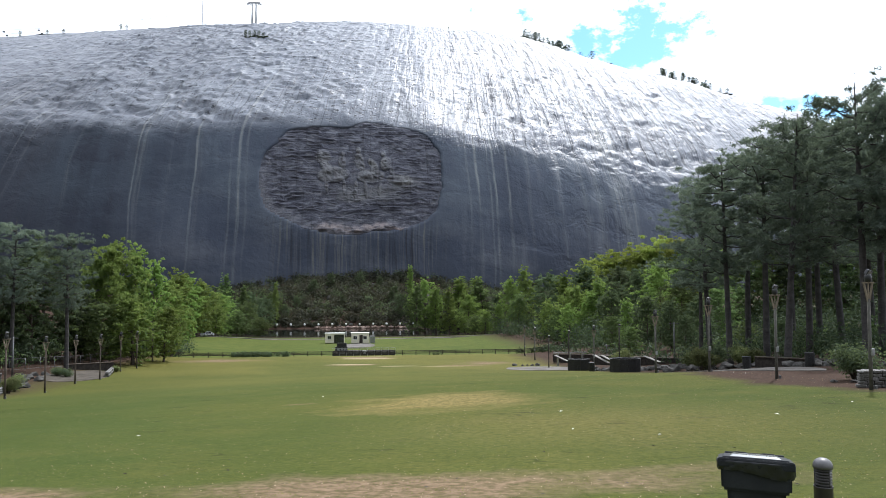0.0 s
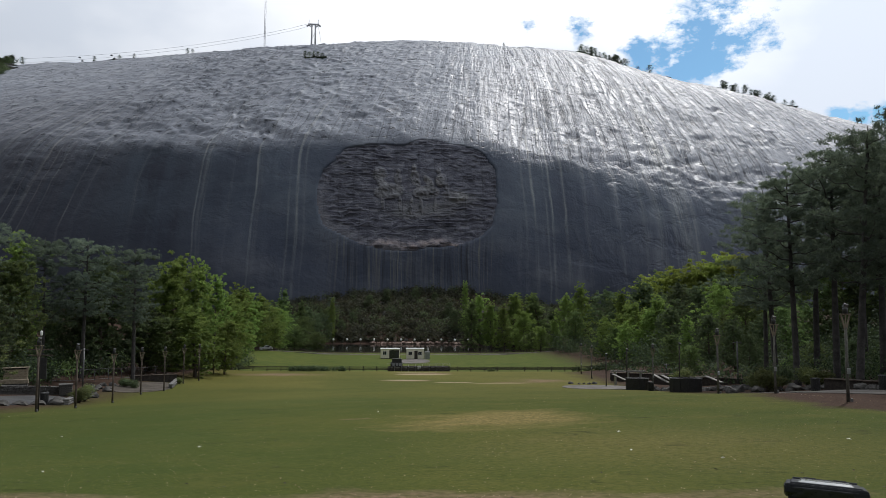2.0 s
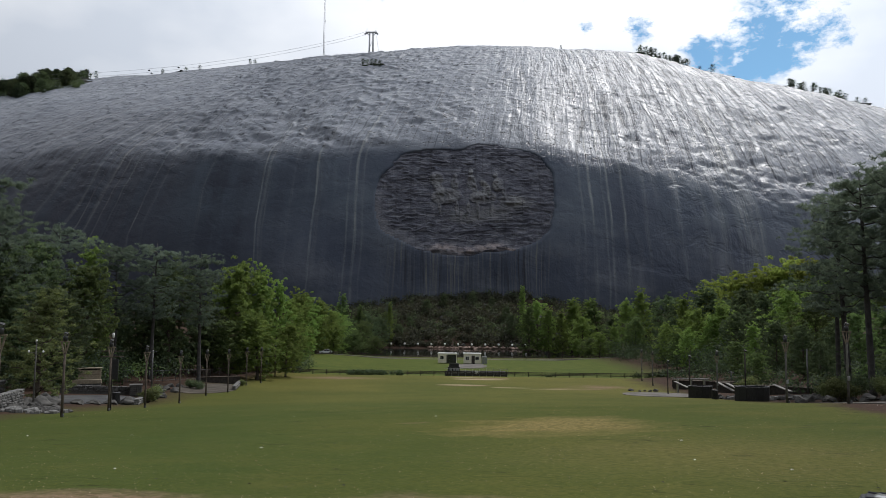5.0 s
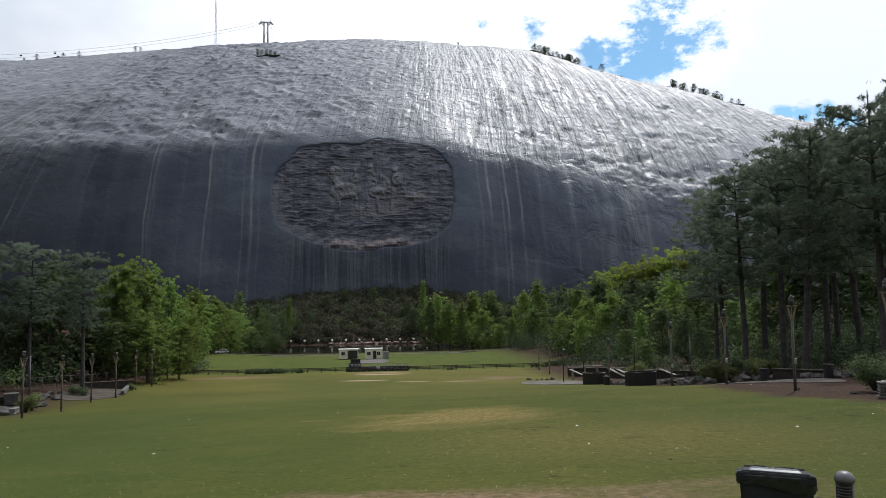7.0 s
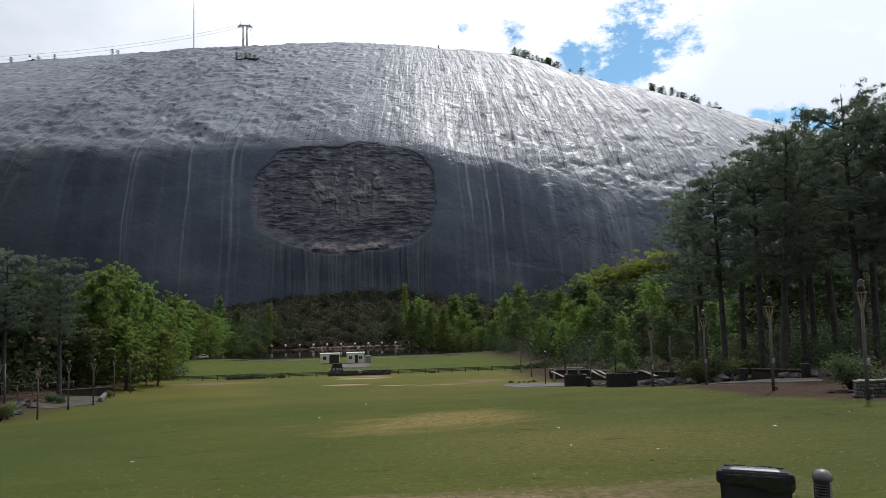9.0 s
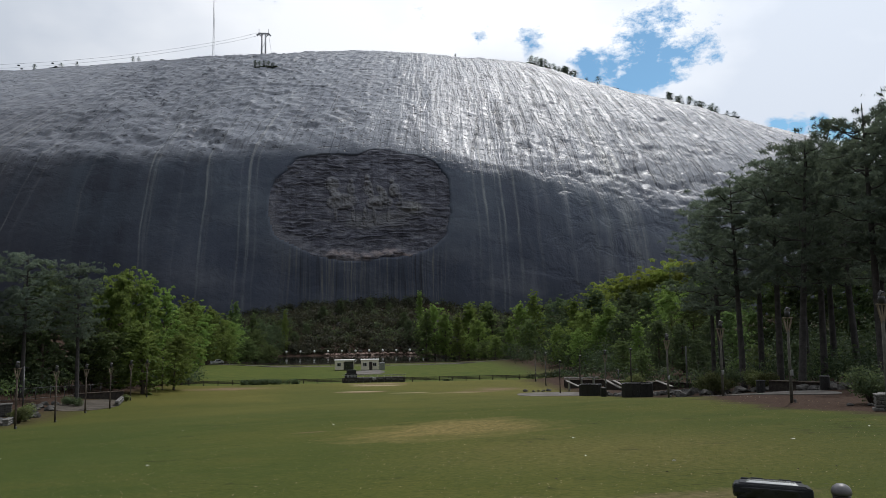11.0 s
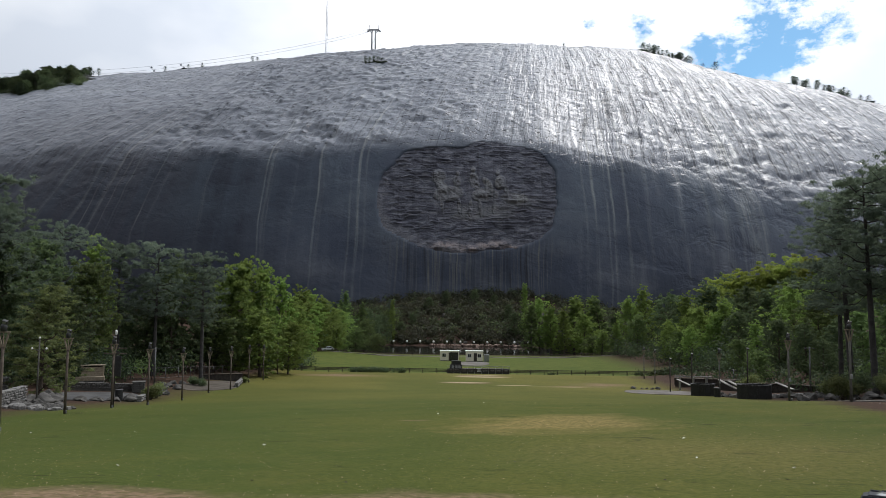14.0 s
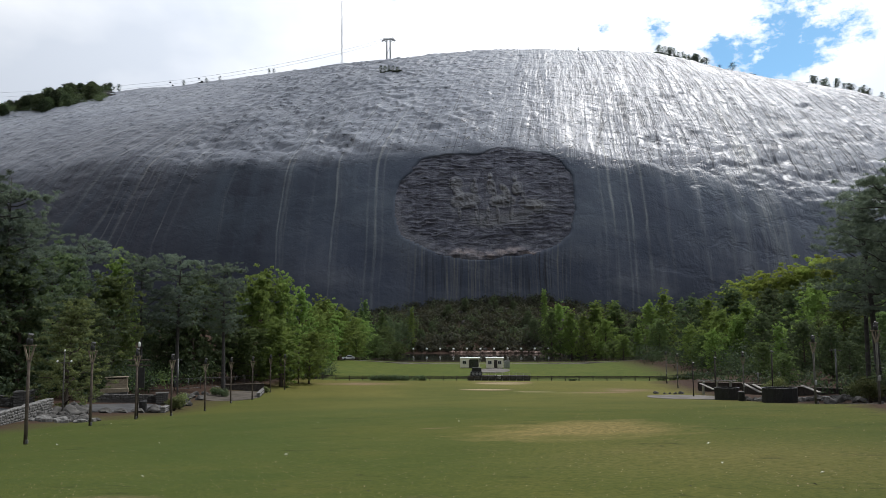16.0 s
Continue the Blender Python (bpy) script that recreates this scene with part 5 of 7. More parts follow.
def taper_box(bm, z0, z1, ax0, ay0, ax1, ay1, bevel=0.02):
    """A box that widens from half sizes ax0, ay0 at z0 to ax1, ay1 at z1."""
    lo = [bm.verts.new((sx * ax0, sy * ay0, z0)) for sx, sy in ((-1, -1), (1, -1), (1, 1), (-1, 1))]
    hi = [bm.verts.new((sx * ax1, sy * ay1, z1)) for sx, sy in ((-1, -1), (1, -1), (1, 1), (-1, 1))]
    bm.faces.new(lo[::-1])
    bm.faces.new(hi)
    for k in range(4):
        bm.faces.new((lo[k], lo[(k + 1) % 4], hi[(k + 1) % 4], hi[k]))
    if bevel:
        edges = list({e for v in lo + hi for e in v.link_edges})
        bmesh.ops.bevel(bm, geom=edges, offset=bevel, segments=2, affect="EDGES")
    return bm


def waste_bin(x, y, turn):
    root = thing("waste_bin", x, y, gz(x, y), "dark plastic wheeled bin with a black liner folded over its rim", "bin", "", turn)
    part("body", taper_box(bmesh.new(), 0.05, 0.72, 0.24, 0.25, 0.285, 0.31, 0.035), PLASTIC, root)
    part("upper_body", taper_box(bmesh.new(), 0.69, 0.93, 0.335, 0.36, 0.345, 0.37, 0.025), PLASTIC, root)
    rim = bmesh.new()
    for a in ((-0.37, -0.40, 0.37, -0.35), (-0.37, 0.35, 0.37, 0.40), (-0.37, -0.35, -0.33, 0.35), (0.33, -0.35, 0.37, 0.35)):
        box(rim, a[0], a[1], 0.90, a[2], a[3], 0.955, 0.012)
    part("rim", rim, PLASTIC, root)
    lid = part("lid", taper_box(bmesh.new(), 0.955, 0.978, 0.374, 0.404, 0.36, 0.388, 0.008), PLASTIC, root, "closed lid with stepped edges")
    part("lid_step", taper_box(bmesh.new(), 0.978, 0.99, 0.325, 0.35, 0.312, 0.335, 0.004), PLASTIC, lid)
    part("lid_panel", taper_box(bmesh.new(), 0.99, 1.006, 0.25, 0.25, 0.215, 0.19, 0.004), LID, lid, "raised glossy lid panel, pale with glare put into its colour")
    for s in (-1, 1):
        part("hinge", tube(bmesh.new(), [(s * 0.14 - 0.06, 0.40, 0.985), (s * 0.14 + 0.06, 0.40, 0.985)], [0.026, 0.026], 10), PLASTIC, root)
    part("handle", tube(bmesh.new(), [(-0.30, 0.36, 0.93), (-0.30, 0.46, 0.985), (0.30, 0.46, 0.985), (0.30, 0.36, 0.93)], [0.017] * 4, 8), PLASTIC, root)
    # liner: a crumpled skirt round the rim
    r = random.Random(3)
    bm = bmesh.new()
    n = 96
    loops = []
    for k, (z, grow) in enumerate(((0.956, 0.0), (0.955, 0.004), (0.945, 0.008), (0.925, 0.002), (0.905, 0.005), (0.885, -0.004), (0.87, -0.008))):
        loop = []
        for i in range(n):
            a = 2 * math.pi * i / n
            c, s = math.cos(a), math.sin(a)
            q = (abs(c) ** 6 + abs(s) ** 6) ** (-1 / 6)
            g = grow + (r.uniform(-0.006, 0.006) + 0.007 * math.sin(a * 17 + k * 1.3) if k > 1 else 0)
            sag = 0.022 * math.sin(a * 3 + 1) * (k > 3) + r.uniform(-0.005, 0.005) * (k > 1) - 0.035 * max(0.0, math.cos(a + 1.0)) * (k > 3)
            loop.append(bm.verts.new(((0.372 + g) * q * c, (0.402 + g) * q * s, z + sag)))
        loops.append(loop)
    for a, b in zip(loops, loops[1:]):
        for i in range(n):
            f = bm.faces.new((a[i], b[i], b[(i + 1) % n], a[(i + 1) % n]))
            f.smooth = True
    part("liner_bag", bm, BAG, root, "crumpled black plastic liner")
    for s in (-1, 1):
        bm = lathe(bmesh.new(), [(0.03, -0.03), (0.125, -0.03), (0.13, -0.015), (0.13, 0.015), (0.125, 0.03), (0.03, 0.03)], 20)
        bm.transform(pose(s * 0.275, 0.30, 0.13, 0, 90, 0))
        part("wheel", bm, RUBBER, root)
    # the top slopes down towards the hinge
    for ob in root.children_recursive:
        for v in ob.data.vertices:
            v.co.z -= 0.085 * (v.co.y + 0.4) * min(1.0, max(0.0, (v.co.z - 0.64) / 0.3))
    return root


wheelie = waste_bin(3.56, 6.05, -29)
wheelie.scale = (0.84, 0.58, 1.0)


def bollard_light(x, y):
    root = thing("bollard_light", x, y, gz(x, y), "dark bronze bollard light with louvres and a domed grey cap", "bollard")
    part("post", lathe(bmesh.new(), [(0.108, 0.0), (0.108, 0.02), (0.097, 0.03), (0.097, 0.655), (0.10, 0.66), (0.10, 0.672)], 28), BRONZE, root)
    part("core", lathe(bmesh.new(), [(0.052, 0.672), (0.052, 0.835)], 20), GREY_METAL, root, "pale lamp core")
    for k in range(6):
        z = 0.69 + k * 0.0265
        part("louvre", lathe(bmesh.new(), [(0.055, z + 0.012), (0.093, z - 0.006), (0.095, z - 0.002), (0.06, z + 0.018)], 28), BRONZE, root)
    for k in range(3):
        a = 0.7 + k * 2.094
        part("louvre_rod", tube(bmesh.new(), [(0.085 * math.cos(a), 0.085 * math.sin(a), 0.67), (0.085 * math.cos(a), 0.085 * math.sin(a), 0.842)], [0.006, 0.006], 6), BRONZE, root)
    part("cap", lathe(bmesh.new(), [(0.092, 0.836), (0.103, 0.838), (0.104, 0.862), (0.096, 0.888), (0.075, 0.913), (0.042, 0.929), (0.01, 0.933)], 28), CAP_PAINT, root, "domed grey cap")
    return root


post_light = bollard_light(4.32, 6.2)
post_light.scale = (0.84, 0.84, 0.98)


# ---- stone work ----
def stone_mesh(seed, sx, sy, sz, rough, material):
    """A lumpy block with rounded edges."""
    r = random.Random(seed)
    bm = bmesh.new()
    bmesh.ops.create_cube(bm, size=1)
    bmesh.ops.bevel(bm, geom=list(bm.edges), offset=0.13, segments=1, affect="EDGES")
    for v in bm.verts:
        v.co = Vector((v.co.x * sx * (1 + r.uniform(-rough, rough)), v.co.y * sy * (1 + r.uniform(-rough, rough)), v.co.z * sz * (1 + r.uniform(-rough, rough))))
    me = bpy.data.meshes.new("stone")
    bm.to_mesh(me)
    bm.free()
    me.materials.append(material)
    return me


WALL_STONES = [stone_mesh(s, 1, 1, 1, 0.10, STONE) for s in range(6)]
DARK_STONES = [stone_mesh(s, 1, 1, 1, 0.12, DARK_STONE) for s in range(6)]


def stone_wall(x0, y0, x1, y1, h, label, thick=0.4, size=0.42, course=0.2, lift=0.0, stones=WALL_STONES, top=None):
    """A dry-laid wall from one point to another: a mortar core and stones that stand proud of it."""
    d = math.hypot(x1 - x0, y1 - y0)
    root = thing("stone_wall", x0, y0, 0, label, "stone wall", "", math.degrees(math.atan2(y1 - y0, x1 - x0)))
    r = random.Random(int(x0 * 7 + y0))
    zs = [gz(x0 + (x1 - x0) * k / 8, y0 + (y1 - y0) * k / 8) + lift for k in range(9)]
    if top is not None:
        zs = [top - h] * 9

    def base(s):
        return float(np.interp(s / d * 8, range(9), zs))

    bm = bmesh.new()
    for side in range(8):
        a, b = d * side / 8, d * (side + 1) / 8
        lo = [bm.verts.new((s, w, base(s) - 0.4)) for s, w in ((a, -thick / 2 + 0.05), (b, -thick / 2 + 0.05), (b, thick / 2 - 0.05), (a, thick / 2 - 0.05))]
        hi = [bm.verts.new((s, w, base(s) + h - 0.05)) for s, w in ((a, -thick / 2 + 0.05), (b, -thick / 2 + 0.05), (b, thick / 2 - 0.05), (a, thick / 2 - 0.05))]
        bm.faces.new(hi)
        for k in range(4):
            bm.faces.new((lo[k], lo[(k + 1) % 4], hi[(k + 1) % 4], hi[k]))
    part("core", bm, MORTAR, root)
    rows = max(2, round(h / course))
    for row in range(rows):
        s = -r.uniform(0, size * 0.5)
        while s < d:
            w = size * r.uniform(0.5, 1.5)
            c = min(max(s + w / 2, 0.05), d)
            ob = new("stone", r.choice(stones))
            ob.parent = root
            ob.matrix_basis = Matrix.LocRotScale((c, r.uniform(-0.02, 0.02), base(c) + (row + 0.5) * h / rows), Euler((r.uniform(-0.06, 0.06), r.uniform(-0.05, 0.05), r.uniform(-0.05, 0.05))), (w * 0.9, thick * r.uniform(0.98, 1.12), h / rows * r.uniform(0.72, 1.0)))
            s += w
    return root


stone_wall(20.45, 26.9, 22.7, 25.8, 0.72, "pale fieldstone retaining wall beside a lamp post", 0.45, 0.27, 0.15)
stone_wall(22.7, 25.8, 27.0, 25.2, 0.8, "pale fieldstone retaining wall beside a lamp post", 0.45, 0.28, 0.15)
stone_wall(-28.2, 36.0, -30.2, 46.9, 1.5, "pale fieldstone wall along the terrace", 0.45, 0.36, 0.16, 0.0, WALL_STONES, gz(-30.2, 46.9) + 1.2)
stone_wall(-40.5, 49.6, -35.6, 51.2, 0.75, "dark fieldstone wall at the back of the terrace", 0.45, 0.36, 0.16, 0.1, DARK_STONES)
stone_wall(-27.3, 57.7, -30.4, 66.6, 0.5, "low pale stone kerb wall beside shrubs", 0.4, 0.4, 0.18)
stone_wall(-26.8, 80.5, -28.6, 88.0, 0.55, "low pale stone planter wall", 0.4, 0.55, 0.26)


def low_wall(x0, y0, x1, y1, h, label, material=None, lift=0.0):
    """A dark timber-faced seat wall with a paler cap and posts."""
    d = math.hypot(x1 - x0, y1 - y0)
    z = gz((x0 + x1) / 2, (y0 + y1) / 2) + lift
    root = thing("seat_wall", x0, y0, z, label, "low wall", "", math.degrees(math.atan2(y1 - y0, x1 - x0)))
    part("face", box(bmesh.new(), 0, -0.14, -0.7, d, 0.14, h - 0.08, 0.015), material or DARK_WOOD, root)
    part("cap", box(bmesh.new(), -0.08, -0.24, h - 0.078, d + 0.08, 0.24, h, 0.02), POLE_WOOD, root, "weathered plank cap")
    n = max(2, int(d / 2.4))
    for k in range(n + 1):
        part("post", box(bmesh.new(), d * k / n - 0.09, -0.19, -0.5, d * k / n + 0.09, -0.143, h - 0.085, 0.01), DARK_WOOD, root)
    return root


stone_wall(-36.6, 62.6, -31.9, 67.6, 0.52, "dark rough stone wall on the terrace", 0.5, 0.34, 0.14, 0.25, DARK_STONES)


def stone_pier(x, y, w, h, lift=0.0):
    """A squat square pier of dark stones under a flat cap."""
    root = thing("stone_pier", x, y, gz(x, y) + lift, "squat dark stone pier with a flat cap on the terrace", "pier", "stone piers on the terrace", 25)
    r = random.Random(int(x * 10))
    part("core", box(bmesh.new(), -w / 2 + 0.06, -w / 2 + 0.06, -0.5, w / 2 - 0.06, w / 2 - 0.06, h - 0.1), MORTAR, root)
    rows = round(h / 0.2)
    for k in range(rows):
        for a in range(4):
            for c in (-0.25, 0.25):
                ob = new("stone", r.choice(DARK_STONES))
                ob.parent = root
                off = Euler((0, 0, a * math.pi / 2)).to_matrix() @ Vector((c * w, -w / 2 + 0.1, 0))
                ob.matrix_basis = Matrix.LocRotScale((off.x, off.y, (k + 0.5) * (h - 0.1) / rows), Euler((0, 0, a * math.pi / 2)), (w * r.uniform(0.42, 0.5), 0.22, (h - 0.1) / rows * 0.92))
    part("cap", box(bmesh.new(), -w / 2 - 0.06, -w / 2 - 0.06, h - 0.098, w / 2 + 0.06, w / 2 + 0.06, h, 0.02), DARK_STONE, root, "flat stone cap")
    return root


stone_pier(-31.5, 66.4, 1.05, 1.0, 0.1)
stone_pier(-34.9, 51.2, 1.2, 1.25, 0.05)
low_wall(-33.5, 86.5, -28.8, 88.4, 0.7, "dark timber bench wall", None, 0.1)
low_wall(27.0, 79.0, 36.0, 74.0, 0.4, "dark timber wall behind the boulders", None, 0.6)
low_wall(30.0, 50.5, 36.0, 46.5, 0.42, "dark timber seat wall under the pines", None, 0.05)
low_wall(26.5, 94.0, 37.0, 92.0, 0.45, "dark timber wall behind the enclosures", None, 0.4)


def boulder_mesh(seed):
    r = random.Random(seed)
    bm = bmesh.new()
    bmesh.ops.create_icosphere(bm, subdivisions=3, radius=0.5)
    off = Vector((seed * 3.1, seed * 1.7, seed))
    for v in bm.verts:
        c = v.co.normalized()
        k = 1 + 0.45 * noise.noise(c * 1.3 + off) + 0.26 * noise.noise(c * 3.1 + off) + 0.12 * noise.noise(c * 7 + off)
        v.co = Vector((c.x * 0.5 * k, c.y * 0.5 * k, c.z * 0.5 * k))
        for ax in ((1, 0.2, 0.3), (-0.4, 1, 0.5), (0.1, -0.6, 1), (-1, -0.3, 0.7)):
            a = Vector(ax).normalized()
            over = v.co.dot(a) - 0.33
            if over > 0:
                v.co -= a * over * 0.85
    me = bpy.data.meshes.new("boulder")
    bm.to_mesh(me)
    bm.free()
    me.materials.append(BOULDER)
    return me


BOULDERS = [boulder_mesh(s) for s in range(1, 7)]


def boulders(n, x0, y0, x1, y1, spread, lo, hi, group, seed, meshes=None, label="grey weathered granite boulder lying at the lawn edge"):
    r = random.Random(seed)
    for k in range(n):
        t = (k + r.random()) / n
        x, y = x0 + (x1 - x0) * t + r.uniform(-spread, spread), y0 + (y1 - y0) * t + r.uniform(-spread, spread)
        s = r.uniform(lo, hi)
        ob = new("boulder", r.choice(meshes or BOULDERS))
        q = r.uniform(0.55, 0.85)
        ob.matrix_basis = Matrix.LocRotScale((x, y, gz(x, y) + s * q * 0.28), Euler((r.uniform(-0.2, 0.2), r.uniform(-0.2, 0.2), r.uniform(0, 6.28))), (s * r.uniform(0.9, 1.4), s, s * q))
        tagged(ob, label, "boulder", group)


boulders(46, -25.9, 43.9, -29.8, 45.6, 0.9, 0.25, 0.75, "boulders by the terrace wall", 1)
boulders(13, -29.6, 47.0, -31.0, 52.4, 0.6, 0.7, 1.5, "boulders by the terrace wall", 2)
boulders(12, -29.5, 66.0, -33.0, 78.0, 1.2, 0.5, 1.1, "boulders by the terrace wall", 3)
boulders(52, 25.2, 72.5, 31.5, 63.5, 0.8, 0.3, 0.95, "boulders beside the enclosures", 4)
boulders(34, 27.5, 60.0, 34.5, 46.0, 1.0, 0.35, 1.05, "boulders under the pines", 5)
boulders(26, 29.5, 46.5, 31.5, 40.0, 0.9, 0.35, 1.0, "boulders under the pines", 6)
for k, (x, y, sx, sy, sz) in enumerate(((-30.0, 53.6, 1.7, 0.8, 0.5), (-29.4, 55.0, 1.5, 0.8, 0.45), (-28.8, 56.4, 1.3, 0.8, 0.5), (-27.9, 57.4, 1.3, 1.0, 0.9))):
    ob = new("boulder", BOULDERS[k])
    ob.matrix_basis = Matrix.LocRotScale((x, y, gz(x, y) + sz * 0.25), Euler((0, 0, -0.5 + 0.3 * k)), (sx, sy, sz))
    tagged(ob, "flat dark rock edging the terrace", "boulder", "boulders by the terrace wall")
boulders(26, -25.2, 43.2, -29.0, 43.4, 0.5, 0.2, 0.5, "pale stones by the terrace wall", 11, WALL_STONES, "pale broken stone lying below the terrace wall")
boulders(16, 25.8, 70.5, 29.5, 66.0, 0.7, 0.3, 0.6, "pale stones beside the enclosures", 12, WALL_STONES, "pale broken stone among the rubble")
boulders(22, 28.2, 66.0, 31.5, 62.5, 0.6, 0.3, 0.8, "rubble beside the enclosures", 14, None, "grey broken rubble stone beside an enclosure")
boulders(3, 21.6, 30.0, 23.0, 28.6, 0.3, 0.3, 0.5, "boulders under the pines", 7)
boulders(6, 19.5, 90.5, 23.0, 88.5, 0.6, 0.3, 0.7, "stones in the worn grass", 8)


def slab(name, pts, thick, label, material=None, z=None):
    """A paved area: a thin slab that follows the ground."""
    bm = bmesh.new()
    cx, cy = sum(p[0] for p in pts) / len(pts), sum(p[1] for p in pts) / len(pts)
    rings = []
    for k in (0.0, 0.34, 0.67, 1.0):
        rings.append([(cx + (x - cx) * k, cy + (y - cy) * k) for x, y in pts])
    centre = bm.verts.new((cx, cy, gz(cx, cy) + thick))
    loops = [[bm.verts.new((x, y, gz(x, y) + thick)) for x, y in ring] for ring in rings[1:]]
    n = len(pts)
    for i in range(n):
        bm.faces.new((centre, loops[0][i], loops[0][(i + 1) % n]))
        for a, b in zip(loops, loops[1:]):
            bm.faces.new((a[i], b[i], b[(i + 1) % n], a[(i + 1) % n]))
    skirt = [bm.verts.new((v.co.x, v.co.y, v.co.z - thick - 0.3)) for v in loops[-1]]
    for i in range(n):
        bm.faces.new((loops[-1][i], skirt[i], skirt[(i + 1) % n], loops[-1][(i + 1) % n]))
    bmesh.ops.recalc_face_normals(bm, faces=list(bm.faces))
    return tagged(part(name, bm, material or PAVING), label, "paving", "", "structure")


def oval(cx, cy, rx, ry, n=36, seed=1):
    r = random.Random(seed)
    return [(cx + rx * math.cos(a) * (1 + 0.06 * math.sin(3 * a + seed)), cy + ry * math.sin(a) * (1 + 0.06 * math.cos(2 * a + seed))) for a in (2 * math.pi * k / n for k in range(n))]


slab("pavement", oval(22.0, 81.0, 4.6, 6.0, 36, 1), 0.04, "pale worn concrete terrace by the enclosures", WORN_PAVING)
slab("pavement", oval(26.0, 46.5, 2.9, 8.5, 36, 2), 0.04, "pale concrete path under the pines", WORN_PAVING)
slab("pavement", oval(-29.5, 80.0, 2.8, 6.5, 36, 3), 0.04, "worn brown gravel terrace", TRODDEN)
slab("pavement", oval(-31.8, 58.5, 3.0, 6.2, 36, 4), 0.06, "dark slate terrace behind kerb stones", SLATE)
slab("pavement", oval(-34.0, 44.5, 3.2, 5.0, 36, 6), 0.06, "grey slate terrace behind a fieldstone wall", SLATE)
slab("pavement", oval(0.0, 174.0, 4.6, 9.0, 36, 5), 0.05, "grey gravel pad before the cabins", WORN_PAVING)
slab("pavement", [(-60 + k * 5, 207.0 + 1.2 * math.sin(k * 0.4)) for k in range(23)] + [(50 - k * 5, 209.3 + 1.2 * math.sin((22 - k) * 0.4)) for k in range(23)], 0.05, "grey gravel path along the pond", WORN_PAVING)


# ---- enclosures, bins, posts ----
def enclosure(x, y, r, h, sides=8, turn=0):
    """A round tub of dark panels with a rim."""
    root = thing("panelled_enclosure", x, y, gz(x, y), "black panelled oval enclosure with a flat rim standing on paving", "enclosure", "black enclosures", turn)
    for k in range(sides):
        a0, a1 = 2 * math.pi * k / sides, 2 * math.pi * (k + 1) / sides
        p0, p1 = Vector((r * math.cos(a0), r * math.sin(a0), 0)), Vector((r * math.cos(a1), r * math.sin(a1), 0))
        bm = bmesh.new()
        ln, mid = (p1 - p0).length, (a0 + a1) / 2
        box(bm, -ln / 2 + 0.01, -0.04, -0.35, ln / 2 - 0.01, 0.04, h - 0.06, 0.008)
        for j in range(4):
            box(bm, -ln / 2 + 0.06 + j * (ln - 0.12) / 4, -0.055, 0.05, -ln / 2 + 0.03 + (j + 1) * (ln - 0.12) / 4, -0.042, h - 0.14, 0.0)
        bm.transform(Matrix.Translation((p0 + p1) / 2) @ pose(0, 0, 0, 0, 0, math.degrees(mid) + 90))
        part("panel", bm, BLACK_METAL, root)
        bm = bmesh.new()
        box(bm, -ln / 2 - 0.03, -0.09, h - 0.058, ln / 2 + 0.03, 0.09, h, 0.01)
        bm.transform(Matrix.Translation((p0 + p1) / 2) @ pose(0, 0, 0, 0, 0, math.degrees(mid) + 90))
        part("rim", bm, BLACK_METAL, root)
    root.scale = (1.0, 0.5, 1.0)
    # an added black disc gives the tub a dark inside
    part("cover", lathe(bmesh.new(), [(r * 0.93, h - 0.75), (r * 0.92, h - 0.7), (0.05, h - 0.68)], 24), RUBBER, root, "black disc added to darken the inside")
    return root


enclosure(23.8, 74.4, 1.2, 1.25, 12, 0)
enclosure(25.5, 65.4, 1.5, 1.32, 12, 0)


def litter_bin(x, y):
    root = thing("litter_bin", x, y, gz(x, y), "black slatted round litter bin on the paving", "bin", "litter bins")
    part("liner", lathe(bmesh.new(), [(0.24, 0.04), (0.26, 0.85)], 18), BLACK_METAL, root)
    for k in range(18):
        a = 2 * math.pi * k / 18
        bm = bmesh.new()
        box(bm, -0.035, -0.008, 0.03, 0.035, 0.008, 0.86, 0.004)
        bm.transform(pose(0.285 * math.cos(a), 0.285 * math.sin(a), 0, 0, 0, math.degrees(a) + 90))
        part("slat", bm, BLACK_METAL, root)
    part("rim", lathe(bmesh.new(), [(0.22, 0.86), (0.32, 0.86), (0.33, 0.90), (0.24, 0.92)], 20), BLACK_METAL, root)
    return root


for x, y in ((27.9, 48.2), (29.6, 43.5), (23.8, 70.2), (-28.7, 57.1)):
    litter_bin(x, y)


def pole_lamp(x, y, h):
    """A dark pole with three white globes."""
    root = thing("globe_lamp", x, y, gz(x, y), "grey lamp pole with three small white globes", "lamp")
    part("pole", tube(bmesh.new(), [(0, 0, -0.2), (0, 0, h * 0.5), (0, 0, h - 0.15)], [0.06, 0.05, 0.04], 10), GREY_WOOD, root)
    part("crossarm", beam(bmesh.new(), (-0.5, 0, h * 0.80), (0.5, 0, h * 0.80), 0.035), GREY_WOOD, root)
    for gx, z in ((-0.5, h * 0.80 + 0.02), (0.5, h * 0.80 + 0.02), (0, h - 0.17)):
        bm = lathe(bmesh.new(), [(0.02, z), (0.05, z + 0.02), (0.07, z + 0.07), (0.05, z + 0.12), (0.02, z + 0.14)], 14)
        bm.transform(Matrix.Translation((gx, 0, 0)))
        part("globe", bm, WHITE, root, "white globe")
    return root


pole_lamp(-29.4, 47.2, 4.6)


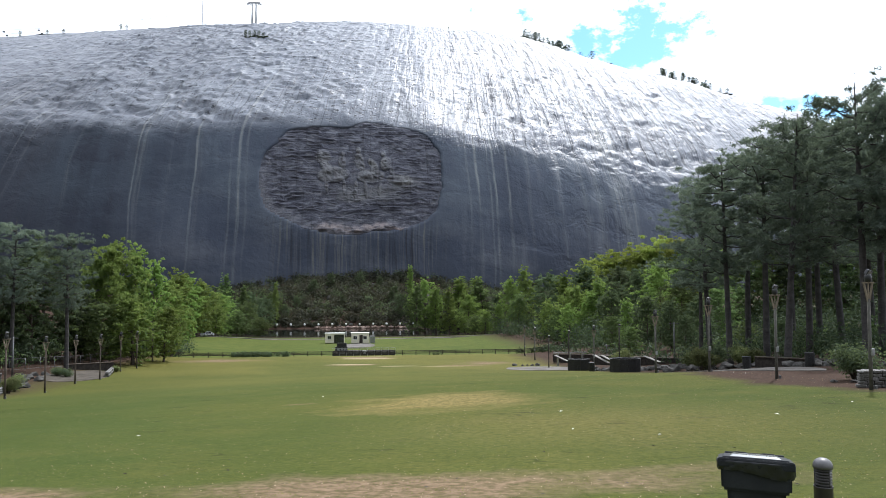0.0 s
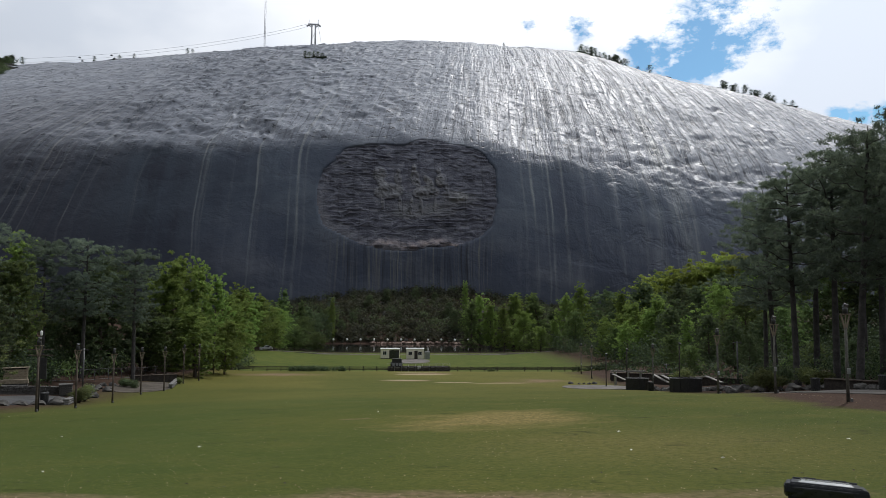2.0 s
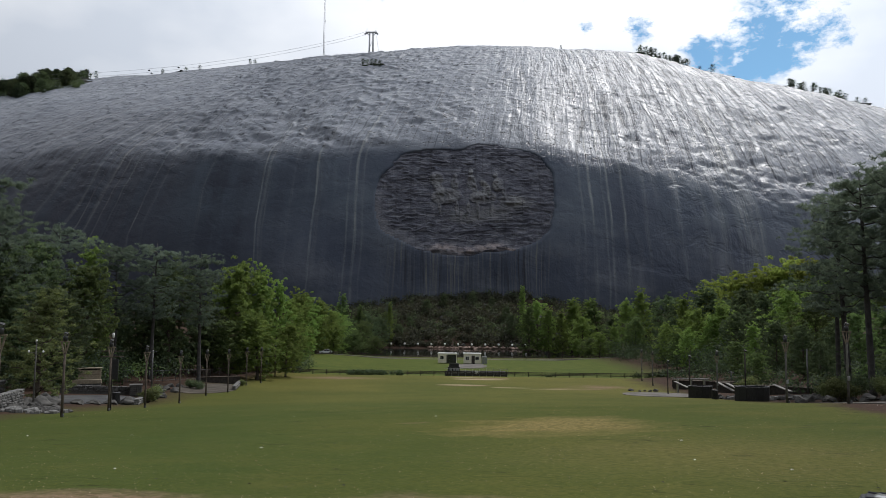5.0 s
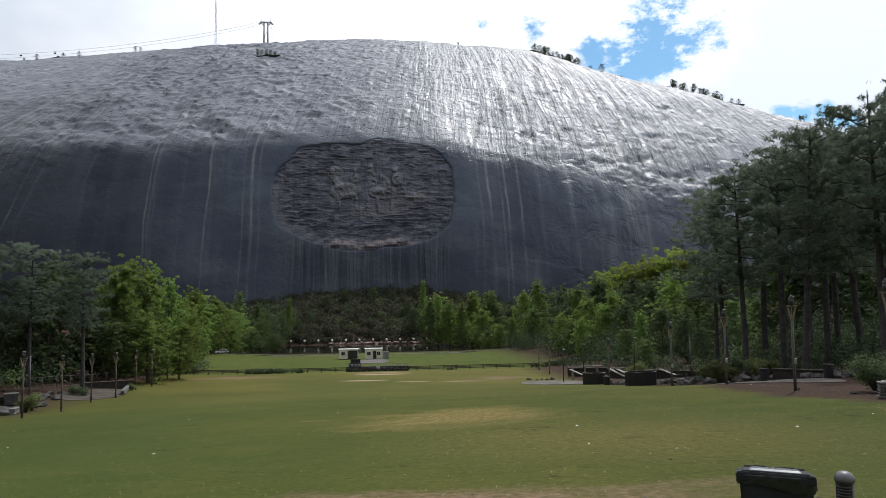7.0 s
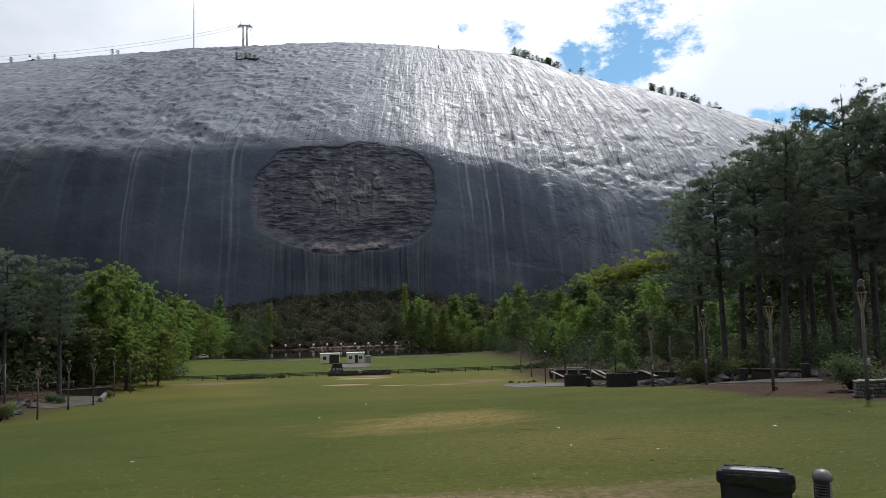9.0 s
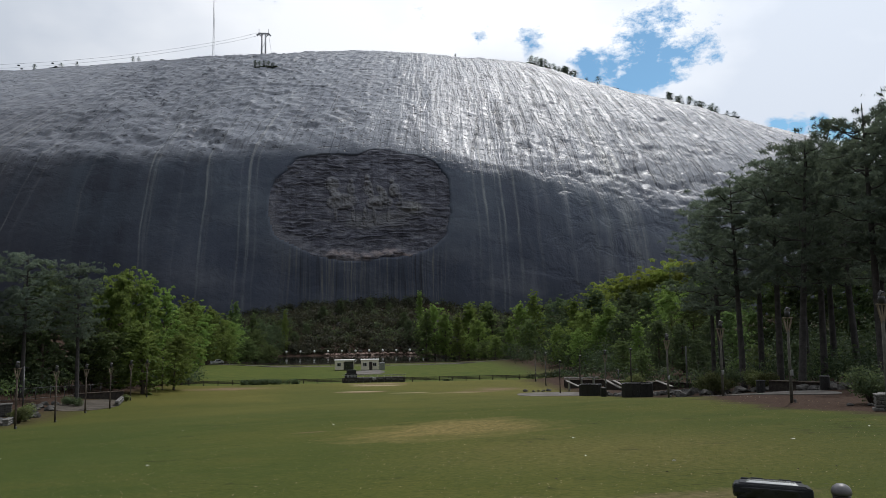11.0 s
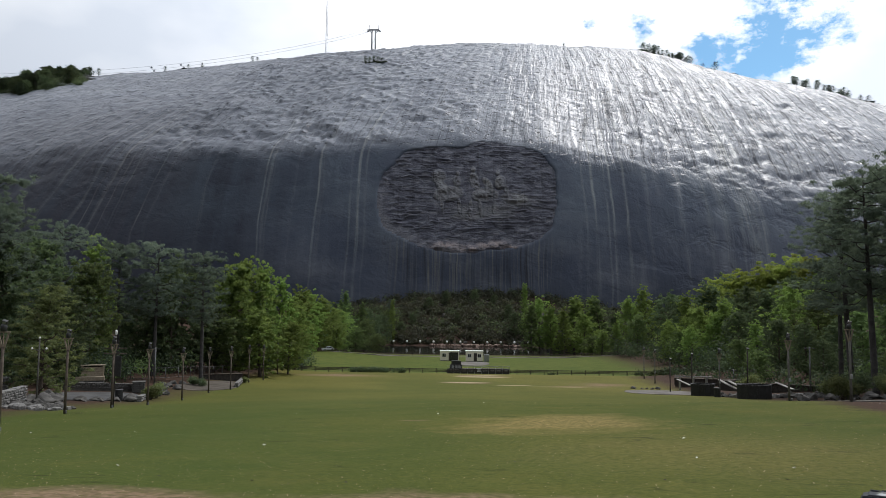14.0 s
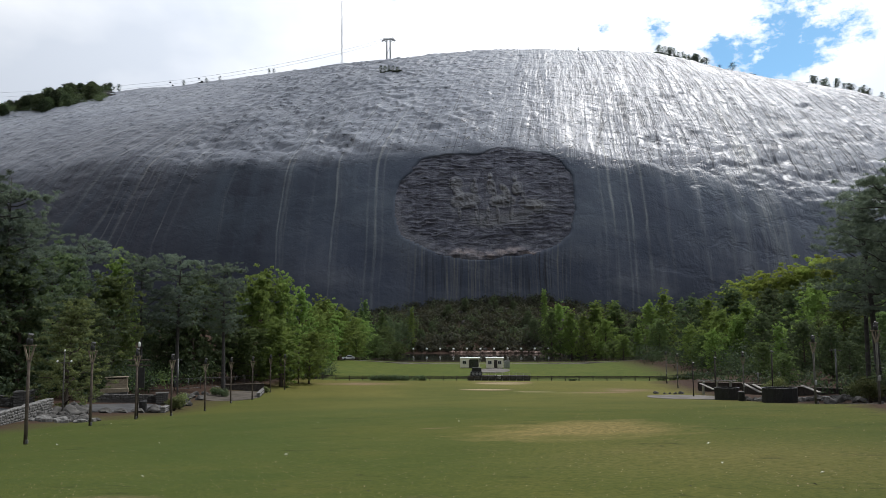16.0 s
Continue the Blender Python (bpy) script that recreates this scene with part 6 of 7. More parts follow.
def plain_pole(x, y, h, label, arm=1.0):
    root = thing("utility_pole", x, y, gz(x, y), label, "pole")
    part("pole", tube(bmesh.new(), [(0, 0, -0.2), (0, 0, h)], [0.09, 0.07], 10), DULL_METAL, root)
    part("crossarm", beam(bmesh.new(), (-arm / 2, 0, h - 0.1), (arm / 2, 0, h - 0.1), 0.06), DULL_METAL, root)
    for s in (-1, 1):
        part("lamp_head", box(bmesh.new(), s * arm / 2 - 0.1, -0.14, h - 0.2, s * arm / 2 + 0.1, 0.1, h - 0.12, 0.01), BLACK_METAL, root)
    return root


plain_pole(34.7, 74.5, 4.5, "thin grey pole with a short crossarm", 0.9)
plain_pole(34.4, 95.0, 1.8, "thin grey pole with a short crossarm", 0.5)
plain_pole(-33.9, 75.0, 4.0, "thin grey pole with a short crossarm", 0.7)


def post_light(x, y, h):
    """A slim dark post with one tilted floodlight on a short stem."""
    root = thing("post_light", x, y, gz(x, y), "slim dark timber post with a small floodlight on top", "lamp", "slim posts round the enclosures")
    part("post", tube(bmesh.new(), [(0, 0, -0.2), (0, 0, h * 0.5), (0.02, 0, h - 0.25)], [0.085, 0.075, 0.07], 10), DARK_WOOD, root)
    part("stem", beam(bmesh.new(), (0.02, 0, h - 0.26), (0.05, 0, h - 0.08), 0.04), BLACK_METAL, root)
    bm = box(bmesh.new(), -0.13, -0.09, -0.08, 0.13, 0.09, 0.08, 0.03)
    bm.transform(pose(0.06, 0.0, h - 0.06, 20, 15, 0))
    part("floodlight", bm, BLACK_METAL, root, "small dark floodlight")
    return root


post_light(24.4, 80.0, 4.4)
post_light(28.2, 74.0, 4.8)
post_light(23.2, 84.3, 3.9)


def speaker_post(x, y):
    root = thing("loudspeaker_post", x, y, gz(x, y), "dark loudspeaker column on a post with crossarms", "loudspeaker")
    part("post", tube(bmesh.new(), [(0, 0, -0.2), (0, 0, 4.95)], [0.07, 0.05], 8), DARK_WOOD, root)
    part("cabinet", box(bmesh.new(), 0.1, -0.16, 2.1, 0.5, -0.07, 3.5, 0.02), BLACK_METAL, root, "black column loudspeaker")
    for z in (3.62, 4.0):
        part("crossarm", box(bmesh.new(), -0.8, -0.05, z, 0.8, 0.05, z + 0.07, 0.01), POLE_WOOD, root)
    part("lamp", lathe(bmesh.new(), [(0.04, 4.95), (0.075, 4.99), (0.075, 5.25), (0.03, 5.3)], 12), WHITE, root, "white lamp")
    return root


speaker_post(-24.76, 48.5)


def notice_board(x, y, turn=0):
    root = thing("notice_board", x, y, gz(x, y), "small yellow notice board in a dark timber frame", "sign", "", turn)
    for s in (-1, 1):
        part("post", box(bmesh.new(), s * 0.62 - 0.06, -0.06, -0.2, s * 0.62 + 0.06, 0.06, 1.45, 0.01), DARK_WOOD, root)
    part("frame", box(bmesh.new(), -0.56, -0.04, 0.55, 0.56, 0.04, 1.4, 0.02), DARK_WOOD, root)
    part("panel", box(bmesh.new(), -0.42, -0.052, 0.66, 0.42, -0.043, 1.3), plain("yellow_sign", (0.42, 0.27, 0.07), (0.5, 0.34, 0.1), 5, 0.5), root, "yellow panel")
    for k in range(3):
        part("text_bar", box(bmesh.new(), -0.3, -0.058, 1.14 - k * 0.16, 0.3 - 0.1 * k, -0.054, 1.18 - k * 0.16), DARK_WOOD, root)
    return root


notice_board(-34.6, 104.5, 8)


def timber_counter(x, y, turn):
    """A low pale timber counter with a plank top and a step before it."""
    root = thing("timber_counter", x, y, gz(x, y) + 1.1, "low pale timber counter on the terrace", "counter", "", turn)
    for sx in (-1.25, 1.25):
        part("post", box(bmesh.new(), sx - 0.08, -0.4, -2.0, sx + 0.08, 0.4, 1.32, 0.012), PALE_WOOD, root)
    for k in range(4):
        part("board", box(bmesh.new(), -1.17, -0.36, 0.12 + k * 0.27, 1.17, -0.31, 0.37 + k * 0.27, 0.01), PALE_WOOD, root)
    part("back_panel", box(bmesh.new(), -1.17, 0.3, -1.0, 1.17, 0.36, 1.28, 0.01), DARK_WOOD, root)
    part("top", box(bmesh.new(), -1.45, -0.5, 1.322, 1.45, 0.5, 1.4, 0.015), PALE_WOOD, root)
    part("step", box(bmesh.new(), -1.9, -1.3, -0.3, 1.5, -0.55, 0.14, 0.02), PALE_WOOD, root)
    part("plinth", box(bmesh.new(), -1.8, -1.2, -2.2, 1.4, 0.4, -0.302, 0.05), DARK_STONE, root, "dark stone plinth")
    return root


counter = timber_counter(-35.8, 66.0, 24)
counter.scale = (0.72, 0.72, 0.82)


def pipe_rack(x, y):
    root = thing("pale_beam", x, y, gz(x, y) + 1.1, "long pale metal beam lying on trestles", "beam")
    part("rail", box(bmesh.new(), -2.2, -0.12, 0.5, 2.2, 0.12, 0.64, 0.02), PAVING, root)
    for s in (-1.6, 0, 1.6):
        part("trestle", box(bmesh.new(), s - 0.06, -0.3, -1.3, s + 0.06, 0.3, 0.498, 0.01), GREY_METAL, root)
    return root


pipe_rack(27.0, 88.0)


def leaning_plank(a, b):
    root = thing("leaning_plank", 0, 0, 0, "grey weathered plank leaning over the rubble", "plank", "planks on the rubble")
    bm = beam(bmesh.new(), a, b, 0.3, 0.07)
    part("board", bm, PAVING, root)
    part("batten", beam(bmesh.new(), Vector(a) + Vector((0.05, -0.05, -0.09)), Vector(b) + Vector((0.05, -0.05, -0.09)), 0.08, 0.1), DARK_WOOD, root)
    return root


for a, b in (((21.91, 77.0, -6.14), (22.72, 75.0, -6.56)), ((24.99, 73.0, -5.73), (25.56, 70.0, -6.27)), ((29.36, 70.0, -5.62), (29.44, 66.5, -5.85)), ((25.58, 72.0, -5.73), (25.46, 69.0, -5.89))):
    leaning_plank(a, b)


# ---- fences ----
def post_fence(name, x0, x1, y_of, h, step, label, rails=(0.35, 0.8), material=None):
    root = thing(name, 0, 0, 0, label, "fence")
    n = round((x1 - x0) / step)
    pts = [(x0 + (x1 - x0) * k / n, y_of(x0 + (x1 - x0) * k / n)) for k in range(n + 1)]
    for x, y in pts:
        part("post", box(bmesh.new(), x - 0.06, y - 0.06, gz(x, y) - 0.2, x + 0.06, y + 0.06, gz(x, y) + h, 0.008), material or DARK_WOOD, root)
    for (xa, ya), (xb, yb) in zip(pts, pts[1:]):
        for z in rails:
            part("rail", beam(bmesh.new(), (xa, ya - 0.08, gz(xa, ya) + h * z), (xb, yb - 0.08, gz(xb, yb) + h * z), 0.035, 0.11), material or DARK_WOOD, root)
    return root


post_fence("lawn_fence", -34, 40, lambda x: 115.5 - 0.0016 * x * x, 0.85, 2.2, "dark timber post and rail fence across the lawn", (0.4, 0.62, 0.84))
post_fence("pond_fence", -52, 48, lambda x: 211.5 + 0.8 * math.sin(x * 0.08), 1.0, 3.4, "low timber rail fence along the pond path", (0.5, 0.85), POLE_WOOD)
WIRE = plain("galvanised_wire", (0.10, 0.102, 0.105), (0.17, 0.172, 0.175), 5.0, 0.5, 0.6, 0.1, 40.0)


def wire_fence(points, h, label):
    root = thing("wire_fence", 0, 0, 0, label, "fence")
    for (xa, ya), (xb, yb) in zip(points, points[1:]):
        n = max(1, round(math.hypot(xb - xa, yb - ya) / 2.6))
        for k in range(n + 1):
            x, y = xa + (xb - xa) * k / n, ya + (yb - ya) * k / n
            part("post", tube(bmesh.new(), [(x, y, gz(x, y) - 0.2), (x, y, gz(x, y) + h)], [0.035, 0.035], 6), WIRE, root)
            if k < n:
                u, v = xa + (xb - xa) * (k + 1) / n, ya + (yb - ya) * (k + 1) / n
                for z in (0.12, 1.0):
                    part("rail", tube(bmesh.new(), [(x, y, gz(x, y) + h * z), (u, v, gz(u, v) + h * z)], [0.02, 0.02], 5), WIRE, root)
                bm = bmesh.new()
                for j in range(1, 9):
                    s = j / 9
                    p, q = x + (u - x) * s, y + (v - y) * s
                    tube(bm, [(p, q, gz(p, q) + h * 0.12), (p, q, gz(p, q) + h)], [0.006, 0.006], 4, False)
                part("mesh_wire", bm, WIRE, root)
    return root


wire_fence([(-44.0, 70.0), (-36.5, 80.0), (-33.8, 92.0), (-33.0, 100.0)], 1.3, "galvanised wire fence in front of the trees")


# ---- stage, cabins and car on the far lawn ----
def stage():
    root = thing("stage_barrier", 0, 0, gz(1, 118) + 0.5, "long dark barrier of panels with a rail before the cabins", "barrier")
    for k in range(9):
        a = -4.0 + k * 1.14
        part("panel", box(bmesh.new(), a, 116.9, -0.8, a + 1.08, 117.0, 0.55, 0.012), BLACK_METAL, root)
        part("post", box(bmesh.new(), a + 1.08, 116.86, -0.8, a + 1.14, 117.04, 0.98, 0.008), GREY_METAL, root)
    part("top_rail", box(bmesh.new(), -4.05, 116.9, 0.92, 6.3, 116.97, 0.98, 0.008), GREY_METAL, root)
    part("deck", box(bmesh.new(), -3.8, 117.1, -0.9, 6.1, 121.0, 0.30, 0.02), DARK_WOOD, root, "dark deck")
    for k in range(9):
        for j in range(2):
            part("panel_stripe", box(bmesh.new(), -3.85 + k * 1.14, 116.875, 0.08 + j * 0.24, -3.15 + k * 1.14, 116.896, 0.14 + j * 0.24), PAVING, root, "pale stripe")
    part("banner", box(bmesh.new(), 0.8, 116.86, 0.12, 1.5, 116.895, 0.62), WHITE, root, "pale notice")
    return root


def console(x, y, z):
    root = thing("equipment_case", x, y, z, "stack of black equipment cases on the deck", "case")
    part("lower_case", box(bmesh.new(), -1.0, -0.5, 0, 1.0, 0.5, 0.75, 0.03), BLACK_METAL, root)
    part("upper_case", box(bmesh.new(), -0.75, -0.4, 0.752, 0.85, 0.4, 1.35, 0.03), BLACK_METAL, root)
    for s in (-0.5, 0.1, 0.6):
        part("front_plate", box(bmesh.new(), s - 0.2, -0.51, 0.15, s + 0.2, -0.503, 0.6), GREY_METAL, root)
    part("canopy_bar", beam(bmesh.new(), (-0.7, -0.45, 1.36), (0.8, -0.45, 1.36), 0.04), GREY_METAL, root)
    return root


stage()
console(-2.6, 119.3, gz(1, 118) + 0.802)
CREAM = plain("cream_panel", (0.66, 0.62, 0.50), (0.74, 0.70, 0.58), 1.2, 0.5, 0, 0.05, 14.0)


def cabin(x0, x1, y, h, porch=False):
    w = x1 - x0
    root = thing("site_cabin", x0, y, gz((x0 + x1) / 2, y), "cream prefabricated site cabin with dark door and windows", "cabin", "site cabins")
    part("wall", box(bmesh.new(), 0, 0, 0.12, w, 2.4, h - 0.1, 0.02), CREAM, root)
    part("base", box(bmesh.new(), 0.05, 0.05, -0.4, w - 0.05, 2.35, 0.118), DARK_WOOD, root)
    part("roof", box(bmesh.new(), -0.12, -0.15, h - 0.098, w + 0.12, 2.55, h + 0.04, 0.02), WHITE, root)
    door = part("door", box(bmesh.new(), w * 0.46, -0.05, 0.14, w * 0.46 + 0.85, -0.004, 2.15, 0.01), DARK_WOOD, root, "dark door")
    part("handle", box(bmesh.new(), w * 0.46 + 0.7, -0.08, 1.0, w * 0.46 + 0.76, -0.052, 1.14), GREY_METAL, door)
    if porch:
        # no opening here: a thin dark panel stands for its shade
        part("porch", box(bmesh.new(), w * 0.52, -0.06, 0.15, w - 0.12, -0.052, h - 0.35), GLASS_DARK, root, "flat dark panel in place of a shaded opening")
    for c in (0.22,) if porch else (0.22, 0.78):
        win = part("window", box(bmesh.new(), w * c - 0.5, -0.04, 1.0, w * c + 0.5, -0.004, 1.95, 0.008), WHITE, root)
        for k in (0, 1):
            part("pane", box(bmesh.new(), w * c - 0.44 + k * 0.45, -0.05, 1.06, w * c - 0.02 + k * 0.45, -0.042, 1.89), GLASS_DARK, win)
    for k in range(1, 6):
        part("seam", box(bmesh.new(), w * k / 6 - 0.015, -0.018, 0.16, w * k / 6 + 0.015, -0.003, h - 0.11), CREAM, root)
    return root


cabin(-8.2, -3.3, 185, 2.6, True)
cabin(-1.5, 3.0, 184, 2.7)
cab = thing("utility_cabinet", 3.9, 184.5, gz(3.9, 184.5), "grey steel utility cabinet beside a cabin", "cabinet")
part("body", box(bmesh.new(), -0.7, -0.6, -0.3, 0.7, 0.6, 1.9, 0.03), GREY_METAL, cab)
part("door", box(bmesh.new(), -0.62, -0.63, 0.1, -0.02, -0.603, 1.8, 0.01), GREY_METAL, cab)
part("door", box(bmesh.new(), 0.02, -0.63, 0.1, 0.62, -0.603, 1.8, 0.01), GREY_METAL, cab)


def car(x, y, turn):
    root = thing("car", x, y, gz(x, y) + 0.02, "white compact car parked on the path by the trees", "car", "", turn)
    paint = plain("white_car_paint", (0.84, 0.85, 0.86), (0.9, 0.9, 0.9), 2.0, 0.2, 0, 0.02, 20.0, 0.6)
    bm = bmesh.new()
    prof = [(-2.1, 0.32), (-2.15, 0.62), (-2.0, 0.86), (-1.1, 0.95), (-0.4, 1.42), (0.9, 1.46), (1.7, 1.0), (2.1, 0.92), (2.15, 0.5), (2.05, 0.32)]
    left = [bm.verts.new((a, -0.86 + 0.12 * max(0, b - 0.95) / 0.5, b)) for a, b in prof]
    right = [bm.verts.new((a, 0.86 - 0.12 * max(0, b - 0.95) / 0.5, b)) for a, b in prof]
    bm.faces.new(left)
    bm.faces.new(right[::-1])
    for k in range(len(prof)):
        j = (k + 1) % len(prof)
        bm.faces.new((left[k], right[k], right[j], left[j]))
    bmesh.ops.bevel(bm, geom=list(bm.edges), offset=0.05, segments=2, affect="EDGES")
    bmesh.ops.recalc_face_normals(bm, faces=list(bm.faces))
    part("body", bm, paint, root)
    for s in (-1, 1):
        bm = bmesh.new()
        bm.faces.new([bm.verts.new(p) for p in ((-0.85, s * 0.866, 0.98), (0.0, s * 0.866, 0.98), (0.0, s * 0.80, 1.36), (-0.35, s * 0.80, 1.36))])
        bm.faces.new([bm.verts.new(p) for p in ((0.1, s * 0.866, 0.98), (1.35, s * 0.866, 1.0), (0.85, s * 0.80, 1.38), (0.1, s * 0.80, 1.37))])
        bmesh.ops.solidify(bm, geom=list(bm.faces), thickness=0.02)
        part("side_window", bm, GLASS_DARK, root)
    for name, a, b in (("windscreen", (-1.12, 0.965), (-0.44, 1.40)), ("rear_window", (0.98, 1.42), (1.66, 1.03))):
        bm = bmesh.new()
        bm.faces.new([bm.verts.new(p) for p in ((a[0] - 0.02, -0.66, a[1] + 0.02), (a[0] - 0.02, 0.66, a[1] + 0.02), (b[0] - 0.02, 0.6, b[1] + 0.02), (b[0] - 0.02, -0.6, b[1] + 0.02))])
        bmesh.ops.solidify(bm, geom=list(bm.faces), thickness=0.02)
        part(name, bm, GLASS_DARK, root)
    for wx in (-1.35, 1.35):
        for s in (-1, 1):
            bm = lathe(bmesh.new(), [(0.18, -0.1), (0.31, -0.1), (0.33, -0.07), (0.33, 0.07), (0.31, 0.1), (0.18, 0.1)], 18)
            bm.transform(pose(wx, s * 0.8, 0.33, 90, 0, 0))
            wheel = part("wheel", bm, RUBBER, root)
            bm = lathe(bmesh.new(), [(0.02, -0.105), (0.17, -0.102), (0.17, 0.102), (0.02, 0.105)], 12)
            bm.transform(pose(wx, s * 0.8, 0.33, 90, 0, 0))
            part("rim", bm, GREY_METAL, wheel)
    for s in (-1, 1):
        part("headlight", box(bmesh.new(), -2.15, s * 0.62 - 0.16, 0.62, -2.02, s * 0.62 + 0.16, 0.78, 0.02), GREY_METAL, root)
        part("tail_light", box(bmesh.new(), 2.04, s * 0.66 - 0.12, 0.62, 2.16, s * 0.66 + 0.12, 0.85, 0.02), plain("red_lens", (0.3, 0.01, 0.01), (0.4, 0.02, 0.02), 5, 0.2), root)
    return root


parked = car(-43.5, 213.5, 28)
parked.scale = (0.88, 0.88, 0.92)

# ---- pond ----
m, t, p, _ = nodes_of("pond_water")
p.inputs["Base Color"].default_value = (0.012, 0.014, 0.012, 1)
p.inputs["Roughness"].default_value = 0.06
p.inputs["Specular IOR Level"].default_value = 0.6
bumped(t, p, noise_node(t, world_place(t), 0.8, 3.0, 0.5, (1, 2.5, 1)), 0.12, 0.1)
bm = bmesh.new()
bmesh.ops.create_grid(bm, x_segments=30, y_segments=12, size=1, matrix=Matrix.LocRotScale((8, 260, -15.45), None, (80, 28, 1)))
tagged(part("water", bm, m), "dark still pond water below the cliff", "pond", "", "structure")


def shore_lamp(x, y):
    root = thing("shore_lamp", x, y, -15.2, "short post with a white globe on the pond bank", "lamp", "globe lamps along the pond")
    part("post", tube(bmesh.new(), [(0, 0, -0.6), (0, 0, 1.1)], [0.09, 0.08], 8), POLE_WOOD, root)
    part("globe", lathe(bmesh.new(), [(0.1, 1.1), (0.34, 1.25), (0.44, 1.55), (0.34, 1.85), (0.1, 2.0)], 14), WHITE, root)
    return root


for k in range(11):
    shore_lamp(-31.5 + k * 5.4, 285.2)
PINK = plain("bank_stone", (0.20, 0.135, 0.11), (0.36, 0.27, 0.225), 0.5, 0.85, 0, 0.5, 4.0, 0.3, 0.08)
r = random.Random(9)
bank = []
for k in range(46):
    ob = new("bank_stone", r.choice(BOULDERS).copy())
    ob.data.materials[0] = PINK
    s = r.uniform(0.8, 1.9)
    x, y = -16 + 40 * k / 46 + r.uniform(-0.6, 0.6), 286.4 + r.uniform(-0.7, 0.9)
    ob.matrix_basis = Matrix.LocRotScale((x, y, -15.3 + r.uniform(0.1, 0.6)), Euler((0, 0, r.uniform(0, 6.28))), (s * 1.3, s, s * 0.6))
    tagged(ob, "pale pinkish stone on the pond bank", "stone", "stones on the pond bank")
ob = new("pale_rock", BOULDERS[2])
ob.matrix_basis = Matrix.LocRotScale((29.0, 268.0, -15.2), Euler((0, 0, 1.0)), (2.4, 1.8, 2.6))
tagged(ob, "pale rock standing in the pond shallows", "rock")


# ---- things on the mountain ----
def crest_at(a, d=190.0):
    """A place on the dome d metres behind the brow at bearing tangent a."""
    us = np.linspace(-700, 700, 2801)
    x, y = front(us, d)
    u = us[np.argmin(np.abs(x / y - a))]
    x, y = front(u, d)
    return float(x), float(y), on_mountain(float(x), float(y))


def lattice_mast(a, h):
    x, y, z = crest_at(a, 205)
    root = thing("radio_mast", x, y, z, "tall thin lattice radio mast on the summit", "mast")
    legs = [Vector((0.75 * math.cos(k * 2.094), 0.75 * math.sin(k * 2.094), 0)) for k in range(3)]
    for leg in legs:
        part("leg", tube(bmesh.new(), [leg + Vector((0, 0, -3)), leg * 0.8 + Vector((0, 0, h))], [0.11, 0.09], 5), GREY_METAL, root)
    bm = bmesh.new()
    n = int(h / 2.2)
    for k in range(n):
        za, zb = h * k / n, h * (k + 1) / n
        for i in range(3):
            beam(bm, legs[i] * (1 - 0.2 * k / n) + Vector((0, 0, za)), legs[(i + 1) % 3] * (1 - 0.2 * k / n) + Vector((0, 0, zb)), 0.08)
    part("lattice", bm, GREY_METAL, root)
    for k in (0.3, 0.55):
        part("antenna", box(bmesh.new(), 0.6, -0.3, h * k, 1.1, 0.3, h * k + 1.2, 0.05), WHITE, root)
    return root


def cable_tower(a, h):
    x, y, z = crest_at(a, 198)
    root = thing("cableway_tower", x, y, z, "grey steel cableway tower with splayed heads on the summit", "tower")
    for s in (-1, 1):
        part("leg", tube(bmesh.new(), [(s * 1.7, 0, -3), (s * 1.5, 0, h * 0.80)], [0.8, 0.7], 8), PALE_STEEL, root)
        part("head_arm", beam(bmesh.new(), (s * 1.5, 0, h * 0.70), (s * 4.8, 0, h * 0.82), 0.6), PALE_STEEL, root)
        part("saddle", beam(bmesh.new(), (s * 3.6, 0, h * 0.83), (s * 6.0, 0, h * 0.75), 1.2), PALE_STEEL, root)
        part("spike", beam(bmesh.new(), (s * 4.0, 0, h * 0.84), (s * 4.0, 0, h * 1.0), 0.3), PALE_STEEL, root)
    part("crosshead", box(bmesh.new(), -4.8, -0.7, h * 0.80, 4.8, 0.7, h * 0.85, 0.1), PALE_STEEL, root)
    part("brace", beam(bmesh.new(), (-2.0, 0, h * 0.2), (2.0, 0, h * 0.6), 0.3), PALE_STEEL, root)
    part("ladder", beam(bmesh.new(), (3.6, 0, h * 0.9), (7.4, 0, -1.0), 0.18), GREY_METAL, root)
    part("platform", box(bmesh.new(), -3.0, -2.0, -3.0, 3.0, 2.0, 0.3, 0.1), PAVING, root)
    return root, Vector((x, y, z))


lattice_mast(-0.2165, 62)
_, tw = cable_tower(-0.1465, 24)
for k, s in enumerate((-4.6, -1.4)):
    bm = bmesh.new()
    a, b = tw + Vector((s, 0, 20.5 - 1.5 * k)), Vector((-536, 660 + 4 * k, 221.5 - 3.5 * k))
    pts = [a + (b - a) * (j / 30) - Vector((0, 0, 14 * math.sin(math.pi * (j / 30) ** 0.8))) for j in range(31)]
    tube(bm, pts, [0.09] * 31, 5, False)
    tagged(part("cableway_cable", bm, DULL_METAL), "thin dark cable running down from the tower", "cable", "cableway cables")
    for j in (12, 14):
        q = pts[j]
        root = thing("cable_roller", q.x, q.y, q.z - 1.5, "small dark roller hanger on the cable", "roller")
        part("hanger", box(bmesh.new(), -0.9, -0.4, -0.5, 0.9, 0.4, 0.5, 0.1), BLACK_METAL, root)
        part("arm", beam(bmesh.new(), (0, 0, 0.5), (0, 0, 1.5), 0.2), BLACK_METAL, root)

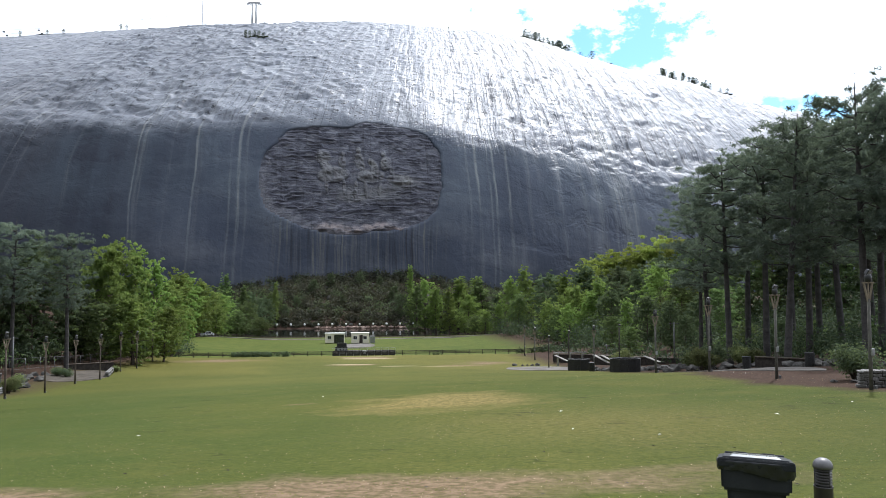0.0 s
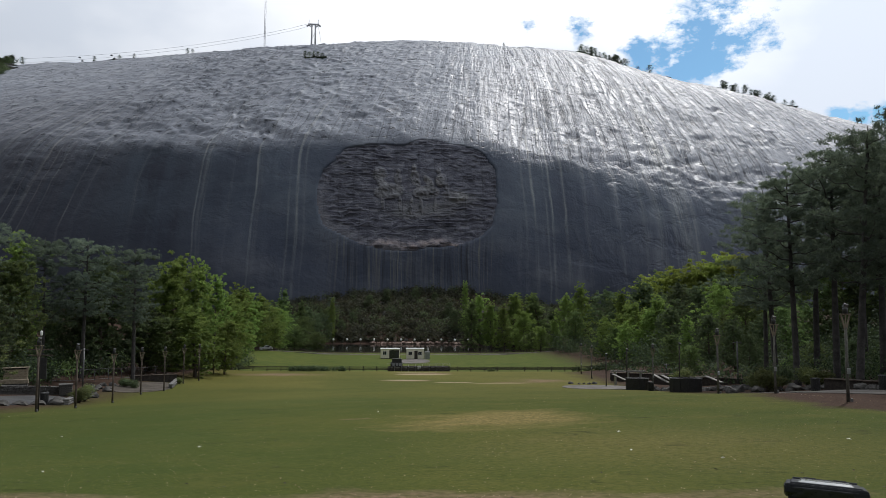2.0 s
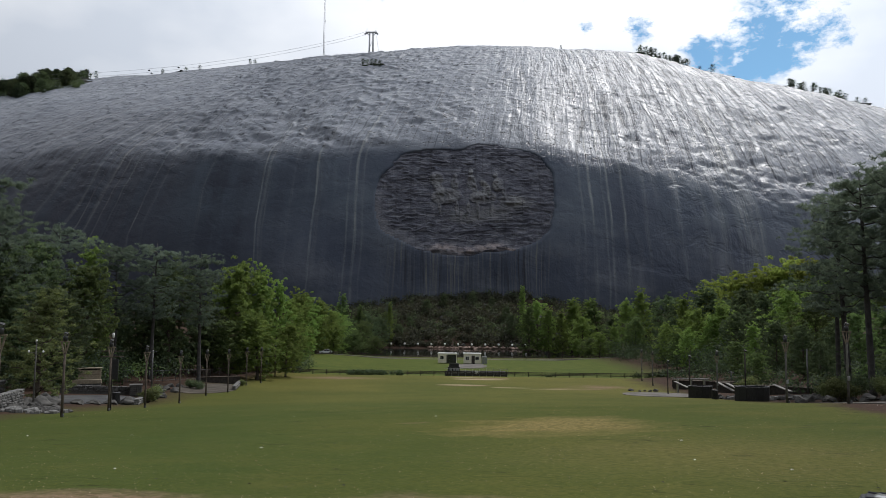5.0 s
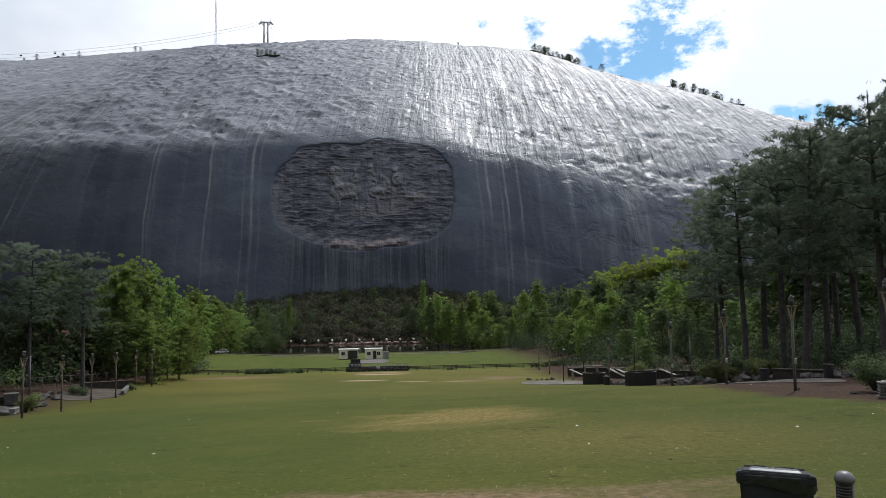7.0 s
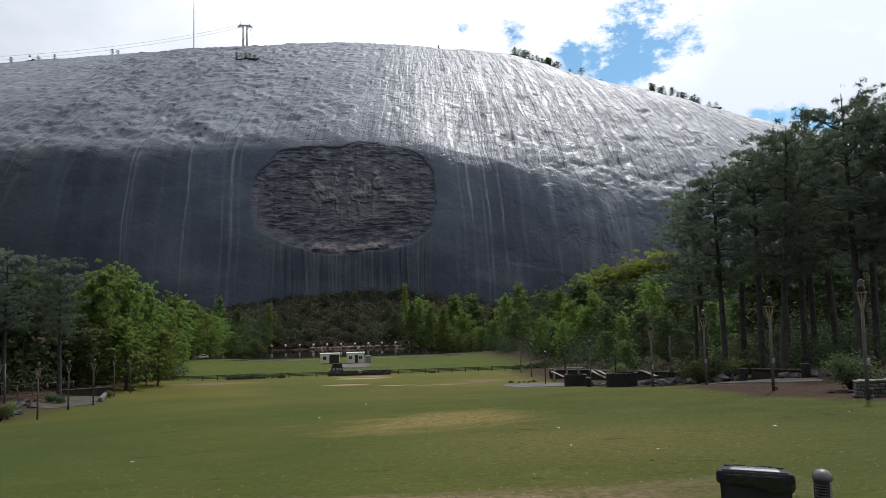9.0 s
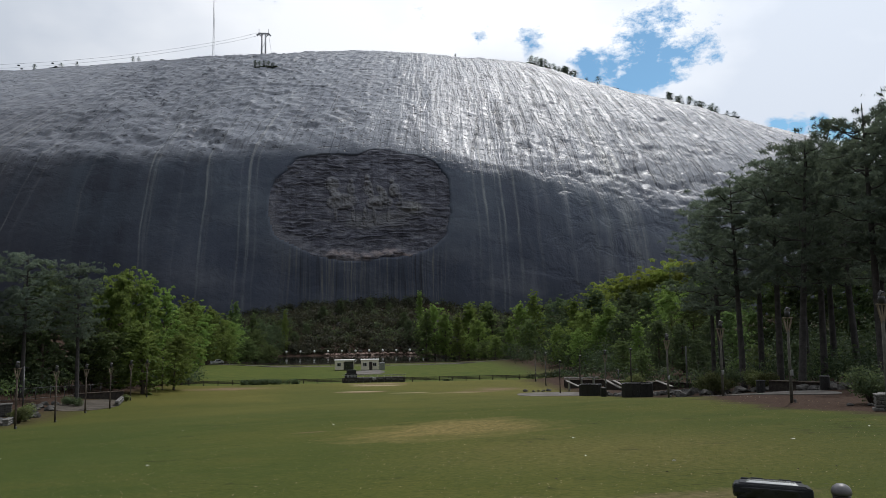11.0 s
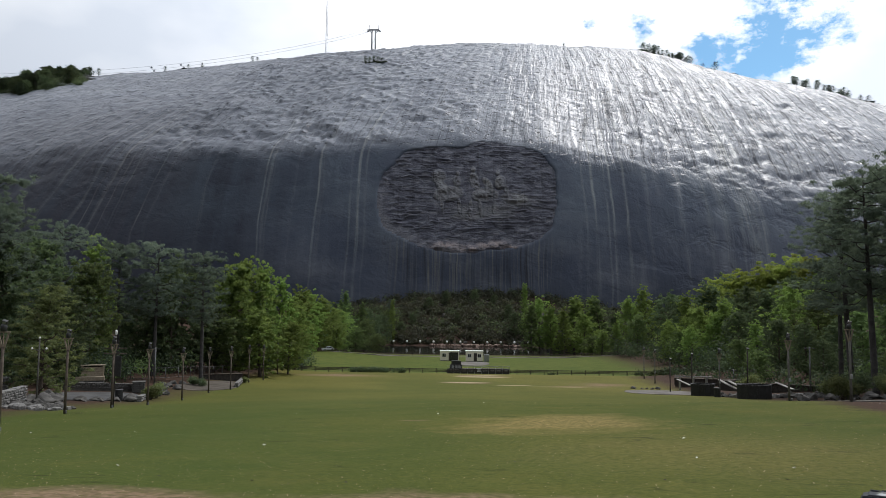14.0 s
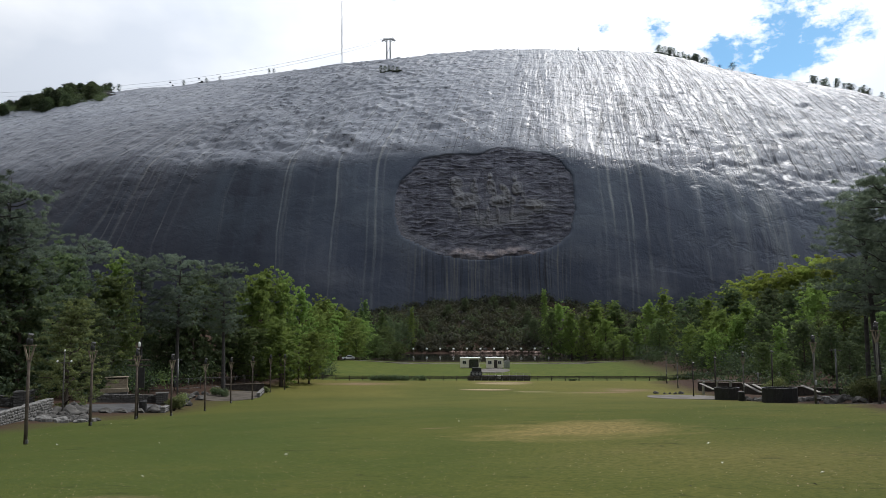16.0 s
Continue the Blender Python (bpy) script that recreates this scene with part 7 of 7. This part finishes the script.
TINY = [pine(61, 20, 13.0, 6000, 0.2, 0.4, label="small dark pine on the bare summit rock"), pine(62, 20, 15.0, 6000, 0.12, 0.4, label="small dark pine on the bare summit rock")]
BUSHY = [broadleaf(63, 15, 12, LEAF_DARK, 7000, 0.34, 0.1, label="dark green tree on the mountain shoulder"), broadleaf(64, 15, 11, SHADE_LEAF, 7000, 0.34, 0.1, label="green tree on the mountain shoulder")]


def on_crest(protos, base, items, group):
    for i, (a, d, h) in enumerate(items):
        x, y, z = crest_at(a, d)
        plant(protos[i % len(protos)], x, y, h, base, i * 77, "", group, z - 0.6)


r = random.Random(4)
on_crest(BUSHY, 15, [(-0.76 + 0.0026 * k + r.uniform(-0.004, 0.004), 100 + 92 * r.random() ** 0.7 + max(0, k - 50) * 2, r.uniform(9, 14) + (4.5 if 22 < k < 66 else 0)) for k in range(74)], "trees on the mountain shoulder")
on_crest(TINY, 20, [(-0.555, 192, 9), (-0.57, 194, 9), (-0.60, 194, 10)], "trees on the mountain shoulder")
on_crest(TINY, 20, [(0.243 + 0.07 * r.random() ** 1.3 + (0.04 if k % 6 == 5 else 0), 196 + r.uniform(-5, 4), r.uniform(3.5, 10)) for k in range(34)], "small pines along the summit")
on_crest(TINY, 20, [(0.45 + 0.085 * r.random() ** 1.2 + (0.03 if k % 6 == 5 else 0), 191 + r.uniform(-5, 4), r.uniform(3.5, 10)) for k in range(34)], "small pines along the summit")
on_crest(TINY, 20, [(-0.158 + 0.006 * k, 100 + r.uniform(-2, 2), r.uniform(3.5, 6)) for k in range(5)], "small pines on a summit ledge")
on_crest(TINY, 20, [(-0.325, 196, 6), (-0.318, 196, 5), (-0.455, 185, 6), (-0.40, 190, 5), (0.13, 200, 4), (-0.42, 180, 5)], "small pines along the summit")


q = np.random.default_rng(12)
centres = []
for _ in range(520):
    x, y, z = crest_at(float(q.uniform(-0.78, -0.575)), float(q.uniform(126, 194)))
    centres.append((x, y, z + 0.9))
tagged(leaf_cloud("shoulder_scrub", centres, q.uniform(1.6, 4.0, len(centres)), 60000, 0.5, LEAF_DARK, None, 12, 0.8), "dark scrub covering the mountain shoulder", "undergrowth", "", "stuff")


centres = []
for a0, a1 in ((0.235, 0.37), (0.445, 0.585), (-0.16, -0.128)):
    for _ in range(70):
        x, y, z = crest_at(float(q.uniform(a0, a1)), 100.0 if a0 < 0 else float(q.uniform(188, 202)))
        centres.append((x, y, z + 0.3))
tagged(leaf_cloud("summit_scrub", centres, q.uniform(0.5, 1.6, len(centres)), 9000, 0.32, SHADE_LEAF, None, 13, 0.7), "low dark scrub along the summit ledges", "undergrowth", "", "stuff")


def rock_ledges(a0, a1, n, d, lo, hi, group, seed, meshes=BOULDERS, label="dark weathered rock slab on the summit"):
    q = random.Random(seed)
    for k in range(n):
        x, y, z = crest_at(a0 + (a1 - a0) * (k + q.random()) / n, d + q.uniform(-6, 6))
        s = q.uniform(lo, hi)
        ob = new("summit_rock", q.choice(meshes))
        ob.matrix_basis = Matrix.LocRotScale((x, y, z + s * 0.05), Euler((0, 0.05, q.uniform(-0.3, 0.3))), (s * q.uniform(1.5, 2.6), s, s * 0.4))
        tagged(ob, label, "rock", group)


rock_ledges(0.24, 0.37, 18, 199, 3.0, 6.0, "rock slabs on the summit", 1)
rock_ledges(0.45, 0.58, 18, 196, 3.0, 6.5, "rock slabs on the summit", 2)
rock_ledges(-0.66, -0.56, 14, 165, 2.5, 5.0, "rock slabs on the shoulder", 3)
rock_ledges(-0.615, -0.567, 12, 160, 2.0, 4.2, "pale slabs on the shoulder", 5, WALL_STONES, "pale broken rock slab on the mountain shoulder")
rock_ledges(-0.60, -0.562, 9, 172, 2.0, 4.0, "pale slabs on the shoulder", 6, WALL_STONES, "pale broken rock slab on the mountain shoulder")
rock_ledges(-0.46, -0.26, 9, 185, 1.5, 3.5, "rock slabs on the summit", 4)

# ---- undergrowth ----
def thicket(name, label, cells, count, size, material, seed, low=0.5, high=2.2, category="undergrowth"):
    """Leafy undergrowth over rectangles of ground: x0, x1, y0, y1, clumps, height."""
    q = np.random.default_rng(seed)
    centres, radii = [], []
    for x0, x1, y0, y1, n, tall in cells:
        for _ in range(n):
            x, y = q.uniform(x0, x1), q.uniform(y0, y1)
            s = q.uniform(0.4, 1.0)
            centres.append((x, y, gz(x, y) + tall * s * 0.45))
            radii.append(tall * s * 0.62)
    ob = leaf_cloud(name, centres, radii, count, size, material, None, seed, 0.85)
    return tagged(ob, label, category, "", "stuff")


thicket("talus_scrub", "dark olive scrub covering the talus slope", [(-95, 100, 289, 372, 900, 4.5), (-35, 30, 288, 372, 500, 4.0), (-60, 60, 286.6, 290, 160, 2.4)], 90000, 0.5, SCRUB, 1)
thicket("talus_scrub", "dark green scrub on the talus slope", [(-110, 110, 291, 374, 420, 5.0)], 24000, 0.45, LEAF_DARK, 2)
def talus_rocks(n, seed):
    """Broken rock lying over the talus, as one scattered mass."""
    q = np.random.default_rng(seed)
    verts, faces = [], []
    src = [np.array([v.co for v in b.vertices]) for b in BOULDERS]
    tri = [[tuple(f.vertices) for f in b.polygons] for b in BOULDERS]
    for _ in range(n):
        x, y = q.uniform(-48, 44), q.uniform(289, 366)
        size, k = q.uniform(0.6, 2.4) * (1.5 if q.random() < 0.12 else 1.0), int(q.integers(len(src)))
        a = q.uniform(0, 6.283)
        turn = np.array([[math.cos(a), -math.sin(a), 0], [math.sin(a), math.cos(a), 0], [0, 0, 1]])
        base = len(verts)
        verts.extend((src[k] @ turn.T * size * np.array([1.2, 1.0, 0.75]) + np.array([x, y, gz(x, y) + size * 0.15])).tolist())
        faces.extend([tuple(base + i for i in f) for f in tri[k]])
    ob = mesh_from("talus_rocks", verts, faces, BOULDER)
    return tagged(ob, "broken grey rocks scattered over the talus", "rocks", "", "stuff")


talus_rocks(170, 21)
thicket("undergrowth", "leafy undergrowth below the trees with shade in its leaf colour", [(-60, -37, 44, 70, 60, 3.4), (-62, -37, 70, 112, 110, 4.2), (-58, -31, 108, 150, 110, 4.5), (-70, -54, 150, 205, 120, 5)], 95000, 0.17, SHADE_LEAF, 3)
# the low strips between x 30 and 43 stand in for shade beneath trees
thicket("undergrowth", "leafy undergrowth below the pines with shade in its leaf colour", [(36, 62, 44, 66, 110, 3.2), (30, 42, 96, 114, 80, 1.9), (33, 43, 70, 96, 70, 1.7), (58, 130, 45, 150, 260, 7.0), (37, 66, 66, 110, 150, 3.6), (40, 72, 110, 210, 220, 6)], 130000, 0.19, SHADE_LEAF, 4)
thicket("undergrowth", "dark green saplings below the pines", [(36, 56, 48, 84, 60, 2.4), (42, 56, 90, 200, 90, 3.0)], 9000, 0.2, LEAF_DARK, 5)
thicket("undergrowth", "mid-green saplings below the trees", [(-52, -38, 64, 112, 70, 3.0), (-56, -42, 120, 180, 90, 4.0)], 10000, 0.2, LEAF_MID, 6)
thicket("hedge", "low dark clipped hedge along the lawn fence", [(-19.3, -10.2, 113.6, 114.4, 40, 1.0)], 3500, 0.12, LEAF_DARK, 7, category="hedge")
thicket("hedge", "low dark hedge along the lawn fence", [(12.0, 14.0, 114.2, 114.8, 8, 0.6), (26.0, 36.0, 113.5, 114.5, 30, 1.2)], 2500, 0.12, LEAF_DARK, 8, category="hedge")

SHRUBS = [shrub(71, 2.0, 2.2, LEAF_OLIVE, 3200, 0.07, label="olive green rounded shrub beside the lawn"), shrub(72, 2.0, 2.6, LEAF_DARK, 3600, 0.07, label="loose dark green shrub beside the lawn")]
SHRUB_ROWS = [(1, 22.8, 30.2, 2.0), (0, 28.2, 55.5, 2.2), (1, 30.0, 57.0, 2.4), (0, 31.8, 54.0, 1.7), (0, -28.0, 61.4, 1.5), (0, -28.5, 63.6, 1.7), (1, -30.0, 78.0, 1.15), (1, -31.1, 78.6, 1.2),
              (0, -27.8, 86.5, 1.0), (0, 31.0, 63.0, 1.8), (0, 29.5, 76.5, 2.4), (0, 34.0, 60.0, 2.0), (0, -30.6, 110.5, 1.6), (1, 39.0, 112.0, 1.8)]
for i, (k, x, y, h) in enumerate(SHRUB_ROWS):
    plant(SHRUBS[k], x, y, h, 2.0, i * 63, "", "shrubs beside the lawn")


# ---- lawn texture: tufts, fallen leaves ----
def blades():
    q = np.random.default_rng(8)
    n = 60000
    y = 9.0 + 16 * q.random(n) ** 1.5
    x = q.uniform(-0.86, 0.86, n) * y
    keep = np.ones(n, bool)
    keep &= fbm(x * 0.7, y * 0.7, 81, 3) > -0.16
    x, y = x[keep], y[keep]
    n = len(x)
    z = ground_z(x, y) - 0.005
    h = q.uniform(0.008, 0.02, n)
    a = q.uniform(0, 6.283, n)
    w = q.uniform(0.004, 0.011, n)
    lean = q.normal(size=(n, 2)) * 0.045
    v = np.stack([np.stack([x - w * np.cos(a), y - w * np.sin(a), z], -1), np.stack([x + w * np.cos(a), y + w * np.sin(a), z], -1), np.stack([x + lean[:, 0], y + lean[:, 1], z + h], -1)], 1).reshape(-1, 3)
    ob = mesh_from("grass_tufts", v.tolist(), np.arange(3 * n).reshape(-1, 3).tolist(), GRASS_BLADE)
    tagged(ob, "short uneven grass blades on the mown lawn", "grass", "", "stuff")


GRASS_BLADE = leafy("grass_blades", (0.10, 0.12, 0.034), (0.13, 0.14, 0.042), (0.19, 0.175, 0.065), 0.6)
blades()


def fallen(n, y0, y1, size, material, label, seed):
    q = np.random.default_rng(seed)
    y = y0 + (y1 - y0) * q.random(n) ** 1.5
    x = np.clip(q.uniform(-0.8, 0.8, n) * y, -22, 22)
    z = ground_z(x, y) + 0.02
    s = size * q.uniform(0.5, 1.3, n)
    a = q.uniform(0, 6.283, n)
    c, d = np.cos(a) * s, np.sin(a) * s
    tilt = q.uniform(0.0, 0.03, n)
    v = np.stack([np.stack([x - c, y - d, z], -1), np.stack([x + d * 0.6, y - c * 0.6, z + tilt], -1), np.stack([x + c, y + d, z + tilt * 0.5], -1), np.stack([x - d * 0.6, y + c * 0.6, z + tilt], -1)], 1).reshape(-1, 3)
    ob = mesh_from("fallen_leaves", v.tolist(), np.arange(4 * n).reshape(-1, 4).tolist(), material)
    tagged(ob, label, "leaves", "", "stuff")


DRY = plain("dry_leaf", (0.30, 0.22, 0.13), (0.45, 0.36, 0.24), 2.0, 0.8)
fallen(2600, 9, 45, 0.018, DRY, "dry pale leaves scattered on the lawn", 1)
fallen(110, 9, 70, 0.04, DARK_WOOD, "dark leaves and clods scattered on the lawn", 3)
fallen(16, 16, 60, 0.06, WHITE, "white paper scraps scattered on the lawn", 2)
